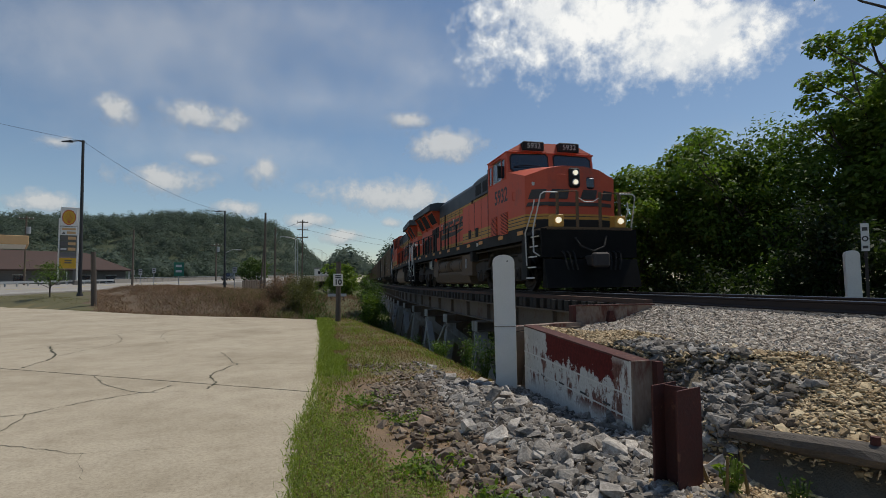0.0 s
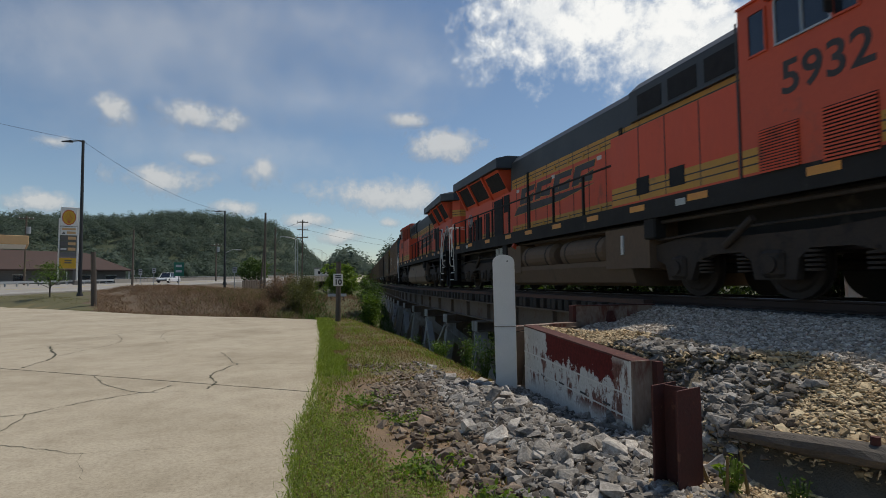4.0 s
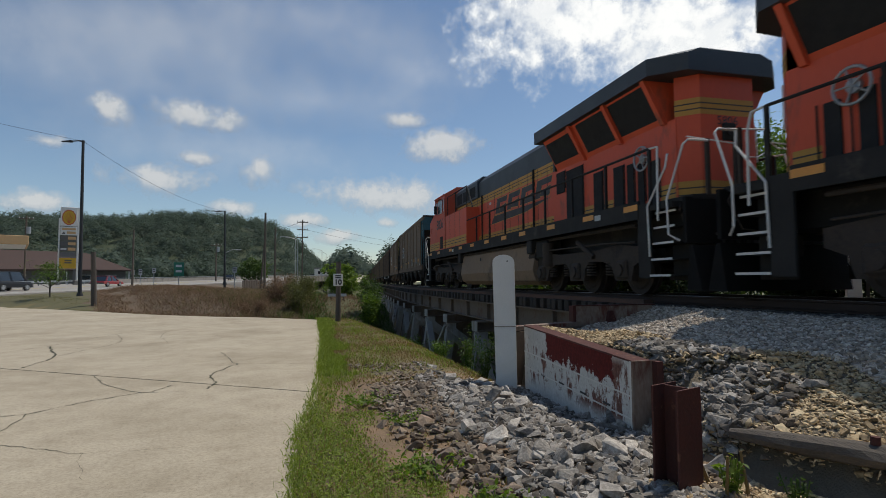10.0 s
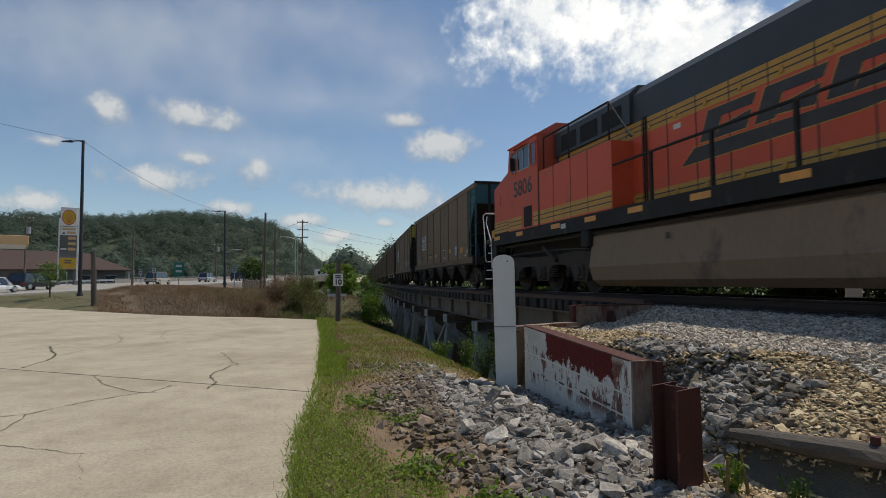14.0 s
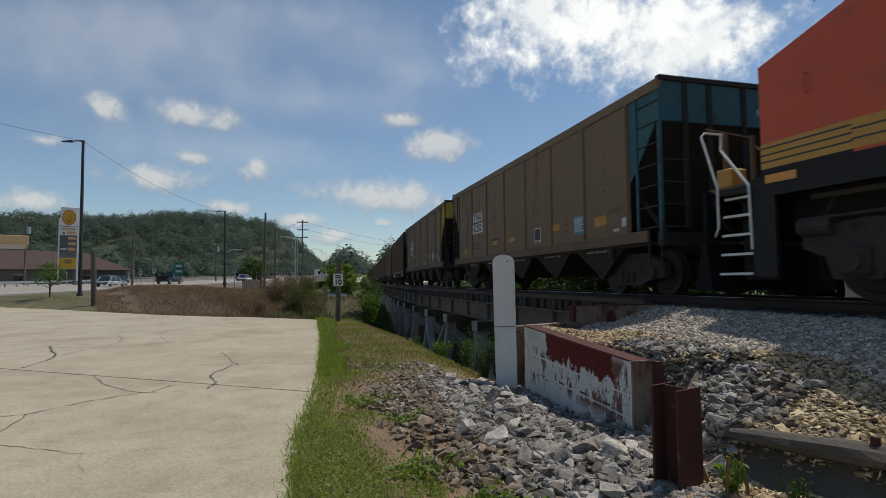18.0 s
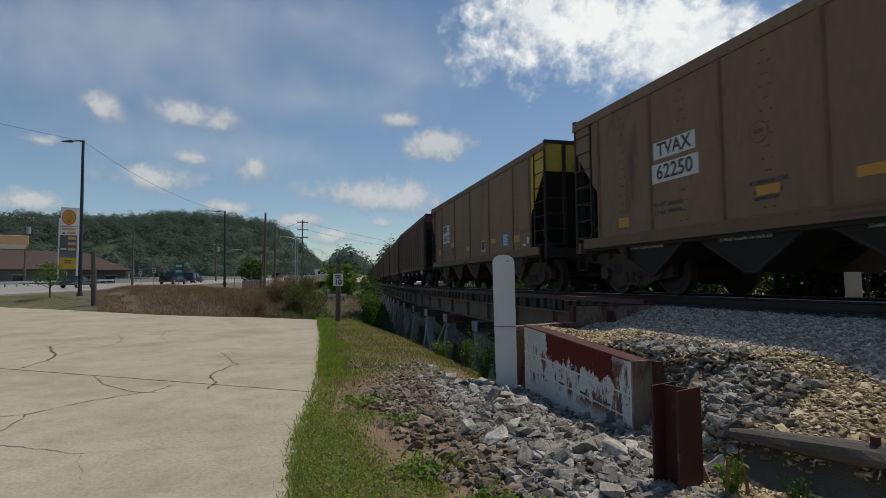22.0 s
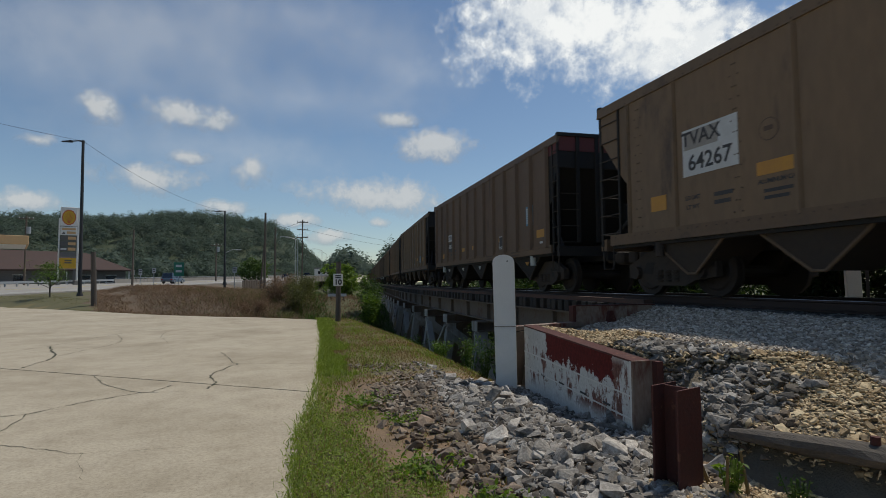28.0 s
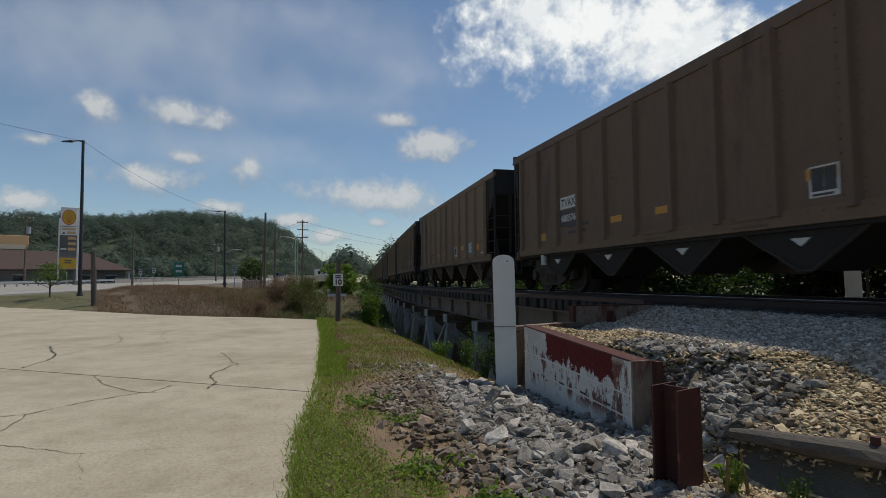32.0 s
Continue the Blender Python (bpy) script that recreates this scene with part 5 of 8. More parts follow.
            part("brake_valve", Build().cbox(-1.1, -0.6, E(2.0), E(1.4), 1.2, 1.6, 0.05), M["grime"], ca)
        text_build(mark[1], 0.2, M["white_mark"], ca, pose(0.95, E(0.88) + (-0.004 if e == 0 else 0.004), 3.6, 90, 0, 0 if e == 0 else 180), "car_number") if mark[1] else None
    for d in (2.55, 13.55):
        wheels += car_truck(ca, Y(d))
    return ca, wheels


CAR_STARTS, CAR_PITCH = (56.7, 72.6, 88.85), 16.1
kinds = [hopper_car("brown coal hopper with a teal painted leading end", 7, M["teal"], ("TVAX", "62250", False), "clear"),
         hopper_car("brown coal hopper with a yellow painted leading end", 6, M["end_yellow"], ("TVAX", "64267", False), "pale"),
         hopper_car("dark brown ribbed coal hopper with a red end band", 12, M["end_red"], ("TVAX", "680576", True), "wedge"),
         hopper_car("weathered brown coal hopper with plain unlettered sides", 10, M["car_dark"], ("", "", False), "pale")]
cars = [k[0] for k in kinds]
for i in range(4, 20):
    cars.append(copy_thing(kinds[3 if i % 3 else 2][0] if i > 4 else kinds[3][0], pose(0, 0, 0)))
for i, ca in enumerate(cars):
    start = CAR_STARTS[i] if i < 3 else CAR_STARTS[2] + CAR_PITCH * (i - 2)
    TRAIN.append((ca, start + 8.05, False))
for ca, ws in kinds:
    for w in ws:
        WHEELS.append((w, ca, 0.46))

# ---- track and trestle ----
def along(prof, y0, y1, stepsize=2.0):
    """An outline in (u, z) swept along the track."""
    n = max(1, int((y1 - y0) / stepsize))
    rings = []
    for i in range(n + 1):
        y = y0 + (y1 - y0) * i / n
        sl = TRACK_K * min(y, TRACK_C)
        q = math.hypot(1, sl)
        rings.append([(track_x(y) + u / q, y - u * sl / q, z) for u, z in prof])
    b = Build()
    k = len(prof)
    b.v = [p for r in rings for p in r]
    for i in range(n):
        for j in range(k):
            b.f.append((i * k + j, i * k + (j + 1) % k, (i + 1) * k + (j + 1) % k, (i + 1) * k + j))
    b.f += [tuple(range(k)), tuple(range(n * k, n * k + k))]
    return b


def at_track(u, y, z):
    sl = TRACK_K * min(y, TRACK_C)
    q = math.hypot(1, sl)
    return Vector((track_x(y) + u / q, y - u * sl / q, z))


R0 = RAIL_Z - 0.172
track = thing("railway_track", "worn steel rails on dark wooden ties", "railway track", kind="structure")
for c in (-0.7525, 0.7525):
    web = [(c - 0.07, R0), (c - 0.07, R0 + 0.015), (c - 0.012, R0 + 0.04), (c - 0.012, R0 + 0.125), (c - 0.036, R0 + 0.14), (c - 0.036, R0 + 0.165),
           (c + 0.036, R0 + 0.165), (c + 0.036, R0 + 0.14), (c + 0.012, R0 + 0.125), (c + 0.012, R0 + 0.04), (c + 0.07, R0 + 0.015), (c + 0.07, R0)]
    part("rail", along(web, -60, 420), M["rail_side"], track)
    part("rail_head", along([(c - 0.033, R0 + 0.165), (c - 0.03, R0 + 0.172), (c + 0.03, R0 + 0.172), (c + 0.033, R0 + 0.165)], -60, 420), M["rail_top"], track, "bright worn running surface")
tie_mesh = Build().cbox(-1.3, 1.3, -0.11, 0.11, -0.18, 0.0, 0.015).mesh("tie")
tie_mesh.materials.append(M["tie"])
rnd = random.Random(11)
for i in range(46):
    y = -12 + i * 0.52
    if y < 9.6:
        p = at_track(rnd.uniform(-0.03, 0.03), y, R0)
        part("tie", tie_mesh, None, track, at=pose(p.x, p.y, p.z, 0, 0, rnd.uniform(-1.5, 1.5)))

trestle = thing("trestle", "old railway trestle of rusty girders on pale steel bents", "trestle", kind="")
BY0 = 9.6
deck_tie = Build().cbox(-1.6, 1.6, -0.11, 0.11, -0.26, 0.0, 0.015).mesh("deck_tie")
deck_tie.materials.append(M["tie"])
y, count = BY0, 0
while count < 230:
    p = at_track(rnd.uniform(-0.04, 0.04), y, R0)
    part("deck_tie", deck_tie, None, trestle, at=pose(p.x, p.y, p.z, 0, 0, -math.degrees(TRACK_K * min(y, TRACK_C)) + rnd.uniform(-0.6, 0.6)))
    y += 0.37
    count += 1
far_ties = Build()
while y < 260:
    p = at_track(0, y, R0)
    far_ties.box(p.x - 1.6, p.x + 1.6, p.y - 0.11, p.y + 0.11, p.z - 0.26, p.z)
    y += 0.37
tagged(part("far_deck_ties", far_ties, M["tie"], trestle), kind="stuff")
for u in (-1.42, 1.42):
    part("guard_timber", along([(u - 0.1, R0 + 0.004), (u + 0.1, R0 + 0.004), (u + 0.1, R0 + 0.1), (u - 0.1, R0 + 0.1)], 8.9, 260), M["rusty_guard"], trestle)
G1 = R0 - 0.27
for u in (-1.42, 1.42, -0.5, 0.5):
    part("girder", along([(u - 0.02, G1 - 0.04), (u + 0.02, G1 - 0.04), (u + 0.02, G1 - 0.6), (u - 0.02, G1 - 0.6)], BY0 - 0.2, 260), M["girder"], trestle)
    part("top_flange", along([(u - 0.19, G1), (u + 0.19, G1), (u + 0.19, G1 - 0.04), (u - 0.19, G1 - 0.04)], BY0 - 0.2, 260), M["girder"], trestle)
    part("bottom_flange", along([(u - 0.19, G1 - 0.6), (u + 0.19, G1 - 0.6), (u + 0.19, G1 - 0.64), (u - 0.19, G1 - 0.64)], BY0 - 0.2, 260), M["girder"], trestle)
for i in range(30):
    y = BY0 + 0.5 + i * 2.6
    p = at_track(-1.44, y, 0)
    part("stiffener", Build().box(p.x - 0.13, p.x + 0.0, p.y - 0.012, p.y + 0.012, G1 - 0.6, G1 - 0.04), M["girder"], trestle)


def beam(b, p0, p1, w, d):
    """A straight square beam between two points."""
    p0, p1 = Vector(p0), Vector(p1)
    a = (p1 - p0).normalized()
    side = a.cross(Vector((0, 1, 0)))
    side = (side if side.length > 0.1 else a.cross(Vector((1, 0, 0)))).normalized()
    up = a.cross(side).normalized()
    ring = [side * (w / 2) + up * (d / 2), side * (-w / 2) + up * (d / 2), side * (-w / 2) - up * (d / 2), side * (w / 2) - up * (d / 2)]
    return b.loft([p0 + r for r in ring], [p1 + r for r in ring])


GB = G1 - 0.645
for i in range(28):
    y = 13.5 + i * 4.3
    if y > 150:
        break
    c = Build()
    for z0, z1, hw in ((GB - 0.05, GB, 0.26), (GB - 0.36, GB - 0.32, 0.26), (GB - 0.32, GB - 0.05, 0.03)):
        a, e = at_track(-2.05, y, 0), at_track(2.05, y, 0)
        c.loft([(a.x, a.y - hw, z0), (e.x, e.y - hw, z0), (e.x, e.y + hw, z0), (a.x, a.y + hw, z0)], [(a.x, a.y - hw, z1), (e.x, e.y - hw, z1), (e.x, e.y + hw, z1), (a.x, a.y + hw, z1)])
    # the cap borrows the dark girder colour to stand for the girders' shade
    part("bent_cap", c, M["girder"], trestle, "steel beam cap coloured dark for the shade under the girders")
    a = at_track(-2.05, y, 0)
    part("cap_end_plate", Build().box(a.x - 0.03, a.x, a.y - 0.25, a.y + 0.25, GB - 0.35, GB - 0.01), M["pier"], trestle)
    legs = [(-1.8, -2.9), (-0.6, -0.8), (0.6, 0.8), (1.8, 2.9)]
    for ut, ub in legs:
        # inner legs and second brace: darker colour in place of the deck's shade
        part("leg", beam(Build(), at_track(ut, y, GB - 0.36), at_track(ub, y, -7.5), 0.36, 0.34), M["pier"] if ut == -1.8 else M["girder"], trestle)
    part("diagonal_brace", beam(Build(), at_track(-2.0, y - 0.2, GB - 0.5), at_track(1.9, y - 0.2, -3.2), 0.26, 0.1), M["pier"], trestle)
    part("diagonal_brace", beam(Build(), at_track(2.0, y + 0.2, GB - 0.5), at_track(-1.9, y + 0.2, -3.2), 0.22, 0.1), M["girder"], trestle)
    if i % 2 == 0 and i < 10:
        part("tower_brace", beam(Build(), at_track(-1.95, y, GB - 0.45), at_track(-2.3, y + 4.3, -3.6), 0.3, 0.12), M["pier"], trestle)
        part("tower_brace", beam(Build(), at_track(-1.95, y + 4.3, GB - 0.45), at_track(-2.3, y, -3.6), 0.3, 0.12), M["pier"], trestle)
    part("footing", Build().cbox(a.x - 1.2, a.x + 5.6, a.y - 0.6, a.y + 0.6, -8.0, -5.2, 0.05), M["pier"], trestle)

# abutment: backwall and the steel plates that hold the ballast
wall = thing("wall_abutment", "stained concrete abutment wall beneath the trestle's end", "wall", kind="structure")
pts = [(3.62, 7.78), (5.1, 8.4), (6.5, 9.0), (7.2, 9.3), (12.5, 10.9)]
b = Build()
for (xa, ya), (xb, yb) in zip(pts, pts[1:]):
    b.loft([(xa, ya, -4.5), (xb, yb, -4.5), (xb, yb + 0.3, -4.5), (xa, ya + 0.3, -4.5)], [(xa, ya, 0.8), (xb, yb, 0.8), (xb, yb + 0.3, 0.8), (xa, ya + 0.3, 0.8)])
part("backwall", b, M["girder"], wall)
part("coping", Build().loft([(3.62, 7.8, 0.82), (5.3, 8.55, 0.8), (5.3, 8.75, 0.8), (3.62, 8.0, 0.82)], [(3.62, 7.8, 0.885), (5.3, 8.55, 0.865), (5.3, 8.75, 0.865), (3.62, 8.0, 0.885)]), M["stained"], wall)
plate = thing("ballast_plate", "rusty red steel angle holding back ballast beside track", "steel plate")
part("web", Build().loft([(5.22, 8.6, 0.8), (6.62, 8.3, 0.9), (6.64, 8.33, 0.9), (5.22, 8.64, 0.8)], [(5.22, 8.6, 1.14), (6.62, 8.3, 1.15), (6.64, 8.33, 1.15), (5.22, 8.64, 1.14)]), M["stained"], plate)
part("flange", Build().loft([(5.2, 8.58, 1.142), (6.67, 8.28, 1.152), (6.72, 8.43, 1.152), (5.23, 8.74, 1.142)], [(5.2, 8.58, 1.16), (6.67, 8.28, 1.17), (6.72, 8.43, 1.17), (5.23, 8.74, 1.16)]), M["rust"], plate)
part("stub_end", Build().box(5.14, 5.2, 8.56, 8.7, 0.8, 1.15), M["rust"], plate)
part("gusset", Build().prism([(5.75, 0.84), (5.95, 0.84), (5.85, 1.06), (5.8, 1.06)], "y", 8.4, 8.5), M["rust"], plate)

# ---- things close to the lot ----
def rounded_post(name, label, x, y, z0, w, d, h, turn, taper, mat, lean=-0.8):
    """A flat post with a rounded head."""
    prof = [(-w / 2 * taper, 0), (w / 2 * taper, 0), (w / 2, h - w * 0.32)]
    for i in range(1, 9):
        a = math.pi * i / 9
        prof.append((w / 2 * math.cos(a), h - w * 0.32 + w * 0.32 * math.sin(a)))
    prof.append((-w / 2, h - w * 0.32))
    ob = thing(name, label, "post", at=pose(x, y, z0, 0, lean, turn))
    me = Build().prism(prof, "y", -d / 2, d / 2).mesh("post_body")
    bm = bmesh.new()
    bm.from_mesh(me)
    bmesh.ops.bevel(bm, geom=[e for e in bm.edges if e.calc_length() > 0.02], offset=0.012, segments=2, affect='EDGES')
    bm.to_mesh(me)
    bm.free()
    part("post_body", me, mat, ob)
    return ob


post_a = rounded_post("bridge_post", "white painted round-headed post at the wing wall", 3.36, 7.5, -0.15, 0.325, 0.12, 2.15, -27, 0.95, M["white_paint"])
part("seam", Build().box(-0.168, 0.168, -0.068, -0.062, 1.07, 1.08), M["girder"], post_a)
part("bolt_hole", Build().cyl((0.06, -0.06, 2.05), (0.06, -0.064, 2.05), 0.012, 8), M["steel_dark"], post_a)
post_b = rounded_post("bridge_post", "white painted round-headed post across the track", 12.08, 8.55, 0.6, 0.27, 0.22, 1.62, -42, 0.98, M["white_paint"])

# wing wall: a steel box, its paint peeling
wing = thing("wing_wall", "low steel retaining wall, white paint peeling to red", "retaining wall", at=pose(3.62, 7.42, 0, 0, 0, 0))
WL, WH0, WH1 = (-0.32, -2.98), 0.92, 0.81
wx, wy = WL


def wl(k, off, z):
    """A point k of the way along the wing wall, off to its back."""
    return (wx * k + off, wy * k, z)


def peeling_mat():
    """White paint over red primer: one broad bare field with a ragged lower edge, drips and rust stains."""
    m = bpy.data.materials.new("peeling_wall_paint")
    m.use_nodes = True
    nt = m.node_tree
    bs = nt.nodes["Principled BSDF"]
    co = nt.nodes.new("ShaderNodeTexCoord").outputs["Object"]
    sp = nt.nodes.new("ShaderNodeSeparateXYZ")
    nt.links.new(co, sp.inputs[0])
    y, z = sp.outputs[1], sp.outputs[2]

    def calc(op, a, b, c=0.0):
        q = nt.nodes.new("ShaderNodeMath")
        q.operation = op
        for i, v in enumerate((a, b, c)):
            if isinstance(v, (int, float)):
                q.inputs[i].default_value = v
            else:
                nt.links.new(v, q.inputs[i])
        return q.outputs[0]

    def mask(v, lo, hi):
        return ramp(nt, v, [(lo, (0, 0, 0)), (hi, (1, 1, 1))])
    drip = noise_of(nt, co, 1.0, 7, 0.7, (3, 9, 3.2))
    flake = noise_of(nt, co, 1.0, 8, 0.72, (6, 5, 14))
    broad = noise_of(nt, co, 1.6, 3, 0.5)
    rough_edge = calc('MULTIPLY_ADD', calc('SUBTRACT', drip, 0.5), 0.5, calc('MULTIPLY', calc('SUBTRACT', flake, 0.5), 0.42))
    low = calc('ADD', calc('ADD', z, -0.06), rough_edge)
    ends = calc('MINIMUM', calc('SUBTRACT', -0.84, y), calc('ADD', y, 2.6))
    field = calc('MINIMUM', calc('SUBTRACT', low, 0.5), calc('MULTIPLY_ADD', calc('SUBTRACT', flake, 0.5), 0.25, ends))
    red = mask(calc('ADD', field, 0.5), 0.5, 0.515)
    belt = calc('MULTIPLY', mask(z, 0.1, 0.25), mask(calc('SUBTRACT', 1.0, z), 0.12, 0.25))
    spots = calc('MULTIPLY', mask(calc('MULTIPLY_ADD', broad, 0.55, calc('MULTIPLY', drip, 0.6)), 0.575, 0.615), belt)
    worn = calc('MULTIPLY', mask(flake, 0.6, 0.63), belt)
    grain = noise_of(nt, co, 30, 4, 0.6)
    white = ramp(nt, calc('MULTIPLY_ADD', grain, 0.4, calc('MULTIPLY', broad, 0.6)), [(0.35, (0.44, 0.42, 0.38)), (0.6, (0.64, 0.62, 0.58))])
    primer = ramp(nt, grain, [(0.3, (0.075, 0.011, 0.009)), (0.7, (0.145, 0.02, 0.016))])
    rusty = ramp(nt, grain, [(0.3, (0.1, 0.04, 0.03)), (0.7, (0.22, 0.11, 0.085))])
    col = mix(nt, calc('MULTIPLY', worn, 0.6), white, rusty)
    col = mix(nt, spots, col, rusty)
    col = mix(nt, red, col, primer)
    nt.links.new(col, bs.inputs["Base Color"])
    bs.inputs["Roughness"].default_value, bs.inputs["Specular IOR Level"].default_value = 0.85, 0.2
    bp = nt.nodes.new("ShaderNodeBump")
    bp.inputs["Strength"].default_value, bp.inputs["Distance"].default_value = 0.35, 0.006
    nt.links.new(calc('SUBTRACT', grain, calc('MULTIPLY', red, 0.6)), bp.inputs["Height"])
    nt.links.new(bp.outputs[0], bs.inputs["Normal"])
    return m


M["peeling_wall"] = peeling_mat()
part("face_plate", Build().loft([wl(0, 0, -0.2), wl(1, 0, -0.2), wl(1, 0.02, -0.2), wl(0, 0.02, -0.2)], [wl(0, 0, WH0), wl(1, 0, WH1), wl(1, 0.02, WH1), wl(0, 0.02, WH0)]), M["peeling_wall"], wing)
part("top_flange", Build().loft([wl(0, -0.004, WH0 + 0.002), wl(1, -0.004, WH1 + 0.002), wl(1, 0.2, WH1 + 0.002), wl(0, 0.2, WH0 + 0.002)], [wl(0, -0.004, WH0 + 0.02), wl(1, -0.004, WH1 + 0.02), wl(1, 0.2, WH1 + 0.02), wl(0, 0.2, WH0 + 0.02)]), M["rust"], wing)
part("end_plate", Build().loft([wl(1.0, -0.02, -0.2), wl(1.0, 0.26, -0.2), (wx + 0.26, wy - 0.025, -0.2), (wx - 0.02, wy - 0.025, -0.2)], [wl(1.0, -0.02, WH1 + 0.02), wl(1.0, 0.26, WH1 + 0.02), (wx + 0.26, wy - 0.025, WH1 + 0.02), (wx - 0.02, wy - 0.025, WH1 + 0.02)]), M["stained"], wing)
part("corner_angle", Build().loft([wl(0.985, -0.012, -0.2), wl(1.0, -0.012, -0.2), wl(1.0, 0.0, -0.2), wl(0.985, 0.0, -0.2)], [wl(0.985, -0.012, WH1 + 0.01), wl(1.0, -0.012, WH1 + 0.01), wl(1.0, 0.0, WH1 + 0.01), wl(0.985, 0.0, WH1 + 0.01)]), M["peeling"], wing)
part("end_flange", Build().box(wx + 0.2, wx + 0.27, wy - 0.1, wy - 0.028, -0.2, WH1 + 0.015), M["rust"], wing)
for k, z in ((0.5, 0.5), (0.5, 0.28)):
    part("weld_seam", Build().loft([wl(0, -0.008, z + 0.05), wl(1, -0.008, z - 0.02), wl(1, 0, z - 0.02), wl(0, 0, z + 0.05)], [wl(0, -0.008, z + 0.065), wl(1, -0.008, z - 0.005), wl(1, 0, z - 0.005), wl(0, 0, z + 0.065)]), M["peeling"], wing)
for k in (0.22, 0.42, 0.62, 0.8):
    part("slot", Build().loft([wl(k, -0.008, 0.31), wl(k + 0.05, -0.008, 0.305), wl(k + 0.05, 0, 0.305), wl(k, 0, 0.31)], [wl(k, -0.008, 0.33), wl(k + 0.05, -0.008, 0.325), wl(k + 0.05, 0, 0.325), wl(k, 0, 0.33)]), M["steel_dark"], wing)

# cut-off pile
pile = thing("steel_pile", "rusty cut-off steel pile standing in the stones", "steel pile", at=pose(2.79, 3.27, 0, 0, 0, 16))
part("flange", Build().box(-0.14, 0.14, -0.105, -0.089, -0.2, 0.83), M["rust"], pile)
part("flange", Build().box(-0.14, 0.14, 0.089, 0.105, -0.2, 0.84), M["rust"], pile)
part("web", Build().box(-0.009, 0.009, -0.089, 0.089, -0.2, 0.835), M["rust"], pile)

# weathered timber lying on blocks
tim = thing("timber", "weathered grey timber lying in the gravel", "timber")
me = bpy.data.meshes.new("timber_body")
tb = Build()
n, ring = 26, 10
for i in range(n + 1):
    k = i / n
    cx, cy, cz = 3.36 + 0.98 * k, 3.36 - 1.85 * k, 0.43 + 0.03 * k
    for j in range(ring):
        a = 2 * math.pi * j / ring
        r = 0.095 + 0.016 * noise.noise((i * 0.25, j * 1.3, 5)) + 0.01 * noise.noise((i * 2.0, j * 3.0, 2))
        r *= 0.45 + 0.55 * min(i / 6, 1)
        ca, sa = math.cos(a), math.sin(a)
        tb.v.append((cx + r * 1.15 * ca * 0.87, cy + r * 1.15 * ca * 0.49, cz + r * 0.8 * sa))
for i in range(n):
    for j in range(ring):
        tb.f.append((i * ring + j, i * ring + (j + 1) % ring, (i + 1) * ring + (j + 1) % ring, (i + 1) * ring + j))
tb.f += [tuple(range(ring)), tuple(range(n * ring, n * ring + ring))]
part("log", tb, M["timber"], tim)
def log_at(k, off, z):
    return (3.36 + 0.98 * k + off * 0.884, 3.36 - 1.85 * k + off * 0.468, z)


part("bearer", Build().loft([log_at(0.5, -0.13, -0.1), log_at(1.1, -0.13, -0.1), log_at(1.1, 0.15, -0.1), log_at(0.5, 0.15, -0.1)], [log_at(0.5, -0.13, 0.37), log_at(1.1, -0.13, 0.39), log_at(1.1, 0.15, 0.39), log_at(0.5, 0.15, 0.37)]), M["timber"], tim)
for k in (0.42,):
    part("bolt", Build().cyl((3.36 + 0.98 * k, 3.36 - 1.85 * k, 0.5), (3.36 + 0.98 * k, 3.36 - 1.85 * k, 0.57), 0.03, 8), M["rust"], tim)

# sign across the track
sg = thing("rail_sign", "small black and white sign on a thin post", "sign", at=pose(12.75, 8.72, 0.6, 0, 0, -58))
part("signpost", Build().box(-0.03, 0.03, -0.02, 0.02, 0, 2.3), M["steel_dark"], sg)
pb = part("panel", Build().box(-0.075, 0.075, -0.035, -0.022, 1.62, 2.25), M["white_paint"], sg)
part("symbol", Build().cyl((0, -0.036, 1.9), (0, -0.042, 1.9), 0.062, 20), M["dark_mark"], sg)
part("symbol_core", Build().cyl((0, -0.042, 1.9), (0, -0.046, 1.9), 0.035, 16), M["white_paint"], sg)
part("print_bar", Build().box(-0.05, 0.05, -0.04, -0.036, 2.08, 2.16), M["dark_mark"], sg)
part("print_bar", Build().box(-0.05, 0.05, -0.04, -0.036, 1.68, 1.74), M["dark_mark"], sg)

# speed limit sign at the lot's corner
sp = thing("speed_sign", "white speed limit sign on a weathered wooden post", "sign", at=pose(2.6, 22.5, -0.1, 0, 0, -8))
part("signpost", Build().cyl((0, 0, 0), (0.02, 0, 2.55), 0.11, 12, 0.1), M["timber"], sp)
part("panel", Build().cbox(-0.19, 0.19, -0.15, -0.125, 1.55, 2.05, 0.01), M["white_paint"], sp)
text_build("10", 0.3, M["dark_mark"], sp, pose(0.0, -0.153, 1.7, 90, 0, 0), "lettering", 0.01)
for z in (1.87, 1.95):
    part("print_bar", Build().box(-0.11, 0.11, -0.154, -0.15, z, z + 0.05), M["dark_mark"], sp)
brd = thing("road_sign", "long narrow white sign board on two posts", "sign", at=pose(4.1, 36.0, -3.3, 0, 0, -5))
part("board", Build().box(-0.6, 0.6, -0.06, -0.03, 3.98, 4.16), M["white_paint"], brd)
for x in (-0.4, 0.4):
    part("signpost", Build().box(x - 0.04, x + 0.04, -0.03, 0.03, 0, 4.2), M["timber"], brd)

# bare pole stub behind the lot
stub = thing("pole_stub", "weathered grey wooden pole stub beside the lot", "pole", at=pose(-11.15, 40.95, -0.4))
part("shaft", Build().cyl((0.05, 0, 0), (-0.1, 0, 4.12), 0.18, 12, 0.15), M["timber"], stub)


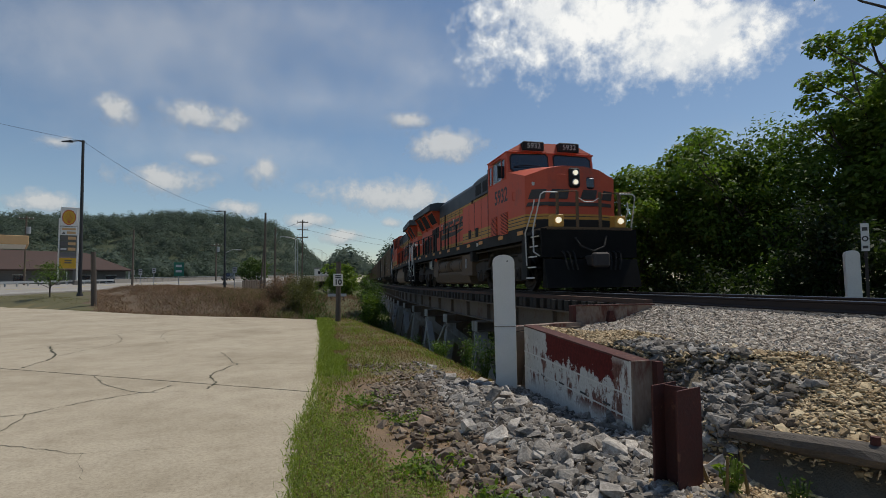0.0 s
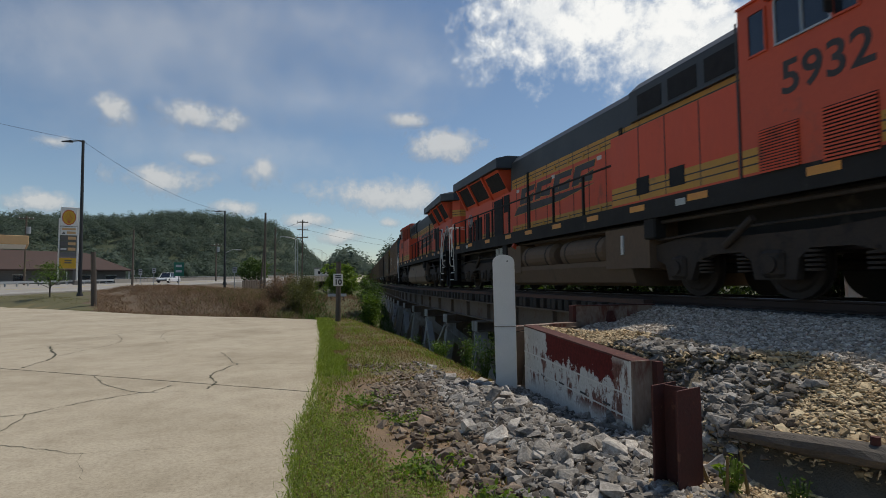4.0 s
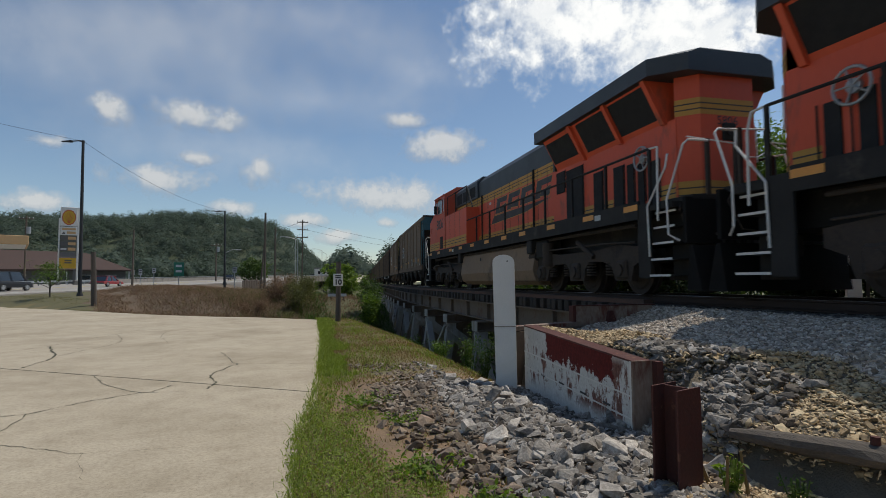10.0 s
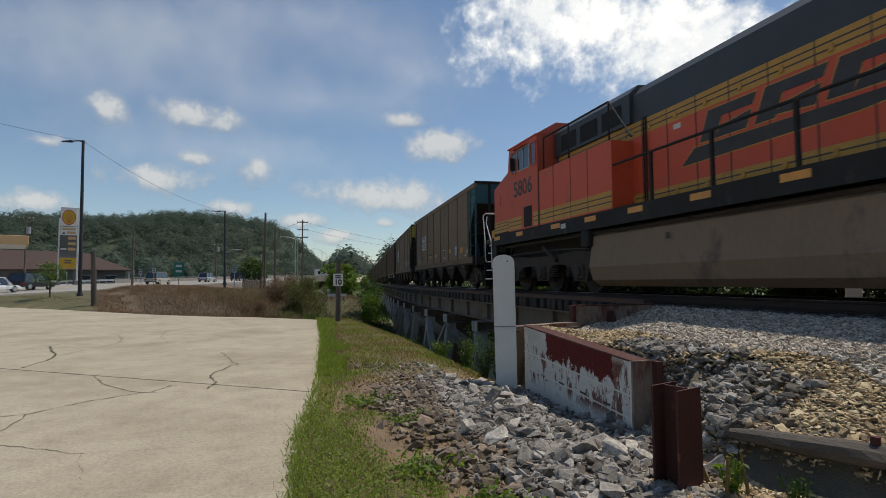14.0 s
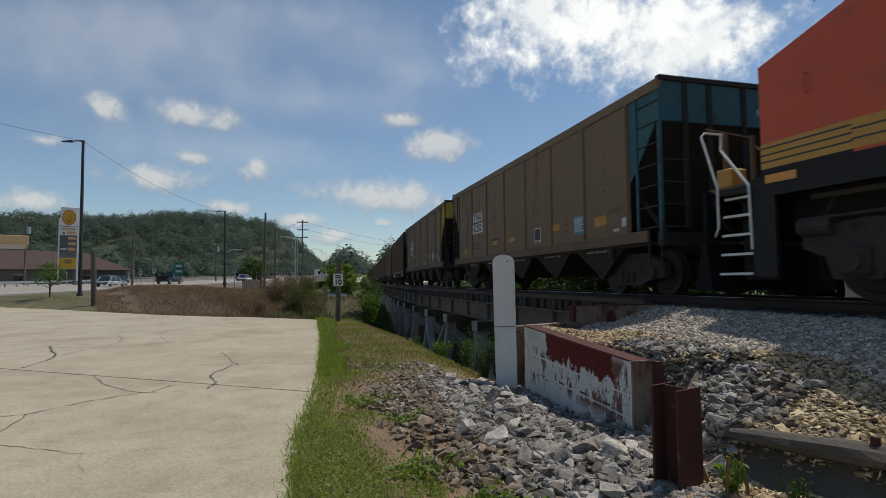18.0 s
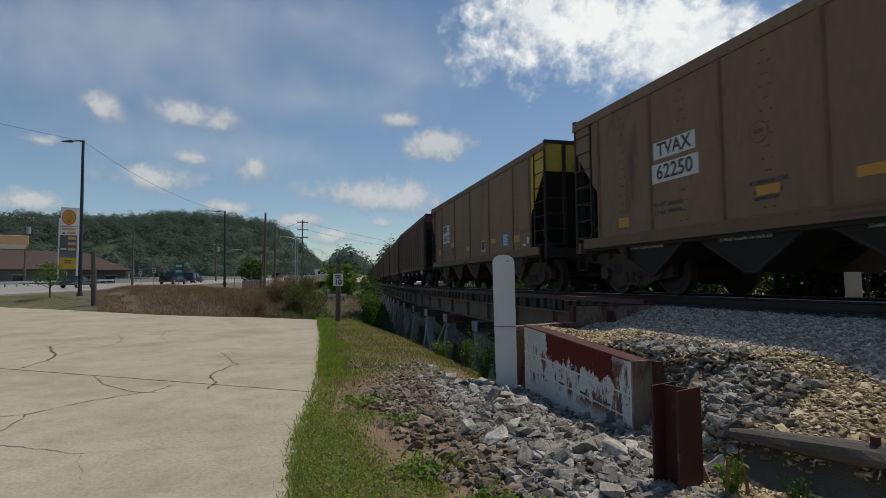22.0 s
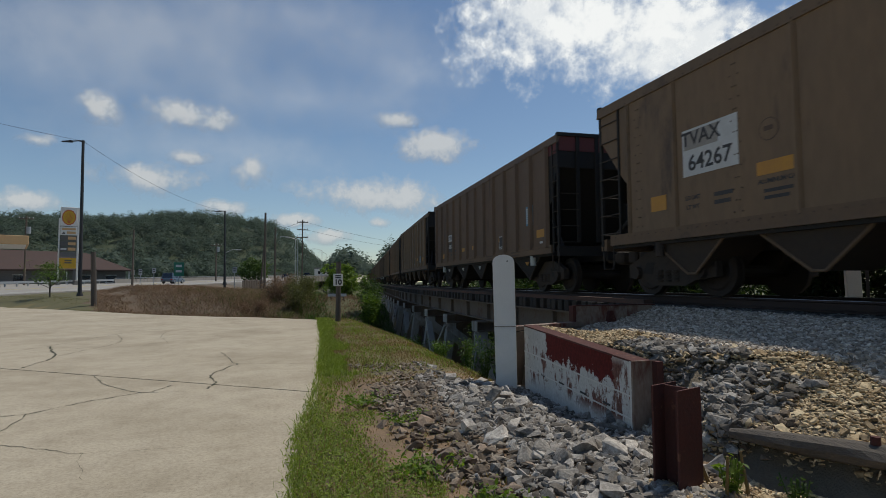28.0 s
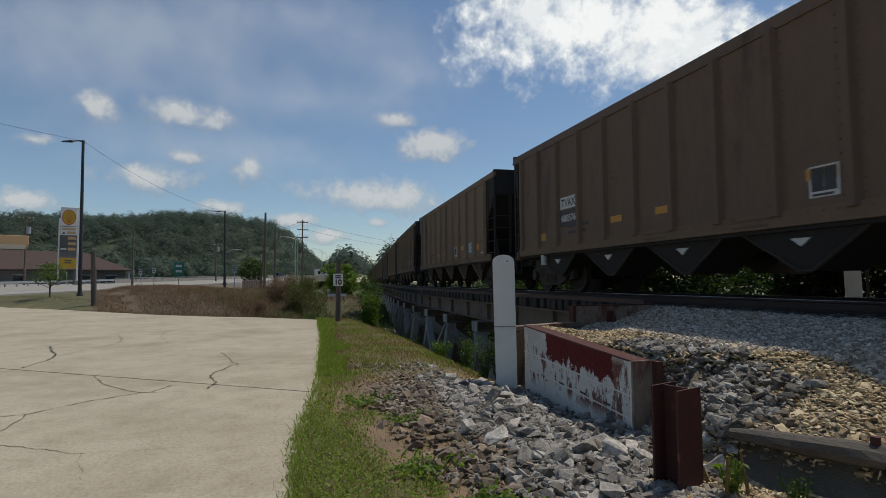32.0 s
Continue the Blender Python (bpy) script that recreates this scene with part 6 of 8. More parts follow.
# ---- stones ----
def hull_rock(seed, flat=0.7):
    """One angular stone, about a metre across."""
    r = random.Random(seed)
    bm = bmesh.new()
    for _ in range(15):
        v = [r.uniform(-1, 1), r.uniform(-1, 1), r.uniform(-1, 1)]
        v[r.randrange(3)] = r.choice((-1, 1)) * r.uniform(0.82, 1.0)
        q = max(1.0, math.sqrt(sum(c * c for c in v)) / 1.25)
        bm.verts.new((v[0] / q * 0.48, v[1] / q * 0.4 + v[0] * 0.08, v[2] / q * 0.45 * flat + v[0] * r.uniform(-0.05, 0.05)))
    res = bmesh.ops.convex_hull(bm, input=bm.verts)
    bmesh.ops.delete(bm, geom=list({g for g in res["geom_interior"] + res["geom_unused"] if isinstance(g, bmesh.types.BMVert)}), context='VERTS')
    me = bpy.data.meshes.new("rock")
    bm.to_mesh(me)
    bm.free()
    return me


def stone_mat(name, a, b, c, rough=0.9):
    """Stones that differ one from another."""
    m = bpy.data.materials.new(name)
    m.use_nodes = True
    nt = m.node_tree
    bs = nt.nodes["Principled BSDF"]
    g = nt.nodes.new("ShaderNodeNewGeometry")
    tc = nt.nodes.new("ShaderNodeTexCoord")
    col = ramp(nt, g.outputs["Random Per Island"], [(0.0, a), (0.5, b), (1.0, c)])
    n = noise_of(nt, tc.outputs["Object"], 28, 5, 0.65)
    col = mix(nt, ramp(nt, n, [(0.32, (0.5, 0.48, 0.46)), (0.6, (1, 1, 1))]), (0.0, 0.0, 0.0), col)
    nt.links.new(col, bs.inputs["Base Color"])
    bs.inputs["Roughness"].default_value = rough
    bp = nt.nodes.new("ShaderNodeBump")
    bp.inputs["Strength"].default_value, bp.inputs["Distance"].default_value = 0.5, 0.01
    nt.links.new(n, bp.inputs["Height"])
    nt.links.new(bp.outputs[0], bs.inputs["Normal"])
    return m


M["rubble_stones"] = stone_mat("rubble_stones", (0.1, 0.08, 0.06), (0.24, 0.208, 0.172), (0.48, 0.435, 0.38))
M["muddy_stones"] = stone_mat("muddy_stones", (0.12, 0.085, 0.055), (0.22, 0.165, 0.115), (0.36, 0.3, 0.23))
# ballast stones darkened to stand for the shadow along the rail
M["shaded_stones"] = stone_mat("shaded_stones", (0.06, 0.055, 0.05), (0.12, 0.11, 0.1), (0.22, 0.21, 0.2))
M["ballast_stones"] = stone_mat("ballast_stones", (0.23, 0.182, 0.135), (0.49, 0.405, 0.315), (0.74, 0.65, 0.535))
M["tan_gravel"] = stone_mat("tan_gravel", (0.33, 0.225, 0.115), (0.56, 0.41, 0.23), (0.76, 0.6, 0.37))
rocks = [hull_rock(100 + i, 0.62 + 0.03 * (i % 5)) for i in range(14)]


def scatter(name, label, mat, places, sizes, flat, seed):
    """Many stones in one mesh."""
    r = np.random.RandomState(seed)
    vs, fs, n = [], [], 0
    base = []
    for me in rocks:
        v = np.array([p.co[:] for p in me.vertices])
        base.append((v, [tuple(p.vertices) for p in me.polygons]))
    for (x, y, z), s in zip(places, sizes):
        v, f = base[r.randint(len(base))]
        e = Euler((r.normal(0, 0.35), r.normal(0, 0.35), r.uniform(0, 6.28))).to_matrix()
        q = (v * (s, s * r.uniform(0.6, 1.0), s * flat)) @ np.array(e).T + (x, y, z)
        vs.append(q)
        fs += [tuple(i + n for i in p) for p in f]
        n += len(q)
    me = bpy.data.meshes.new(name)
    me.from_pydata(np.concatenate(vs).tolist(), [], fs)
    me.materials.append(mat)
    return tagged(new(name, me), label, "stones", kind="stuff")


rs = np.random.RandomState(5)
grey, tan, shaded = [], [], []
while len(grey) + len(tan) + len(shaded) < 50000:
    x, y = rs.uniform(2.6, 8.0), rs.uniform(0.3, 10.3)
    far = math.hypot(x, y)
    if y > abut(x) - 0.1 or (y > 5.0 and x < 3.72) or rs.rand() > min(1.0, (5.0 / far) ** 1.2):
        continue
    u = x - track_x(y)
    if u > -0.9:
        continue
    z = height(x, y)
    if z < 0.12 or (x < 3.3 and y > 3.4):
        continue
    d = u + 0.5 * noise.noise((x * 0.8, y * 0.8, 3)) 
    (shaded if u + 0.25 * noise.noise((x * 2, y * 2, 8)) > -1.4 else grey if d > -3.75 else tan).append((x, y, z + rs.uniform(0.0, 0.02)))
scatter("ballast", "loose grey crushed-stone ballast along the track", M["ballast_stones"], grey, rs.uniform(0.045, 0.088, len(grey)), 0.85, 1)
# darker stones paint the rail's shadow onto the ballast
scatter("oily_ballast", "ballast between and beside the rails, coloured dark for shade", M["shaded_stones"], shaded, rs.uniform(0.05, 0.1, len(shaded)), 0.85, 4)
scatter("gravel", "tan flaky gravel on the shoulder", M["tan_gravel"], tan, np.where(rs.rand(len(tan)) < 0.04, rs.uniform(0.08, 0.14, len(tan)), rs.uniform(0.026, 0.062, len(tan))), 0.55, 2)

def roughened(me, seed):
    """A finer, chipped copy of a stone."""
    bm = bmesh.new()
    bm.from_mesh(me)
    bmesh.ops.triangulate(bm, faces=bm.faces)
    bmesh.ops.subdivide_edges(bm, edges=bm.edges, cuts=1, use_grid_fill=True)
    bm.normal_update()
    for v in bm.verts:
        p = v.co * 3.1 + Vector((seed, 0, 0))
        v.co += v.normal * (0.05 * noise.noise(p) + 0.025 * noise.noise(p * 2.7))
    out = bpy.data.meshes.new("rock")
    bm.to_mesh(out)
    bm.free()
    return out


boulders = [roughened(me, 7.3 * i) for i, me in enumerate(rocks)]
rip = thing("riprap", "pile of broken grey limestone rocks beside the wall", "rocks", kind="")
brown_boulders = [me.copy() for me in boulders]
for me in boulders:
    me.materials.append(M["stone"])
for me in brown_boulders:
    me.materials.append(M["stone_brown"])
cnt, spots = 0, []
rr = random.Random(21)
while cnt < 299:
    x, y = rr.uniform(0.95, 3.5), rr.uniform(2.6, 8.0)
    edge = 1.15 + 0.07 * (7 - y) * 0.4 + 0.35 * noise.noise((y * 0.7, 3, 1))
    if x < edge or (y < 3.3 and x > 2.75) or (y > 4.6 and x > 3.5) or (x < 1.9 and rr.random() > (x - 0.7) * 0.75):
        continue
    s = rr.choice((0.09, 0.11, 0.13, 0.16, 0.19, 0.25)) * rr.uniform(0.8, 1.15) * (0.75 + 0.2 * min(max(x - 1.3, 0), 1.3))
    if y > 6.8:
        s *= 0.85
    if any((x - a) ** 2 + (y - b) ** 2 < (0.34 * (s + c)) ** 2 for a, b, c in spots):
        continue
    if abs(x - 2.74) < 0.27 and abs(y - 3.28) < 0.27:
        continue
    spots.append((x, y, s))
    part("rock", rr.choice(brown_boulders if x + 0.4 * noise.noise((x, y, 2)) < 1.95 - 0.12 * (5 - y) + rr.gauss(0, 0.15) else boulders), None, rip, at=Matrix.Translation((x, y, height(x, y) + s * 0.16)) @ Euler((rr.gauss(0, 0.4), rr.gauss(0, 0.4), rr.uniform(0, 6.28))).to_matrix().to_4x4() @ Matrix.Diagonal((s * 1.25, s, s * 0.95, 1)))
    cnt += 1
small = []
while len(small) < 9000:
    x, y = rs.uniform(0.9, 3.9), rs.uniform(2.2, 10.5)
    if (y > 5.0 and x > 3.55) or (y > 7.7 and x > 2.9) or (y < 3.15 and x > 2.95 + 0.2 * rs.rand()):
        continue
    if rs.rand() > step(1.15, 2.1, x + 0.3 * noise.noise((x, y, 7))) * (1 if y < 8.5 else 0.35):
        continue
    small.append((x, y, height(x, y) + 0.01))
for _ in range(650):
    x, y = rs.uniform(2.95, 4.0), rs.uniform(3.25, 4.95)
    if x < 3.45 - 0.1 * (y - 4.4) or y < 4.4:
        small.append((x, y, height(x, y) + 0.03))
for _ in range(1000):
    x, y = rs.uniform(3.4, 4.35), rs.uniform(3.4, 5.4)
    if y < 4.35 or x > 3.75:
        small.append((x, y, height(x, y) + 0.04))
earthy = [p for p in small if p[1] < 3.35 and p[0] > 2.85]
small = [p for p in small if not (p[1] < 3.35 and p[0] > 2.85)]
pale = [p for p in small if p[0] + 0.4 * noise.noise((p[0], p[1], 2)) > 1.95 - 0.12 * (5 - p[1])]
dull = [p for p in small if p[0] + 0.4 * noise.noise((p[0], p[1], 2)) <= 1.95 - 0.12 * (5 - p[1])]
dull += earthy[::2]
scatter("rubble", "small broken stones and chips among rocks", M["rubble_stones"], pale, np.where(rs.rand(len(pale)) < 0.3, rs.uniform(0.08, 0.17, len(pale)), rs.uniform(0.03, 0.1, len(pale))), 0.7, 3)
scatter("muddy_rubble", "earth-stained broken stones at the edge of the rocks", M["muddy_stones"], dull, np.where(rs.rand(len(dull)) < 0.3, rs.uniform(0.08, 0.16, len(dull)), rs.uniform(0.02, 0.08, len(dull))), 0.7, 5)

# ---- plants ----
def leaf_mat(name, a, b, through, rough=0.6):
    """Leaves that differ one from another and let some light through."""
    m = bpy.data.materials.new(name)
    m.use_nodes = True
    nt = m.node_tree
    bs = nt.nodes["Principled BSDF"]
    g = nt.nodes.new("ShaderNodeNewGeometry")
    tc = nt.nodes.new("ShaderNodeTexCoord")
    n = noise_of(nt, tc.outputs["Object"], 0.6, 3)
    f = mix(nt, 0.4, g.outputs["Random Per Island"], n)
    col = ramp(nt, f, [(0.25, a), (0.75, b)])
    nt.links.new(col, bs.inputs["Base Color"])
    bs.inputs["Roughness"].default_value = rough
    bs.inputs["Specular IOR Level"].default_value = 0.3
    tr = nt.nodes.new("ShaderNodeBsdfTranslucent")
    nt.links.new(mix(nt, 1.0, col, through, 'MULTIPLY'), tr.inputs["Color"])
    ad = nt.nodes.new("ShaderNodeMixShader")
    ad.inputs[0].default_value = 0.4
    nt.links.new(bs.outputs[0], ad.inputs[1])
    nt.links.new(tr.outputs[0], ad.inputs[2])
    nt.links.new(ad.outputs[0], nt.nodes["Material Output"].inputs[0])
    return m


M["leaf"] = leaf_mat("leaf", (0.05, 0.09, 0.016), (0.13, 0.19, 0.04), (1.6, 1.8, 0.7))
M["leaf_dark"] = leaf_mat("leaf_dark", (0.03, 0.058, 0.014), (0.08, 0.12, 0.03), (1.3, 1.5, 0.6))
# thicket leaves with the shade under the trees put into their colour
M["leaf_shaded"] = leaf_mat("leaf_shaded", (0.016, 0.03, 0.009), (0.042, 0.064, 0.018), (1.1, 1.2, 0.6))
# distance haze is mixed into this leaf colour, paler and bluer than near leaves
M["leaf_hazy"] = leaf_mat("leaf_hazy", (0.075, 0.1, 0.08), (0.104, 0.132, 0.102), (1.2, 1.3, 1.0), 0.9)
M["leaf_bright"] = leaf_mat("leaf_bright", (0.08, 0.13, 0.02), (0.17, 0.23, 0.045), (1.5, 1.7, 0.6))
M["lawn"] = leaf_mat("lawn", (0.11, 0.11, 0.034), (0.2, 0.17, 0.066), (1.0, 1.0, 0.6))
M["grass"] = leaf_mat("grass", (0.12, 0.16, 0.026), (0.24, 0.28, 0.06), (1.4, 1.6, 0.5))
M["straw"] = leaf_mat("straw", (0.18, 0.12, 0.05), (0.32, 0.23, 0.1), (1.0, 0.95, 0.8))
M["weed_brown"] = leaf_mat("weed_brown", (0.14, 0.09, 0.056), (0.27, 0.18, 0.11), (1.0, 0.9, 0.8))
M["weed_green"] = leaf_mat("weed_green", (0.06, 0.07, 0.025), (0.14, 0.14, 0.05), (1.1, 1.1, 0.6))
M["bark"] = shade("bark", (0.1, 0.08, 0.06), (0.05, 0.042, 0.034), 0.95, big=3, small=20, bump=0.8, stretch=(3, 3, 0.6))


def leaf_mesh(name, centres, normals, sizes, rs, mat, slim=0.55):
    """One small pointed leaf at each place."""
    n = len(centres)
    nrm = normals / np.maximum(np.linalg.norm(normals, axis=1, keepdims=True), 1e-6)
    t = rs.normal(size=(n, 3))
    t -= nrm * np.sum(t * nrm, axis=1, keepdims=True)
    t /= np.maximum(np.linalg.norm(t, axis=1, keepdims=True), 1e-6)
    b = np.cross(nrm, t)
    s = sizes[:, None]
    droop = nrm * (s * 0.12)
    v = np.stack([centres - t * s * 0.5, centres + b * s * slim * 0.5 + droop, centres + t * s * 0.5, centres - b * s * slim * 0.5 + droop], axis=1).reshape(-1, 3)
    me = bpy.data.meshes.new(name)
    me.vertices.add(4 * n)
    me.vertices.foreach_set("co", v.ravel())
    me.loops.add(4 * n)
    me.loops.foreach_set("vertex_index", np.arange(4 * n, dtype=np.int32))
    me.polygons.add(n)
    me.polygons.foreach_set("loop_start", np.arange(0, 4 * n, 4, dtype=np.int32))
    me.update(calc_edges=True)
    me.validate()
    me.materials.append(mat)
    return me


def limb(b, p0, p1, r0, r1, rnd, depth, tips):
    """A bent limb that forks."""
    p0, p1 = Vector(p0), Vector(p1)
    mid = (p0 + p1) / 2 + Vector((rnd.uniform(-1, 1), rnd.uniform(-1, 1), rnd.uniform(-0.3, 0.3))) * (p1 - p0).length * 0.1
    b.cyl(p0, mid, r0, 7, (r0 + r1) / 2)
    b.cyl(mid, p1, (r0 + r1) / 2, 7, r1)
    tips.append(p1)
    if depth:
        for _ in range(3):
            d = (p1 - p0).normalized() * 0.7 + Vector((rnd.uniform(-1, 1), rnd.uniform(-1, 1), rnd.uniform(-0.2, 0.8)))
            limb(b, p1, p1 + d.normalized() * (p1 - p0).length * rnd.uniform(0.5, 0.75), r1, r1 * 0.5, rnd, depth - 1, tips)


def tree(name, label, x, y, z, tall, wide, seed, mat, leaves=12000, size=0.16, lean=(0, 0), low=0.12):
    """Trunk, limbs and a ragged crown of clumps of leaves."""
    rnd, rs = random.Random(seed), np.random.RandomState(seed)
    ob = thing(name, label, "tree", at=pose(x, y, z))
    b, tips = Build(), []
    top = Vector((lean[0], lean[1], tall * 0.5))
    b.cyl((0, 0, -0.4), top * 0.5, tall * 0.022, 9, tall * 0.017).cyl(top * 0.5, top, tall * 0.017, 9, tall * 0.012)
    for k in range(7):
        a = k * 2.4 + rnd.uniform(0, 1)
        st = top * rnd.uniform(0.35, 1.0)
        out = Vector((math.cos(a) * wide * rnd.uniform(0.3, 0.55), math.sin(a) * wide * rnd.uniform(0.3, 0.55), tall * rnd.uniform(0.1, 0.3)))
        limb(b, st, st + out, tall * 0.009, tall * 0.004, rnd, 1, tips)
    part("trunk", b, M["bark"], ob)
    n_c = 170
    cs, rad = [], []
    for i in range(n_c):
        for _ in range(50):
            p = rs.uniform(-1, 1, 3)
            if np.sum(p * p) < 1 and rs.rand() < 0.35 + 0.65 * np.sum(p * p):
                break
        h = low + (1 - low) * (p[2] * 0.5 + 0.5)
        wz = wide * 0.5 * (0.75 + 0.3 * math.sin(math.pi * min(h * 1.1, 1)))
        cs.append((p[0] * wz + lean[0] * h, p[1] * wz + lean[1] * h, h * tall))
        rad.append(wide * rs.uniform(0.08, 0.19))
    for p in tips:
        cs.append(tuple(p))
        rad.append(wide * 0.1)
    cs, rad = np.array(cs), np.array(rad)
    k = rs.randint(0, len(cs), leaves)
    d = rs.normal(size=(leaves, 3))
    d /= np.linalg.norm(d, axis=1, keepdims=True)
    r = rs.uniform(0.3, 1.05, (leaves, 1)) ** 0.6
    pos = cs[k] + d * r * rad[k][:, None] * np.array([1.15, 1.15, 0.7])
    nrm = d * 0.6 + np.array([0, 0, 0.7]) + rs.normal(size=(leaves, 3)) * 0.45
    part("crown", leaf_mesh("crown", pos, nrm, size * rs.uniform(0.6, 1.3, leaves), rs, mat), mat, ob)
    return ob


def clump(name, label, cat, x, y, z, tall, wide, seed, mat, leaves, size, kind=""):
    """A low bush or weed clump: stems and leaves."""
    rs = np.random.RandomState(seed)
    ob = thing(name, label, cat, at=pose(x, y, z), kind=kind)
    b = Build()
    stems = []
    for k in range(9):
        a, q = rs.uniform(0, 6.28), rs.uniform(0.1, 0.5) * wide
        e = (math.cos(a) * q, math.sin(a) * q, tall * rs.uniform(0.6, 1.0))
        stems.append(e)
        b.cyl((e[0] * 0.2, e[1] * 0.2, -0.1), e, 0.012 * max(tall, 0.5), 5, 0.005)
    tagged(part("stem", b, M["bark"] if tall > 1.2 else mat, ob), kind="stuff")
    st = np.array(stems)
    i = rs.randint(0, len(st), leaves)
    h = rs.uniform(0.12, 1.05, (leaves, 1))
    pos = st[i] * (0.2 + 0.8 * h) * np.array([1, 1, 0]) + np.array([0, 0, 1]) * st[i][:, 2:3] * h + rs.normal(size=(leaves, 3)) * np.array([wide, wide, tall * 0.6]) * 0.11
    pos[:, 2] = np.maximum(pos[:, 2], 0.02)
    part("leaves", leaf_mesh("leaves", pos, rs.normal(size=(leaves, 3)) * 0.6 + np.array([0, 0, 0.8]), size * rs.uniform(0.6, 1.3, leaves), rs, mat, 0.45), mat, ob)
    return ob


broad = "broad-leaved green tree standing in the thicket beyond the track"
tree("tree", broad, 15.2, 19.6, 0.2, 6.2, 4.4, 1, M["leaf_bright"], 20000, 0.2)
tree("tree", "taller leafy tree with a ragged light-green top", 17.0, 17.9, 0.2, 7.7, 4.4, 2, M["leaf_bright"], 22000, 0.2)
tree("tree", "dark feathery tree in the thicket beyond the track", 18.4, 15.9, 0.2, 7.2, 5.6, 3, M["leaf"], 22000, 0.17)
tree("tree", "tall bright-topped tree rising over the thicket", 21.1, 12.3, 0.2, 9.4, 5.2, 4, M["leaf_bright"], 40000, 0.22)
tree("tree", "tall bright-topped tree rising over the thicket", 20.9, 9.9, 0.2, 12.0, 5.6, 5, M["leaf_bright"], 48000, 0.22)
tree("tree", broad, 21.5, 20.5, 0.2, 6.0, 6.0, 6, M["leaf_dark"], 9000, 0.24)
tree("tree", broad, 23.5, 15.0, 0.2, 9.5, 7.5, 7, M["leaf_dark"], 9000, 0.26)
# unseen tree, added right of the view to shade the thicket
tree("tree", broad, 22.0, 5.0, 0.2, 12.5, 8.0, 8, M["leaf_dark"], 9000, 0.26)
for i, (x, y, t, w) in enumerate(((16.8, 25.0, 5.2, 5.0), (18.8, 30.5, 5.8, 5.5), (20.5, 37.0, 6.2, 6.0), (23.5, 46.0, 6.8, 7.0), (27.0, 58.0, 7.5, 8.0), (31.0, 74.0, 8.0, 9.0), (36.0, 95.0, 9.0, 10.0), (44.0, 125.0, 10.0, 12.0))):
    tree("tree", "leafy green tree on the slope below the trestle", x, y, height(x, y), t + max(-height(x, y), 0), w, 20 + i, M["leaf_dark"], 7000, 0.3)
r2 = random.Random(8)
for i in range(26):
    y = 6.0 + i * 1.0
    x = track_x(y) + 5.2 + r2.uniform(-0.4, 1.4)
    clump("undergrowth", "dense dark undergrowth along the railway", "bush", x, y, max(height(x, y), -0.6), r2.uniform(1.8, 3.2), r2.uniform(2.0, 3.0), 60 + i, M["leaf_shaded"] if i % 6 else M["leaf_dark"], 2600, 0.17)
for i in range(7):
    clump("undergrowth", "dense dark undergrowth along the railway", "bush", 14.0 + r2.uniform(0, 1.5), -2.0 + i * 1.3, 0.4, r2.uniform(1.5, 2.6), 2.4, 90 + i, M["leaf_shaded"], 1800, 0.17)
for i, y in enumerate((14, 16.5, 19, 22, 25, 29, 33, 38, 44, 51, 60, 70)):
    x = track_x(y) + r2.uniform(3.2, 4.6)
    clump("bush", "green bush growing up under the trestle", "bush", x, y, height(x, y), 3.2 + r2.uniform(0, 1.6) + max(-height(x, y) - 3, 0), 4.0, 120 + i, M["leaf_shaded"], 2600, 0.22)
# bushes on the near side of the trestle
for i, (x, y, t, w, m) in enumerate(((4.9, 24.5, 1.5, 1.5, "leaf"), (4.7, 27.0, 1.8, 1.8, "leaf_bright"), (5.3, 29.0, 2.0, 1.8, "leaf"), (5.4, 31.5, 2.3, 1.8, "leaf"), (6.0, 33.5, 2.4, 1.6, "leaf_dark"), (5.5, 22.0, 1.5, 1.1, "leaf"), (8.6, 52.0, 3.0, 2.6, "leaf_dark"), (6.2, 27.0, 2.0, 1.3, "leaf_dark"))):
    clump("bush", "leafy green bush beside the trestle's bents", "bush", x, y, height(x, y), t, w, 140 + i, M[m], 4200, 0.13)
for i, (x, y, t, w) in enumerate(((3.75, 9.4, 0.75, 0.4), (4.1, 9.0, 0.9, 0.4), (3.9, 10.8, 0.6, 0.5), (3.85, 12.4, 0.45, 0.5), (4.6, 9.9, 1.0, 0.5), (4.3, 11.6, 0.8, 0.5), (4.3, 14.0, 0.5, 0.6), (4.9, 11.0, 1.0, 0.6))):
    clump("weed", "leafy green weeds on the bank below the trestle", "weed", x, y, height(x, y), t, w, 160 + i, M["leaf"] if i % 2 else M["leaf_dark"], 300, 0.07)
clump("weed", "leafy green weed beside the cut-off pile", "weed", 3.0, 3.0, height(3.0, 3.0), 0.28, 0.2, 190, M["leaf_bright"], 80, 0.07)
clump("weed", "low green weed in the shade of the timber", "weed", 3.3, 2.75, height(3.3, 2.75), 0.16, 0.34, 191, M["leaf_dark"], 140, 0.04)
for k, (a, e) in enumerate((((2.93, 2.98), (2.9, 2.93)), ((3.1, 2.95), (3.06, 2.98)), ((3.02, 3.2), (2.93, 3.28)))):
    stalk = thing("dead_stalk", "bleached dead plant stalk beside the cut-off pile", "stalk")
    part("stem", Build().cyl((*a, height(*a) - 0.05), (*e, height(*a) + 0.3), 0.016, 6, 0.008), M["straw"], stalk)
clump("weed", "low creeping weeds between grass and stones", "weed", 1.45, 3.55, 0.02, 0.1, 0.8, 192, M["leaf_bright"], 260, 0.06)
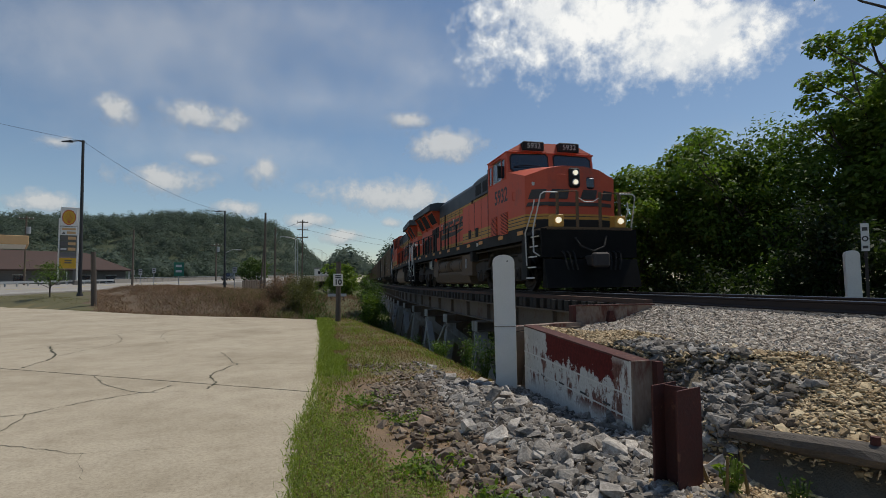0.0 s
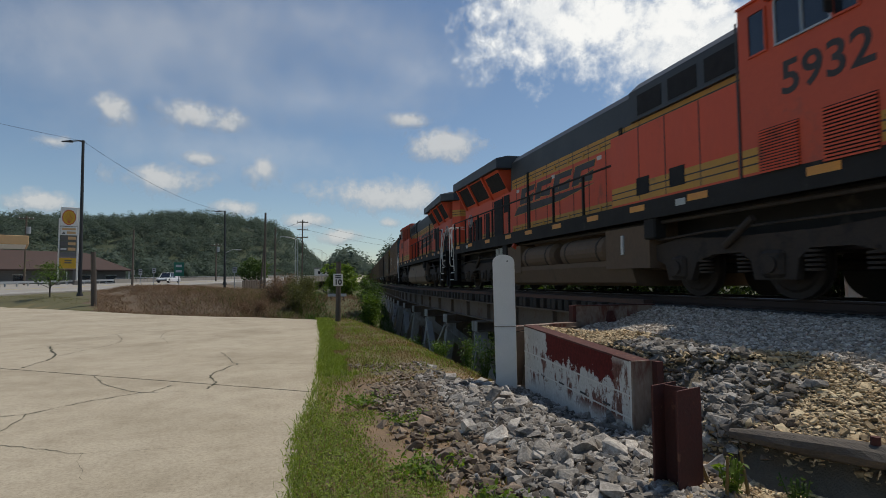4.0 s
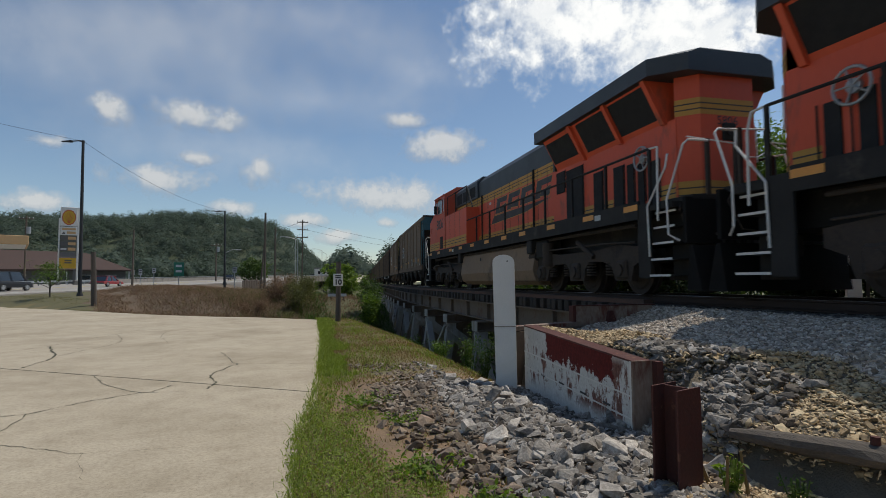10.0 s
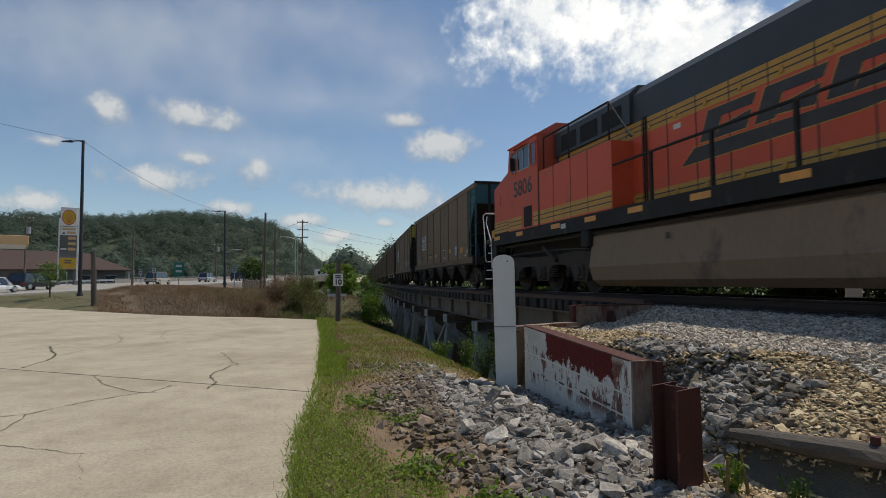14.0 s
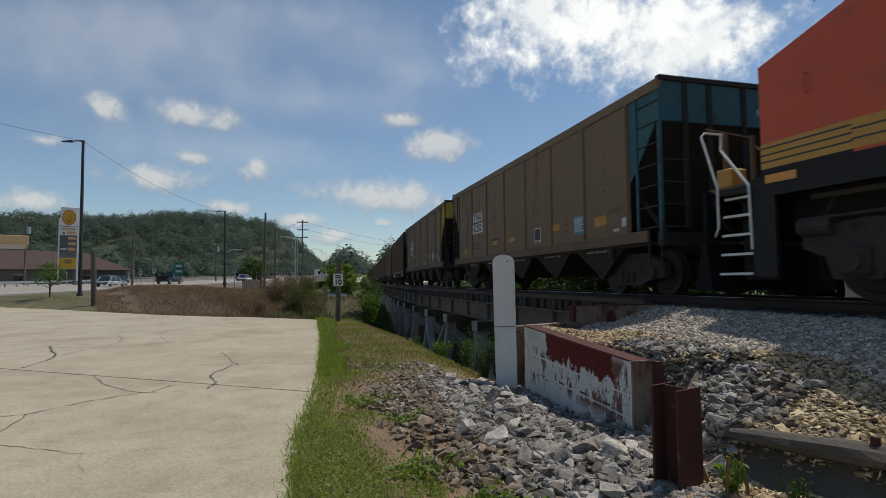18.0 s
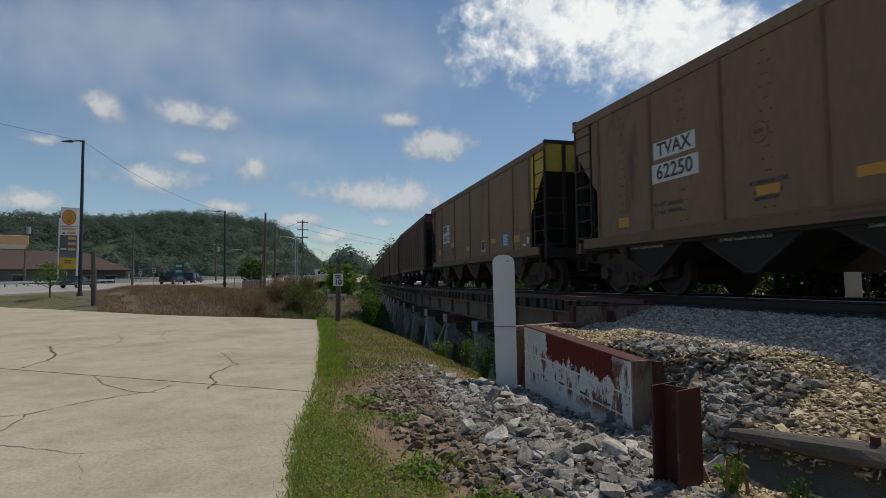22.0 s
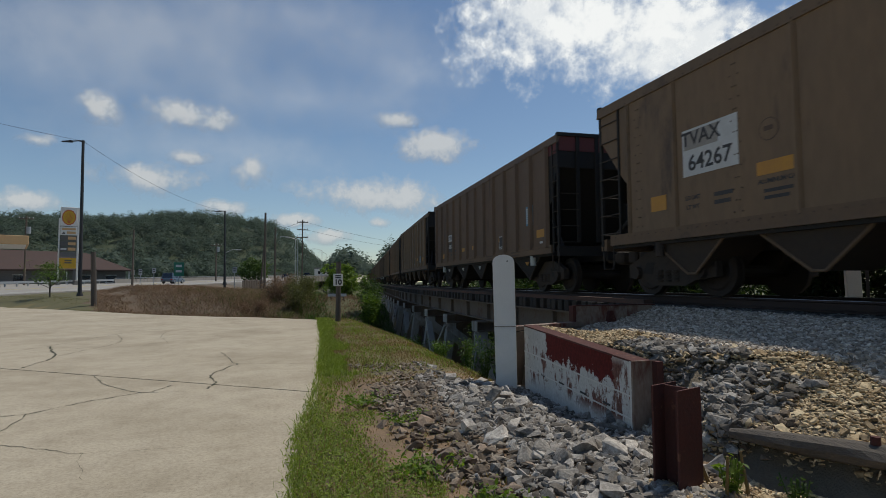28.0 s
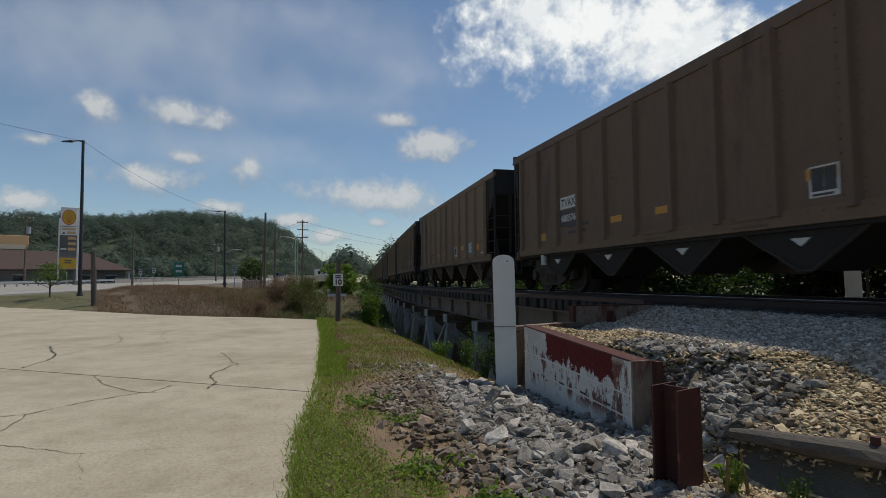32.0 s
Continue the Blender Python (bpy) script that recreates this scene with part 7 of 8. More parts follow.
clump("weed", "low creeping weeds between grass and stones", "weed", 1.25, 4.4, 0.02, 0.1, 0.7, 193, M["leaf_bright"], 200, 0.06)
clump("weed", "low creeping weeds between grass and stones", "weed", 1.2, 7.2, 0.02, 0.1, 0.9, 194, M["leaf_bright"], 240, 0.06)
clump("weed", "low creeping weeds between grass and stones", "weed", 1.5, 6.1, 0.02, 0.08, 0.7, 195, M["leaf_bright"], 160, 0.05)


def blades(name, label, places, tall, wide, mat, seed, loose=0.35):
    """Bent blades, two faces each, in one mesh."""
    rs = np.random.RandomState(seed)
    p = np.array(places)
    n = len(p)
    a = rs.uniform(0, 6.28, n)
    side = np.stack([np.cos(a), np.sin(a), np.zeros(n)], 1)
    lean = np.stack([rs.normal(0, loose, n), rs.normal(0, loose, n), np.ones(n)], 1)
    h = (tall * rs.uniform(0.45, 1.25, n))[:, None]
    w = (wide * rs.uniform(0.6, 1.2, n))[:, None]
    mid = p + lean * h * 0.55
    tip = p + lean * h * np.array([1.5, 1.5, 0.95])
    v = np.stack([p - side * w, p + side * w, mid + side * w * 0.7, mid - side * w * 0.7, tip], 1).reshape(-1, 3)
    f = []
    for i in range(n):
        k = 5 * i
        f += [(k, k + 1, k + 2, k + 3), (k + 3, k + 2, k + 4)]
    me = bpy.data.meshes.new(name)
    me.from_pydata(v.tolist(), [], f)
    me.materials.append(mat)
    return tagged(new(name, me), label, "grass", kind="stuff")


rs = np.random.RandomState(31)
lush, dry = [], []
while len(lush) + len(dry) < 64000:
    y = 2.6 + 22.5 * rs.rand() ** 1.9
    sx = slab_x(y)
    x = sx - 0.06 + rs.rand() * (4.3 - sx)
    rel = x - sx
    patch = noise.noise((x * 1.3, y * 0.6, 4)) + 0.5 * noise.noise((x * 4, y * 2, 9))
    if y > 8.4 and x < edge_x(y) + 1.4:
        if rel < 0.5 + 0.5 * patch:
            lush.append((x, y, height(x, y) - 0.01))
        elif rs.rand() < 0.55:
            (dry if rs.rand() < 0.72 - 0.5 * patch else lush).append((x, y, height(x, y) - 0.01))
    elif y <= 8.4 and rel < 0.72 + 0.5 * patch + 0.4 * step(6.5, 3.5, y):
        bare = 6.8 < y < 8.6 and rel > 0.3
        if rs.rand() < (0.25 if bare else 1):
            (lush if rs.rand() < 0.93 else dry).append((x, y, height(x, y) - 0.01))
    elif y <= 8.4 and rel < 1.6 and rs.rand() < 0.12:
        (dry if rs.rand() < 0.7 else lush).append((x, y, height(x, y) - 0.01))
lush = np.array(lush)
near = lush[lush[:, 1] < 9.5]
far = lush[lush[:, 1] >= 9.5]
blades("grass", "lush green grass along the edge of the concrete", near, 0.045, 0.005, M["grass"], 1)
ck = near[rs.randint(0, len(near), 16000)]
ck = ck[ck[:, 1] < 7.5] + rs.normal(size=(int(np.sum(ck[:, 1] < 7.5)), 3)) * np.array([0.03, 0.03, 0.004]) + np.array([0, 0, 0.022])
tagged(new("clover", leaf_mesh("clover", ck, rs.normal(size=ck.shape) * 0.35 + np.array([0, 0, 1.0]), rs.uniform(0.016, 0.036, len(ck)), rs, M["grass"], 0.8)), "low broad-leaved clover in the grass", "clover", kind="stuff")
blades("far_grass", "short green grass on the ridge", far, 0.075, 0.008, M["grass"], 2)
blades("dry_grass", "sun-dried brown grass on the ridge", dry, 0.06, 0.006, M["straw"], 3)
fringe = []
for _ in range(1500):
    y = 2.6 + 20 * rs.rand() ** 1.6
    fringe.append((slab_x(y) + rs.normal(-0.02, 0.05), y, 0.0))
blades("grass_fringe", "grass creeping over the slab's ragged edge", fringe, 0.1, 0.0045, M["grass"], 4)
# dead weeds on the highway's bank
stalks, tufts = [], []
while len(stalks) < 80000:
    x, y = rs.uniform(-18, 6), rs.uniform(26, 80)
    q, w = road_frame(x, y)
    over = (y - slab_far(x)) / 1.24
    if over < 0.6 or w < 8 or q > 50 or height(x, y) < -2.2:
        continue
    if x < -0.27 * y:
        continue
    stalks.append((x, y, height(x, y) - 0.05))
blades("dead_weeds", "dead brown weeds covering the highway bank", stalks, 0.27, 0.014, M["weed_brown"], 5, 0.75)
while len(tufts) < 14000:
    x, y = rs.uniform(-34, -4), rs.uniform(28, 70)
    q, w = road_frame(x, y)
    if (y - slab_far(x)) < 0.4 or w < 7:
        continue
    tufts.append((x, y, height(x, y) - 0.03))
blades("bank_grass", "dry mown grass on the bank beside the lot", tufts, 0.05, 0.02, M["lawn"], 6)
tall_stalks, dark_stalks, hollow = [], [], []
while len(tall_stalks) + len(dark_stalks) < 16000:
    x, y = rs.uniform(-9, 2.6), rs.uniform(26.5, 48)
    if (y - slab_far(x)) / 1.24 < 0.5 or x < -0.2 * y or height(x, y) < -2.5:
        continue
    p = noise.noise((x * 0.5, y * 0.25, 1)) + 0.5 * noise.noise((x * 1.5, y * 0.8, 6))
    if p + 0.12 * (x + 3) < rs.uniform(-0.5, 0.5):
        continue
    (dark_stalks if rs.rand() < 0.35 + 0.25 * (x > 0) else tall_stalks).append((x, y, height(x, y) - 0.05))
blades("tall_weeds", "tall dead brown weeds standing on the bank", tall_stalks, 0.4, 0.012, M["weed_brown"], 7, 0.6)
blades("tall_green_weeds", "tall dull green weeds among the dead ones", dark_stalks, 0.42, 0.014, M["weed_green"], 8, 0.6)
while len(hollow) < 9000:
    x, y = rs.uniform(1.5, 8.5), rs.uniform(25, 60)
    if x > track_x(y) - 3.2 or (y > 33 and 3.3 + (y - 33.5) * 0.023 < x < 6.1 + (y - 33.5) * 0.132):
        continue
    hollow.append((x, y, height(x, y) - 0.03))
blades("hollow_grass", "rough green grass in the hollow beside the trestle", hollow, 0.35, 0.02, M["leaf_dark"], 9)
for i, (x, y, t) in enumerate(((-1.0, 33.0, 1.2), (0.3, 36.0, 1.5), (1.4, 33.5, 1.6), (1.9, 36.0, 1.5), (0.8, 41.0, 1.6), (2.2, 40.0, 1.4), (0.9, 31.5, 1.0))):
    clump("brush", "half-dead brush at the edge of the bank", "bush", x, y, height(x, y), t, t * 1.3, 200 + i, M["weed_brown"] if i < 2 or i == 4 else M["weed_green"], 2600, 0.1)
sap = tree("sapling", "small young tree in the grass beside the highway", -16.4, 49.3, height(-16.4, 49.3) - 0.05, 2.81, 2.2, 300, M["leaf"], 1300, 0.13, low=0.38)

# ---- highway, its bridge and what stands along it ----
M["asphalt"] = shade("pale_highway", (0.33, 0.3, 0.26), (0.25, 0.23, 0.2), 0.9, big=0.2, small=4, bump=0.1, dirt=(0.17, 0.155, 0.135), dirt_amount=0.35, dirt_scale=0.15)
M["lane_white"] = shade("lane_paint", (0.6, 0.6, 0.57), (0.45, 0.45, 0.42), 0.8)
M["lane_yellow"] = shade("lane_paint_yellow", (0.55, 0.4, 0.06), (0.4, 0.3, 0.06), 0.8)
M["pole_wood"] = shade("pole_wood", (0.16, 0.125, 0.095), (0.1, 0.08, 0.062), 0.95, big=2, small=14, stretch=(4, 4, 0.5), bump=0.4)
M["pole_black"] = shade("black_pole", (0.02, 0.02, 0.022), (0.03, 0.03, 0.03), 0.6)
M["bridge"] = shade("bridge_concrete", (0.32, 0.29, 0.25), (0.2, 0.18, 0.16), 0.9, big=0.4, small=4, dirt=(0.1, 0.09, 0.08), dirt_amount=0.4, stretch=(1, 1, 0.4))
M["roof_brown"] = shade("brown_shingles", (0.085, 0.05, 0.04), (0.06, 0.038, 0.032), 0.9, big=1, small=10, bump=0.3)
M["siding"] = shade("grey_siding", (0.17, 0.165, 0.16), (0.12, 0.115, 0.11), 0.9, big=1, small=8, stretch=(1, 1, 4))
M["cream"] = shade("cream_fascia", (0.62, 0.38, 0.17), (0.5, 0.31, 0.15), 0.6)
M["sign_yellow"] = shade("yellow_sign_face", (0.6, 0.36, 0.02), (0.5, 0.3, 0.02), 0.5)
M["sign_red"] = shade("red_sign_face", (0.5, 0.1, 0.03), (0.4, 0.08, 0.03), 0.5)
M["sign_green"] = shade("green_sign_face", (0.015, 0.17, 0.1), (0.012, 0.13, 0.08), 0.5)
M["sign_grey"] = shade("grey_sign_face", (0.12, 0.11, 0.1), (0.09, 0.085, 0.08), 0.6)


def road_pt(q, w, z):
    return (ROAD_P[0] + ROAD_D[0] * q + ROAD_D[1] * w, ROAD_P[1] + ROAD_D[1] * q - ROAD_D[0] * w, z)


def ribbon(q0, q1, w0, w1, dz, thick, stepsize=12.0):
    b = Build()
    n = max(1, int((q1 - q0) / stepsize))
    for i in range(n + 1):
        q = q0 + (q1 - q0) * i / n
        z = road_z(q) + dz
        b.v += [road_pt(q, w0, z), road_pt(q, w1, z), road_pt(q, w1, z - thick), road_pt(q, w0, z - thick)]
    for i in range(n):
        for j in range(4):
            b.f.append((i * 4 + j, i * 4 + (j + 1) % 4, i * 4 + 4 + (j + 1) % 4, i * 4 + 4 + j))
    b.f += [(0, 1, 2, 3), (4 * n, 4 * n + 1, 4 * n + 2, 4 * n + 3)]
    return b


road = thing("road", "pale worn highway running onto a bridge", "road", kind="structure")
part("carriageway", ribbon(-480, 480, -14, 7.0, 0.0, 0.5), M["asphalt"], road)
part("apron", ribbon(-90, 45, -45, -14, -0.02, 0.4), M["asphalt"], road)
part("edge_line", ribbon(-200, 300, 4.4, 4.55, 0.006, 0.004), M["lane_white"], road)
part("centre_line", ribbon(-200, 300, -4.3, -4.15, 0.006, 0.004), M["lane_yellow"], road)
part("centre_line", ribbon(-200, 300, -4.0, -3.85, 0.006, 0.004), M["lane_yellow"], road)
bridge = thing("highway_bridge", "concrete highway bridge on rows of columns", "bridge")
part("deck_edge", ribbon(44, 300, 6.6, 7.4, -0.3, 1.0), M["bridge"], bridge)
part("deck_edge", ribbon(44, 300, -14.4, -13.6, -0.3, 1.0), M["bridge"], bridge)
for w in (7.0, -14.0):
    BR = 88 if w > 0 else 46
    part("parapet", ribbon(BR, 300, w - 0.12, w + 0.12, 0.75, 0.85), M["bridge"], bridge)
    part("rail", ribbon(BR, 300, w - 0.06, w + 0.06, 0.98, 0.1), M["galvanised"], bridge)
for k in range(16):
    q = 48 + k * 9.0
    z = road_z(q) - 1.0
    for w in (5.5, -3.5, -12.5):
        p = road_pt(q, w, 0)
        part("column", Build().cyl((p[0], p[1], -6), (p[0], p[1], z), 0.4, 10), M["bridge"], bridge)
    a, e = road_pt(q, 6.4, 0), road_pt(q, -13.4, 0)
    part("pier_cap", Build().loft([(a[0], a[1] - 0.5, z - 0.6), (e[0], e[1] - 0.5, z - 0.6), (e[0], e[1] + 0.5, z - 0.6), (a[0], a[1] + 0.5, z - 0.6)], [(a[0], a[1] - 0.5, z), (e[0], e[1] - 0.5, z), (e[0], e[1] + 0.5, z), (a[0], a[1] + 0.5, z)]), M["bridge"], bridge)
grail = thing("guard_rail", "galvanised guard rail along the far side of the highway", "guard rail")
part("beam", ribbon(12, 46, -14.1, -14.0, 0.75, 0.32), M["galvanised"], grail)
for k in range(16):
    p = road_pt(13 + k * 2.2, -14.2, 0)
    part("rail_post", Build().box(p[0] - 0.08, p[0] + 0.08, p[1] - 0.08, p[1] + 0.08, road_z(20) - 0.3, road_z(13 + k * 2.2) + 0.75), M["galvanised"], grail)
barr = thing("guard_rail", "white pipe railing in front of the brown building", "guard rail")
for z in (0.45, 0.95):
    part("beam", ribbon(-6, 9, -33.1, -33.0, z, 0.1), M["white_paint"], barr)
for k in range(6):
    p = road_pt(-6 + k * 3.0, -33.05, 0)
    part("rail_post", Build().cyl((p[0], p[1], road_z(-6 + k * 3.0) - 0.3), (p[0], p[1], road_z(-6 + k * 3.0) + 0.95), 0.05, 8), M["white_paint"], barr)
low = thing("low_road", "narrow pale lane in the hollow under the bridge", "lane", kind="structure")
part("surface", Build().loft([(3.0, 27.5, -4), (5.0, 27.5, -4), (6.0, 35.5, -4), (3.4, 35.5, -4)], [(3.0, 27.5, -2.0), (5.0, 27.5, -2.0), (6.0, 35.5, -0.86), (3.4, 35.5, -0.86)]).loft([(3.4, 35.5, -4), (6.0, 35.5, -4), (9.5, 60, -5), (4.0, 60, -5)], [(3.4, 35.5, -0.86), (6.0, 35.5, -0.86), (9.5, 60, -1.9), (4.0, 60, -1.9)]), M["concrete"], low)


def street_lamp(x, y, z0, z1, arm, label, black=True):
    ob = thing("street_lamp", label, "street lamp", at=pose(x, y, z0))
    h = z1 - z0
    mt = M["pole_black"] if black else M["galvanised"]
    part("pole", Build().cyl((0, 0, -0.6), (-0.12 if black else 0, 0, h), 0.15 if black else 0.1, 10, 0.1 if black else 0.06), mt, ob)
    ax, ay = arm
    n = math.hypot(ax, ay)
    ux, uy = ax / n, ay / n
    part("arm", Build().tube([(0, 0, h - 0.12), (ax * 0.5, ay * 0.5, h - 0.02 if black else h + 0.4), (ax, ay, h - 0.05 if black else h + 0.5)], 0.05), mt, ob)
    hz = h - 0.06 if black else h + 0.48
    part("lamp_head", Build().loft([(ax - uy * 0.14, ay + ux * 0.14, hz - 0.08), (ax + uy * 0.14, ay - ux * 0.14, hz - 0.08), (ax + ux * 0.8 + uy * 0.1, ay + uy * 0.8 - ux * 0.1, hz - 0.05), (ax + ux * 0.8 - uy * 0.1, ay + uy * 0.8 + ux * 0.1, hz - 0.05)],
                                   [(ax - uy * 0.12, ay + ux * 0.12, hz + 0.08), (ax + uy * 0.12, ay - ux * 0.12, hz + 0.08), (ax + ux * 0.75 + uy * 0.06, ay + uy * 0.75 - ux * 0.06, hz + 0.03), (ax + ux * 0.75 - uy * 0.06, ay + uy * 0.75 + ux * 0.06, hz + 0.03)]), mt, ob)
    if black:
        part("base", Build().cyl((0, 0, -0.1), (0, 0, 0.25), 0.28, 12, 0.2), mt, ob)
    return ob


tall = "tall black street lamp with a short arm beside the highway"
street_lamp(-14.57, 49.95, 0.62, 13.22, (-0.98, 0.29), tall)
street_lamp(-5.75, 74.8, 1.5, 10.95, (-0.7, 0.2), tall)
for x, y, z0, z1, ax in ((-7.6, 99.7, 2.9, 6.9, 1.8), (4.75, 119.9, 1.2, 11.0, -2.4), (5.6, 127.9, 1.2, 11.4, -2.0), (14.65, 169.4, 4.0, 11.4, -2.2), (17.3, 184.2, 4.6, 11.3, -2.0), (26.3, 228.5, 6.0, 13.3, -2.2)):
    street_lamp(x, y, z0 - 1.0, z1, (ax, 0.3), "grey cobra-head street lamp on the highway bridge", False)


def utility_pole(x, y, z0, z1, arms, r, label, lean=0.0, can=False):
    ob = thing("utility_pole", label, "utility pole", at=pose(x, y, z0))
    h = z1 - z0
    part("pole", Build().cyl((0, 0, -1.0), (lean, 0, h), r, 10, r * 0.72), M["pole_wood"], ob)
    for k in range(arms):
        z = h - 0.5 - k * 1.5
        part("crossarm", Build().box(lean - 1.05, lean + 1.05, -0.2, -0.08, z - 0.08, z + 0.08), M["pole_wood"], ob)
        for xx in (-0.95, -0.4, 0.4, 0.95):
            part("insulator", Build().cyl((lean + xx, -0.14, z + 0.08), (lean + xx, -0.14, z + 0.3), 0.06, 8, 0.04), M["white_mark"], ob)
    if can:
        part("transformer", Build().cyl((0.35, 0, h * 0.74), (0.35, 0, h * 0.74 + 1.1), 0.3, 12), M["galvanised"], ob)
    return ob


utility_pole(5.7, 109.9, -0.4, 14.0, 3, 0.17, "weathered utility pole with three crossarms")
utility_pole(-1.0, 85.0, 0.2, 12.1, 0, 0.2, "bare weathered wooden pole beside the bridge")
utility_pole(-1.7, 86.0, 0.2, 9.0, 0, 0.14, "leaning wooden brace pole beside the bridge", 0.7)
utility_pole(0.45, 85.0, 0.2, 9.9, 0, 0.18, "shorter bare wooden pole beside the bridge")
utility_pole(-20.2, 92.8, 1.2, 9.8, 0, 0.17, "brown wooden pole across the highway")
utility_pole(-37.9, 103.2, 1.6, 12.7, 1, 0.16, "grey utility pole behind the filling station", 0, True)
utility_pole(-11.8, 129.5, 3.0, 10.5, 1, 0.18, "utility pole with a transformer below the hill", 0, True)


def wire(pts, sag, name="overhead_wire", r=0.02):
    ob = thing(name, "thin dark overhead wire strung between poles", "wire")
    b = Build()
    for a, e in zip(pts, pts[1:]):
        a, e = Vector(a), Vector(e)
        line = []
        for i in range(15):
            k = i / 14
            p = a.lerp(e, k)
            p.z -= sag * 4 * k * (1 - k)
            line.append(p)
        b.tube(line, r, 5)
    part("strand", b, M["pole_black"], ob)


wire([(-30.0, 30.0, 13.4), (-14.68, 49.85, 13.15)], 0.4, r=0.012)
wire([(-14.68, 49.85, 13.15), (-5.9, 74.8, 10.9)], 0.9, r=0.012)
wire([(5.7, 109.8, 12.2), (34.0, 128.0, 9.5)], 0.5)
wire([(5.7, 109.8, 13.7), (34.0, 128.0, 10.5)], 0.5)
wire([(-80.0, 95.0, 16.0), (-37.9, 103.1, 12.4)], 0.8)
wire([(-11.8, 129.4, 10.3), (5.7, 109.9, 13.7)], 0.6)

# filling station sign
gs = thing("price_sign", "tall white filling station sign with a fan-shaped yellow emblem", "sign", at=pose(-30.95, 100.2, 1.5, 0, 0, 17) @ Matrix.Diagonal((0.7, 1, 1, 1)))
part("leg", Build().cbox(-2.05, -1.75, -0.2, 0.2, 0, 10.6, 0.04), M["white_paint"], gs)
part("leg", Build().cbox(1.45, 1.85, -0.2, 0.2, 0, 12.4, 0.04), M["white_paint"], gs)
for x in (-1.9, 1.65):
    part("footing", Build().cbox(x - 0.5, x + 0.5, -0.5, 0.5, -0.4, 0.7, 0.05), M["bridge"], gs)
part("emblem_panel", Build().cbox(-1.75, 1.45, -0.35, 0.2, 9.35, 12.4, 0.06), M["white_paint"], gs)
fan = [(-0.15 + 1.32 * math.cos(a) * (1 + 0.03 * math.cos(14 * a)), 10.75 + 1.22 * math.sin(a) * (1 + 0.03 * math.cos(14 * a))) for a in [2 * math.pi * i / 56 for i in range(56)]]
part("emblem_rim", Build().prism(fan, "y", -0.37, -0.35), M["sign_red"], gs)
part("emblem_face", Build().prism([(-0.15 + (x + 0.15) * 0.86, 10.75 + (z - 10.75) * 0.86) for x, z in fan], "y", -0.385, -0.37), M["sign_yellow"], gs)
for k in range(7):
    a = math.radians(35 + k * 18.3)
    part("emblem_line", beam(Build(), (-0.15 + 0.15 * math.cos(a), -0.39, 9.85), (-0.15 + 1.05 * math.cos(a), -0.39, 10.0 + 1.55 * math.sin(a)), 0.06, 0.02), M["sign_red"], gs)
part("name_panel", Build().cbox(-1.7, 1.4, -0.3, 0.15, 7.9, 9.25, 0.04), M["white_paint"], gs)
part("print_bar", Build().box(-1.4, 1.2, -0.32, -0.3, 8.7, 9.05), M["cream"], gs)
part("print_bar", Build().box(-0.5, 1.2, -0.32, -0.3, 8.1, 8.5), M["cream"], gs)
part("print_mark", Build().prism([(-1.45, 8.05), (-0.7, 8.05), (-1.05, 8.5)], "y", -0.32, -0.3), M["sign_grey"], gs)
for z in (7.05, 6.15, 5.3):
    pn = part("price_panel", Build().cbox(-1.7, 1.4, -0.3, 0.15, z, z + 0.78, 0.03), M["sign_grey"], gs)
    part("price_bar", Build().box(-0.2, 1.25, -0.32, -0.3, z + 0.16, z + 0.62), M["cream"], pn)
    part("grade_bar", Build().box(-1.55, -0.45, -0.32, -0.3, z + 0.26, z + 0.5), M["white_mark"] if z < 6 else M["sign_grey"], pn)
part("lower_panel", Build().cbox(-1.7, 1.4, -0.3, 0.15, 4.35, 5.2, 0.03), M["siding"], gs)
yl = part("banner", Build().cbox(-1.7, 1.4, -0.3, 0.15, 2.6, 4.25, 0.03), M["sign_yellow"], gs)
for z in (3.75, 3.4):
    part("print_bar", Build().box(-0.75, 0.6, -0.32, -0.3, z, z + 0.2), M["sign_grey"], yl)
part("stub", Build().box(0.9, 1.3, -0.1, 0.1, 0, 2.6), M["siding"], gs)

cn = thing("canopy", "cream and orange filling station canopy on posts", "canopy", at=pose(-41.5, 91.8, 1.9, 0, 0, 21))
part("fascia", Build().cbox(-8, 7.6, -5, 6, 5.3, 6.55, 0.05), M["cream"], cn)
part("soffit", Build().box(-7.6, 7.3, -4.7, 5.7, 5.18, 5.3), M["white_paint"], cn)
for x in (-6, 1):
    part("column", Build().cbox(x - 0.25, x + 0.25, -0.25, 0.25, -0.5, 5.2, 0.03), M["white_paint"], cn)

bd = thing("building", "long low building with a brown hipped roof", "building", at=pose(-44.0, 122.5, 0.9, 0, 0, 24))
part("wall", Build().box(-16, 15, -5, 5, -0.3, 3.6), M["siding"], bd)
part("roof", Build().loft([(-17.5, -6.2, 3.4), (16.2, -6.2, 3.4), (16.2, 6.2, 3.4), (-17.5, 6.2, 3.4)], [(-12, -0.2, 7.4), (8.8, -0.2, 7.0), (8.8, 0.2, 7.0), (-12, 0.2, 7.4)]), M["roof_brown"], bd)
part("fascia", Build().box(-17.4, 16.1, -6.25, -6.15, 3.2, 3.5), M["roof_brown"], bd)
for x in (-12, -7, -2, 3, 8, 12.5):
    w = part("window", Build().box(x - 0.9, x + 0.9, -5.04, -5.0, 1.0, 2.4), M["cab_glass"], bd)
    part("window_frame", Build().box(x - 1.0, x + 1.0, -5.05, -5.01, 0.9, 1.0).box(x - 1.0, x + 1.0, -5.05, -5.01, 2.4, 2.5), M["white_paint"], w)
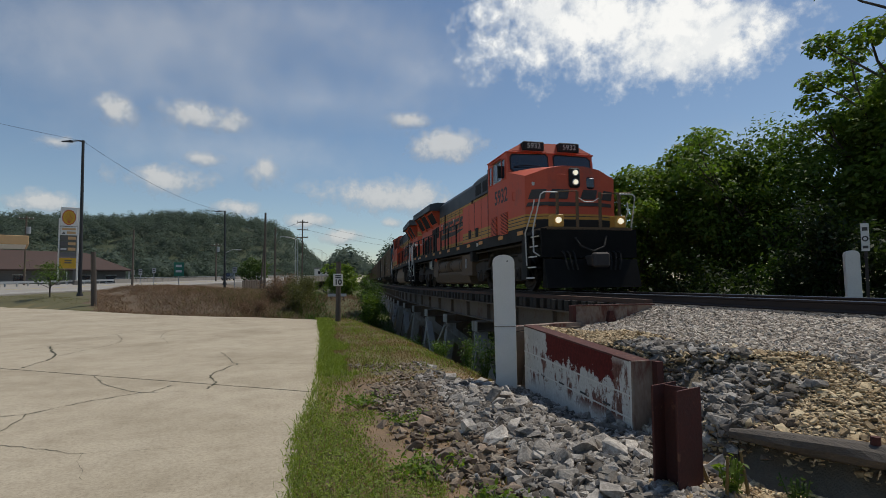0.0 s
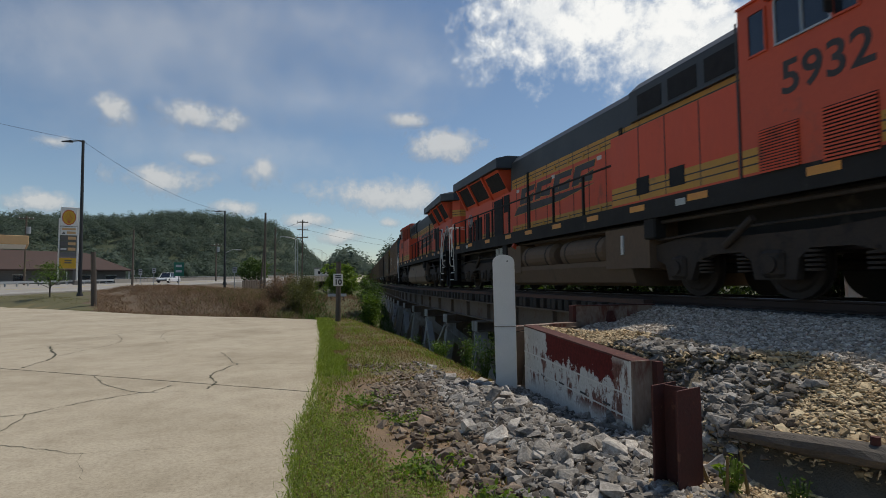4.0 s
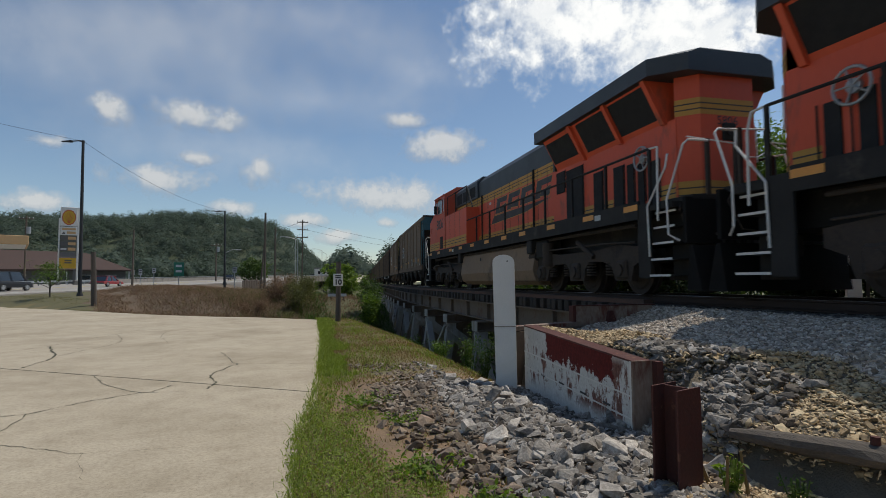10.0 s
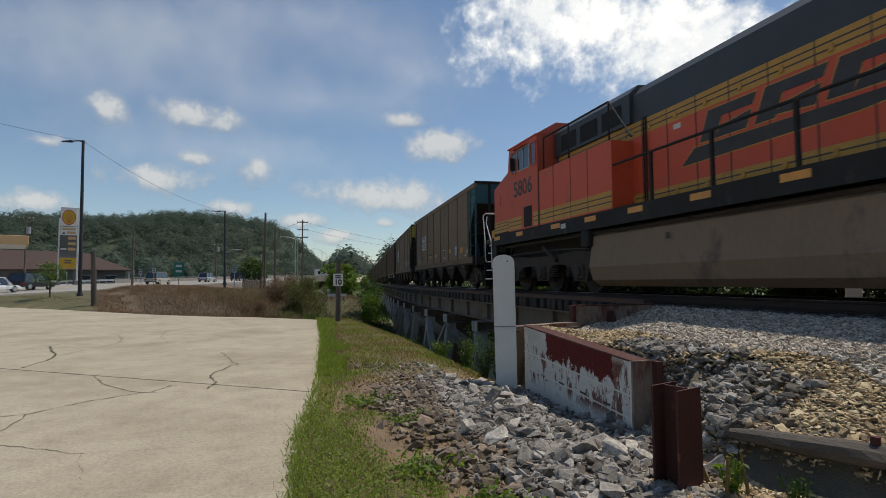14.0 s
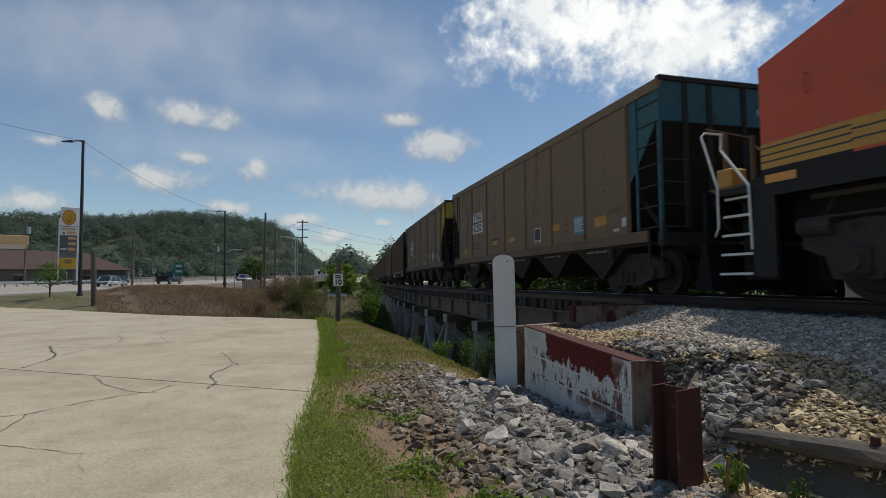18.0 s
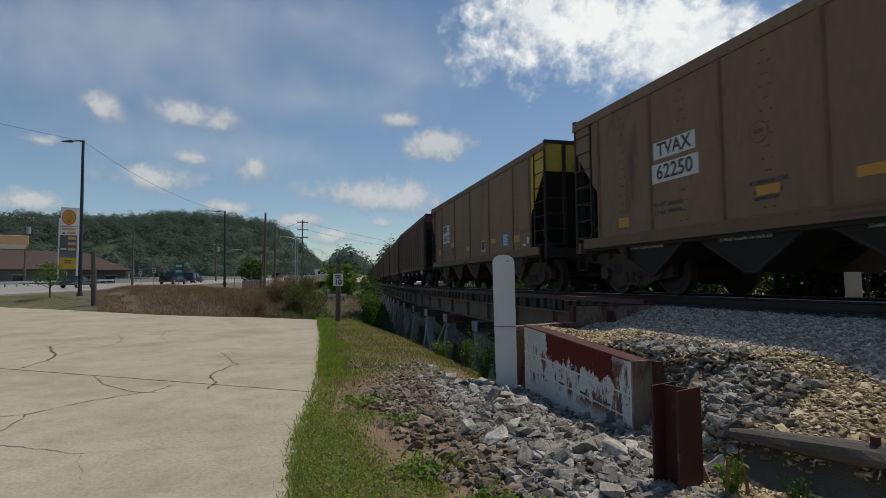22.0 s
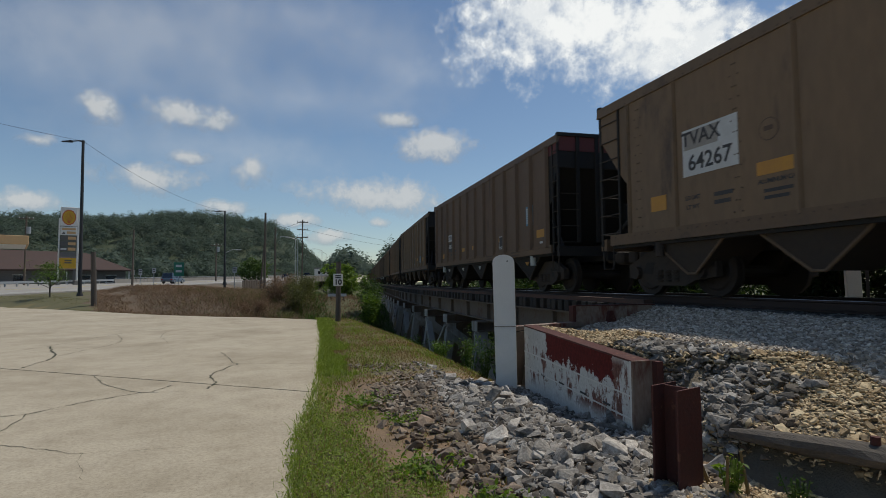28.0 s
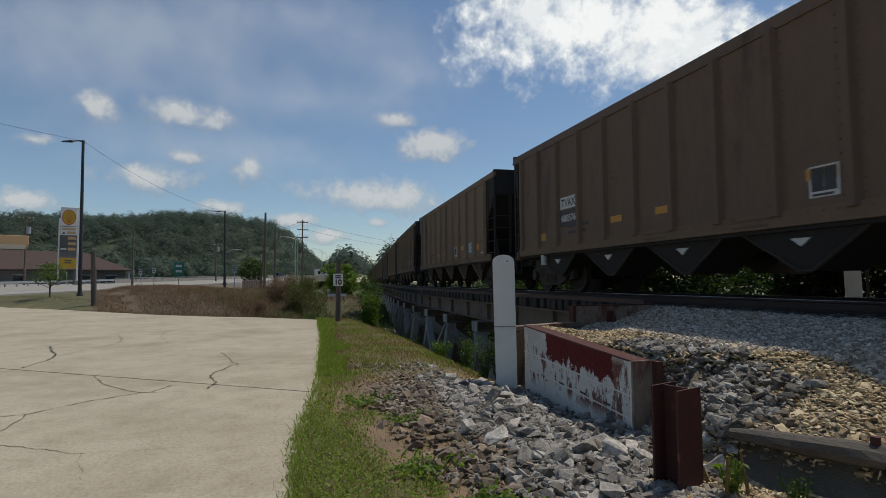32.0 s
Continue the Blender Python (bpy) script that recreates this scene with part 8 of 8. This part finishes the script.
for x in (-15, -5, 5, 15.4):
    part("porch_post", Build().box(x - 0.1, x + 0.1, -6.1, -5.9, -0.3, 3.3), M["white_paint"], bd)
fb = thing("building", "pale low building beyond the highway bridge", "building", at=pose(22.0, 236.0, 4.2))
part("wall", Build().box(-4.5, 5, -3, 3, -1.5, 3.2), M["white_paint"], fb)
part("roof", Build().box(-4.8, 5.3, -3.3, 3.3, 3.2, 3.7), M["siding"], fb)
for x in (-3, -1, 1, 3):
    part("window", Build().box(x - 0.5, x + 0.5, -3.04, -3.0, 1.0, 2.2), M["cab_glass"], fb)


M["grey_board"] = shade("weathered_sign_board", (0.4, 0.41, 0.42), (0.3, 0.31, 0.32), 0.7)


def roadside_sign(x, y, z0, top, w, h, mat, label, barmat):
    ob = thing("road_sign", label, "sign", at=pose(x, y, z0, 0, 0, 8))
    part("signpost", Build().box(-0.05, 0.05, 0.0, 0.08, -0.6, top), M["galvanised"], ob)
    part("panel", Build().box(-w / 2, w / 2, -0.04, 0.0, top - h, top), mat, ob)
    for k in range(2):
        part("print_bar", Build().box(-w * 0.32, w * 0.3, -0.05, -0.04, top - h * (0.35 + 0.38 * k), top - h * (0.18 + 0.38 * k)), barmat, ob)
    return ob


roadside_sign(-10.3, 69.2, 1.1, 2.95, 1.05, 1.6, M["sign_green"], "small green highway sign with white lettering", M["white_mark"])
roadside_sign(-17.4, 93.4, 1.3, 2.7, 0.45, 0.8, M["grey_board"], "small white highway sign on a post", M["dark_mark"])
roadside_sign(-19.8, 96.0, 1.4, 2.5, 0.5, 0.9, M["grey_board"], "small white highway sign on a post", M["dark_mark"])
roadside_sign(-20.9, 96.2, 1.4, 2.4, 0.45, 0.8, M["grey_board"], "small white highway sign on a post", M["dark_mark"])
roadside_sign(-5.2, 84.8, 1.5, 2.4, 0.55, 0.8, M["grey_board"], "small white highway sign on a post", M["dark_mark"])
fence = thing("fence", "weathered board fence at the end of the bridge", "fence", at=pose(-2.6, 88.0, 0.6, 0, 0, 60))
for k in range(14):
    part("board", Build().box(-3 + k * 0.46, -2.6 + k * 0.46, -0.03, 0.03, -0.6, 1.35 + 0.1 * (k % 3)), M["pole_wood"], fence)


# ---- vehicles on the highway ----
def car_paint(name, c):
    return shade(name, c, tuple(v * 0.85 for v in c), 0.4, big=1, small=6, amount=0.2, bump=0, spec=0.35)


PAINT = {k: car_paint(k + "_paint", c) for k, c in dict(red=(0.3, 0.03, 0.03), white=(0.7, 0.7, 0.7), dark=(0.018, 0.019, 0.021), silver=(0.4, 0.41, 0.42), tan=(0.42, 0.38, 0.3), green=(0.1, 0.17, 0.13), black=(0.008, 0.008, 0.009), grey=(0.045, 0.05, 0.055), blue=(0.1, 0.14, 0.19)).items()}
M["tyre"] = shade("tyre_rubber", (0.015, 0.015, 0.015), (0.022, 0.022, 0.022), 0.9, bump=0.05)
M["tail_lamp"] = shade("tail_lamp", (0.35, 0.015, 0.01), (0.25, 0.01, 0.01), 0.3, bump=0)


def vehicle(kind, paint, label):
    """A road vehicle; it drives to +y."""
    dims = {"sedan": (4.7, 0.9, 0.72, 1.42), "suv": (4.8, 0.95, 0.95, 1.8), "pickup": (5.7, 1.0, 0.98, 1.88), "van": (5.0, 0.98, 1.0, 1.95)}
    L, W, belt, top = dims[kind]
    ob = thing("pickup_truck" if kind == "pickup" else ("suv" if kind == "suv" else ("van" if kind == "van" else "car")), label, "pickup" if kind == "pickup" else "car", group="traffic on the highway")
    h = L / 2
    part("body", Build().loft([(-W, -h, 0.35), (W, -h, 0.35), (W, h, 0.35), (-W, h, 0.35)], [(-W * 1.0, -h + 0.02, belt * 0.8), (W, -h + 0.02, belt * 0.8), (W, h - 0.05, belt * 0.72), (-W, h - 0.05, belt * 0.72)]).loft(
        [(-W, -h + 0.02, belt * 0.8), (W, -h + 0.02, belt * 0.8), (W, h - 0.05, belt * 0.72), (-W, h - 0.05, belt * 0.72)], [(-W * 0.93, -h + 0.1, belt), (W * 0.93, -h + 0.1, belt), (W * 0.92, h - 0.35, belt * 0.93), (-W * 0.92, h - 0.35, belt * 0.93)]), PAINT[paint], ob)
    c0, c1, r0, r1 = {"sedan": (-h + 0.55, h - 1.25, -h + 1.15, h - 2.0), "suv": (-h + 0.12, h - 1.2, -h + 0.4, h - 1.8), "pickup": (-h + 2.0, h - 1.3, -h + 2.2, h - 1.95), "van": (-h + 0.1, h - 0.95, -h + 0.3, h - 1.6)}[kind]
    part("cabin_glass", Build().loft([(-W * 0.92, c0, belt), (W * 0.92, c0, belt), (W * 0.92, c1, belt), (-W * 0.92, c1, belt)], [(-W * 0.76, r0, top - 0.05), (W * 0.76, r0, top - 0.05), (W * 0.76, r1, top - 0.05), (-W * 0.76, r1, top - 0.05)]), M["cab_glass"], ob)
    part("roof", Build().cbox(-W * 0.78, W * 0.78, r0 - 0.03, r1 + 0.05, top - 0.07, top, 0.03), PAINT[paint], ob)
    for s in (-1, 1):
        for k in (0.0, 0.5, 1.0):
            a, e = c0 + (c1 - c0) * k, r0 + (r1 - r0) * k
            part("pillar", beam(Build(), (s * W * 0.925, a, belt), (s * W * 0.765, e, top - 0.04), 0.09, 0.07), PAINT[paint], ob)
        for y in (-h + 0.85, h - 0.9):
            wr = 0.33 if kind == "sedan" else 0.38
            w = part("wheel", Build().cyl((s * (W - 0.2), y, wr), (s * (W + 0.01), y, wr), wr, 18), M["tyre"], ob)
            part("rim", Build().cyl((s * (W + 0.01), y, wr), (s * (W + 0.025), y, wr), wr * 0.62, 14), M["galvanised"], w)
        part("headlight", Build().cbox(min(s * W * 0.55, s * W * 0.93), max(s * W * 0.55, s * W * 0.93), h - 0.09, h + 0.01, belt * 0.6, belt * 0.78, 0.02), M["lamp_off"], ob)
        part("tail_light", Build().cbox(min(s * W * 0.62, s * W * 0.97), max(s * W * 0.62, s * W * 0.97), -h - 0.01, -h + 0.08, belt * 0.62, belt * 0.82, 0.02), M["tail_lamp"], ob)
        part("mirror", Build().cbox(min(s * W, s * (W + 0.2)), max(s * W, s * (W + 0.2)), c1 - 0.5, c1 - 0.35, belt, belt + 0.16, 0.02), PAINT[paint], ob)
    if kind == "pickup":
        part("bed", Build().box(-W * 0.94, W * 0.94, -h + 0.1, -h + 0.16, belt, belt + 0.28).box(-W * 0.94, -W * 0.88, -h + 0.1, c0, belt, belt + 0.28).box(W * 0.88, W * 0.94, -h + 0.1, c0, belt, belt + 0.28), PAINT[paint], ob)
    part("bumper", Build().cbox(-W * 0.95, W * 0.95, h - 0.12, h + 0.05, 0.34, 0.52, 0.03), M["sign_grey"], ob)
    part("bumper", Build().cbox(-W * 0.95, W * 0.95, -h - 0.05, -h + 0.12, 0.34, 0.52, 0.03), M["sign_grey"], ob)
    return ob


EAST, WEST = [], []
for kind, paint, label, t0, lane in (
        ("sedan", "red", "red sedan driving along the highway", 9.0, 0), ("van", "dark", "dark minivan driving along the highway", 10.0, 0),
        ("suv", "silver", "silver utility car driving along the highway", 11.05, 0), ("van", "tan", "tan minivan driving along the highway", 12.2, 0),
        ("suv", "dark", "dark utility car driving along the highway", 13.8, 0), ("sedan", "white", "white sedan driving along the highway", 14.35, 3.4),
        ("pickup", "black", "black pickup driving along the highway", 15.97, 0), ("sedan", "silver", "silver grey sedan driving along the highway", 16.95, 0),
        ("suv", "black", "black boxy utility car driving along the highway", 19.43, 0), ("pickup", "dark", "dark lifted pickup driving along the highway", 20.28, 3.0),
        ("sedan", "grey", "dark grey sedan driving along the highway", 21.35, 0), ("suv", "blue", "blue-grey utility car driving along the highway", 25.9, 0)):
    EAST.append((vehicle(kind, paint, label), t0, lane))
for kind, paint, label, ta, speed in (
        ("suv", "grey", "dark grey utility car driving towards town", 3.25, 20.4), ("pickup", "white", "white pickup driving towards town", 6.35, 14.2),
        ("sedan", "black", "black sedan driving towards town", 13.3, 20.4), ("sedan", "dark", "dark sedan driving towards town", 18.75, 20.4),
        ("sedan", "black", "black low sedan driving towards town", 25.15, 14.0)):
    WEST.append((vehicle(kind, paint, label), ta, speed))

# ---- hill and far woods ----
rs = np.random.RandomState(77)
hx = np.array([-900, -420, -240, -160, -110, -66, -38, -15, 0, 14, 23, 36, 60, 120], float)
hz = np.array([34, 42, 44, 44, 43, 47, 48, 45, 42, 34, 25, 12, 4, 2], float)


def hill_z(x, y):
    k = np.interp(x * 400 / max(y, 150), hx, hz)
    return 0.8 + k * step(215, 395, y) * (1 - 0.3 * step(420, 800, y)) - 7


HX, HY = np.linspace(-900, 130, 70), np.linspace(205, 800, 40)
hv = [(x, y, hill_z(x, y)) for y in HY for x in HX]
hf = [(j * 70 + i, j * 70 + i + 1, (j + 1) * 70 + i + 1, (j + 1) * 70 + i) for j in range(39) for i in range(69)]
tagged(part("hill", Build().add(hv, hf), M["hill_soil"]), "wooded hill beyond the highway", "hill", kind="structure")


def far_woods(name, label, trees, mat, seed, cards):
    """Distant crowns, each a heap of leafy tufts."""
    rs = np.random.RandomState(seed)
    pos, nrm, size = [], [], []
    for x, y, z, t, w in trees:
        n = cards
        d = rs.normal(size=(n, 3))
        d /= np.linalg.norm(d, axis=1, keepdims=True)
        d[:, 2] = np.abs(d[:, 2]) * 1.2 - 0.35
        lump = 1 + 0.25 * np.sin(d[:, 0:1] * 5 + x) * np.cos(d[:, 1:2] * 4 + y)
        p = np.array([x, y, z + t * 0.55]) + d * lump * np.array([w / 2, w / 2, t * 0.45]) * rs.uniform(0.75, 1.05, (n, 1))
        pos.append(p)
        nrm.append(d * 0.7 + np.array([0, -0.25, 0.7]) + rs.normal(size=(n, 3)) * 0.28)
        size.append(w * rs.uniform(0.07, 0.15, n))
    me = leaf_mesh(name, np.concatenate(pos), np.concatenate(nrm), np.concatenate(size), rs, mat, 0.8)
    return tagged(new(name, me), label, "woods", kind="stuff")


ts = []
while len(ts) < 1900:
    y = 230 + 220 * rs.rand() ** 0.8
    x = rs.uniform(-0.62, 0.085) * y
    ts.append((x, y, hill_z(x, y) - 1, rs.uniform(7, 12), rs.uniform(5, 8.5)))
far_woods("hill_woods", "dense dark green woods covering the hill", ts, M["leaf_hazy"], 1, 135)
ts = []
for _ in range(130):
    x = rs.uniform(-75, 2)
    y = 150 + rs.uniform(-8, 55)
    if abs(x + 8) < 4 and y < 150:
        continue
    q, w = road_frame(x, y)
    if -18 < w < 9:
        continue
    ts.append((x, y, 0.5, rs.uniform(5, 10), rs.uniform(5, 9)))
far_woods("foot_woods", "leafy trees at the foot of the hill", ts, M["leaf_hazy"], 2, 220)
ts = []
for _ in range(110):
    y = rs.uniform(150, 330)
    x = rs.uniform(0.118, 0.34) * y
    if x < track_x(y) + 6 and x > track_x(y) - 5:
        continue
    ts.append((x, y, 0.3, rs.uniform(11, 17) * y / 240 + 1.5, rs.uniform(8, 12)))
for _ in range(30):
    y = rs.uniform(420, 600)
    ts.append((rs.uniform(0.055, 0.14) * y, y, 0.5, rs.uniform(16, 24), rs.uniform(14, 20)))
for _ in range(60):
    y = rs.uniform(170, 330)
    ts.append((track_x(y) + rs.uniform(8, 40), y, 0.3, rs.uniform(17, 23) * y / 240, rs.uniform(9, 13)))
for _ in range(46):
    y = rs.uniform(432, 475)
    ts.append((track_x(y) + rs.uniform(-26, 40), y, 0.3, rs.uniform(14, 22), rs.uniform(9, 13)))
far_woods("far_woods", "distant dark trees beyond the bridges", ts, M["leaf_hazy"], 3, 220)
tree("tree", "bright green round tree in the hollow by the bridge", 8.9, 72.0, -3.5, 7.6, 4.0, 401, M["leaf_bright"], 7000, 0.3, low=0.4)
tree("tree", "bright green round tree below the hill", -4.4, 139.0, 1.0, 6.5, 6.5, 402, M["leaf_dark"], 3000, 0.5, low=0.2)
for i, (x, y) in enumerate(((5.4, 60.0), (11.8, 66.0), (3.0, 75.0), (13.0, 82.0), (8.0, 90.0), (1.0, 68.0))):
    tree("tree", "dark green tree in the hollow under the bridge", x, y, height(x, y), 2.6, 3.6, 410 + i, M["leaf_dark"], 2200, 0.3, low=0.05)


# ---- clouds: a far backdrop that drifts ----
def cloud_mat(name, grain, wisp, peak, glow_to, body=1.3, rag=1.9, tops=0.5, thin=0.33):
    m = bpy.data.materials.new(name)
    m.use_nodes = True
    nt = m.node_tree
    nt.nodes.remove(nt.nodes["Principled BSDF"])
    tc = nt.nodes.new("ShaderNodeTexCoord")
    oi = nt.nodes.new("ShaderNodeObjectInfo")
    sh = nt.nodes.new("ShaderNodeVectorMath")
    sh.operation = 'MULTIPLY_ADD'
    nt.links.new(oi.outputs["Random"], sh.inputs[0])
    sh.inputs[1].default_value = (9000, 7000, 5000)
    nt.links.new(tc.outputs["Object"], sh.inputs[2])
    n = noise_of(nt, sh.outputs[0], grain, 9, 0.62)
    n2 = noise_of(nt, sh.outputs[0], grain * 0.28, 4, 0.5)
    sub = nt.nodes.new("ShaderNodeVectorMath")
    sub.operation = 'MULTIPLY_ADD'
    nt.links.new(tc.outputs["Generated"], sub.inputs[0])
    sub.inputs[1].default_value, sub.inputs[2].default_value = (2, 0, 2), (-1, 0, -1)
    ln = nt.nodes.new("ShaderNodeVectorMath")
    ln.operation = 'LENGTH'
    nt.links.new(sub.outputs[0], ln.inputs[0])
    fall = ramp(nt, ln.outputs["Value"], [(0.0, (1, 1, 1)), (1.0, (0, 0, 0))])

    def calc(op, a, b):
        q = nt.nodes.new("ShaderNodeMath")
        q.operation = op
        for s, v in ((0, a), (1, b)):
            if isinstance(v, (int, float)):
                q.inputs[s].default_value = v
            else:
                nt.links.new(v, q.inputs[s])
        return q.outputs[0]
    both = calc('ADD', calc('MULTIPLY', calc('SUBTRACT', n, 0.5), rag), calc('MULTIPLY', calc('SUBTRACT', n2, 0.5), rag * 0.8))
    dens = calc('ADD', calc('SUBTRACT', calc('MULTIPLY', fall, body), body * thin), both)
    edge = calc('MULTIPLY', ramp(nt, ln.outputs["Value"], [(0.8, (1, 1, 1)), (0.99, (0, 0, 0))]), peak)
    al = calc('MULTIPLY', ramp(nt, dens, [(0.0, (0, 0, 0)), (wisp * 0.4, (0.35, 0.35, 0.35)), (wisp, (1, 1, 1))]), edge)
    em = nt.nodes.new("ShaderNodeEmission")
    sp = nt.nodes.new("ShaderNodeSeparateXYZ")
    nt.links.new(tc.outputs["Generated"], sp.inputs[0])
    lit = calc('ADD', calc('MULTIPLY', dens, 0.55), calc('MULTIPLY', calc('SUBTRACT', sp.outputs[2], 0.5), tops))
    nt.links.new(ramp(nt, lit, [(0.0, (0.52, 0.58, 0.68)), (0.25, (0.8, 0.83, 0.87)), (0.5, (1.0, 1.0, 1.0))]), em.inputs[0])
    tp = nt.nodes.new("ShaderNodeBsdfTransparent")
    ms = nt.nodes.new("ShaderNodeMixShader")
    nt.links.new(al, ms.inputs[0])
    nt.links.new(tp.outputs[0], ms.inputs[1])
    nt.links.new(em.outputs[0], ms.inputs[2])
    nt.links.new(ms.outputs[0], nt.nodes["Material Output"].inputs[0])
    em.inputs[1].default_value = glow_to
    return m


CLOUD_R = 2600.0
M["cumulus"] = cloud_mat("cumulus_cloud", 0.013, 0.7, 0.82, 0.62, thin=0.24)
M["sheet_cloud"] = cloud_mat("sheet_cloud", 0.011, 0.75, 1.0, 0.95, 1.6, 2.2, 0.0, 0.36)
M["wisp"] = cloud_mat("wispy_cloud", 0.005, 1.0, 0.26, 0.68, 1.2, 1.0, 0.0, 0.2)
CLOUDS = []


def cloud(az, el, wide, tall, mat, label, far=0.9):
    """A flat far cloud facing the lot; degrees."""
    w, h = far * CLOUD_R * math.tan(radians(wide)), far * CLOUD_R * math.tan(radians(tall))
    b = Build()
    b.add([(-w / 2, 0, -h / 2), (w / 2, 0, -h / 2), (w / 2, 0, h / 2), (-w / 2, 0, h / 2)], [(0, 1, 2, 3)])
    ob = part("cloud", b, M[mat])
    tagged(ob, label, "cloud", kind="structure")
    CLOUDS.append((ob, az, el, CLOUD_R * far))


heap = "small white heaped cloud drifting in the blue sky"
for az, el, wd, tl in ((-14.0, 15.5, 5.6, 4.4), (-7.1, 15.9, 12.0, 4.2), (-7.1, 12.1, 6.4, 2.4), (-0.6, 11.1, 5.4, 4.4), (-9.6, 9.9, 14.0, 4.8), (11.8, 9.0, 23.0, 6.0), (14.0, 16.9, 6.4, 2.4), (18.0, 14.4, 12.5, 4.8), (6.7, 4.8, 6.0, 2.2), (12.2, 6.2, 4.6, 1.8), (-19.2, 7.0, 8.0, 3.0), (-3.2, 7.4, 7.0, 2.4), (3.4, 6.4, 7.0, 2.0), (-18.4, 12.2, 5.0, 2.0)):
    cloud(az, el, wd, tl, "cumulus", heap)
for az, el, wd, tl, far in ((36.0, 25.0, 40.0, 19.0, 1.0), (44.0, 22.5, 22.0, 13.0, 1.05), (28.0, 27.0, 18.0, 10.0, 1.1)):
    cloud(az, el, wd, tl, "sheet_cloud", "broad bright sheet of mottled white cloud", far)
for az, el, wd, tl, far in ((-10.5, 22.5, 34.0, 13.0, 1.15), (-18.0, 20.0, 38.0, 20.0, 1.2), (3.0, 26.0, 36.0, 13.0, 1.25), (4.0, 18.5, 32.0, 9.0, 1.3), (48.0, 12.0, 22.0, 8.0, 1.35), (-4.0, 13.0, 40.0, 10.0, 1.4), (14.0, 22.0, 24.0, 14.0, 1.45)):
    cloud(az, el, wd, tl, "wisp", "thin veil of pale high cloud", far)

# ---- motion of the train ----
def gone(t):
    """How far the train has run by t seconds."""
    return 2.91488 * t - 0.02423 * t ** 2 + 1.06937e-3 * t ** 3 - 1.39358e-5 * t ** 4


def vehicle_pose(s):
    a, b, c = on_track(s - 5.5), on_track(s + 5.5), on_track(s)
    d = b - a
    m = (a + b + c) / 3
    return pose(m.x, m.y, RAIL_Z, 0, 0, -math.degrees(math.atan2(d.x, d.y)))


def motions():
    for ob, middle, turned in TRAIN:
        flip = pose(0, 0, 0, 0, 0, 180) if turned else Matrix.Identity(4)
        walk(ob, [(t, vehicle_pose(middle - gone(t)) @ flip) for t in range(33)])
    for ob, t0, lane in EAST:
        turn = -math.degrees(math.atan2(ROAD_D[0], ROAD_D[1]))
        walk(ob, [(t, pose(*road_pt(18.0 * (t - t0), lane, road_z(18.0 * (t - t0))), 0, 0, turn)) for t in range(0, 33, 2)])
    for ob, ta, v in WEST:
        turn = 180 - math.degrees(math.atan2(ROAD_D[0], ROAD_D[1]))
        walk(ob, [(t, pose(*road_pt(14.1 - v * (t - ta), -5.0, road_z(14.1 - v * (t - ta))), 0, 0, turn)) for t in range(0, 33, 2)])
    for ob, az, el, far in CLOUDS:
        rows = []
        for t in (0, 16, 32):
            a, e = radians(az - 1.45 * t / 32), radians(el)
            p = Vector((math.sin(a) * math.cos(e), math.cos(a) * math.cos(e), math.sin(e))) * far
            rows.append((t, pose(p.x, p.y, p.z, math.degrees(e), 0, -math.degrees(a))))
        walk(ob, rows)
    backwards = {ob for ob, _, turned in TRAIN if turned}
    for wheel, owner, r in WHEELS:
        at, turn = wheel.matrix_basis.translation.copy(), -1 if owner in backwards else 1
        walk(wheel, [(k * 0.2, Matrix.Translation(at) @ Matrix.Rotation(turn * gone(k * 0.2) / r, 4, "X")) for k in range(161)])


motions()
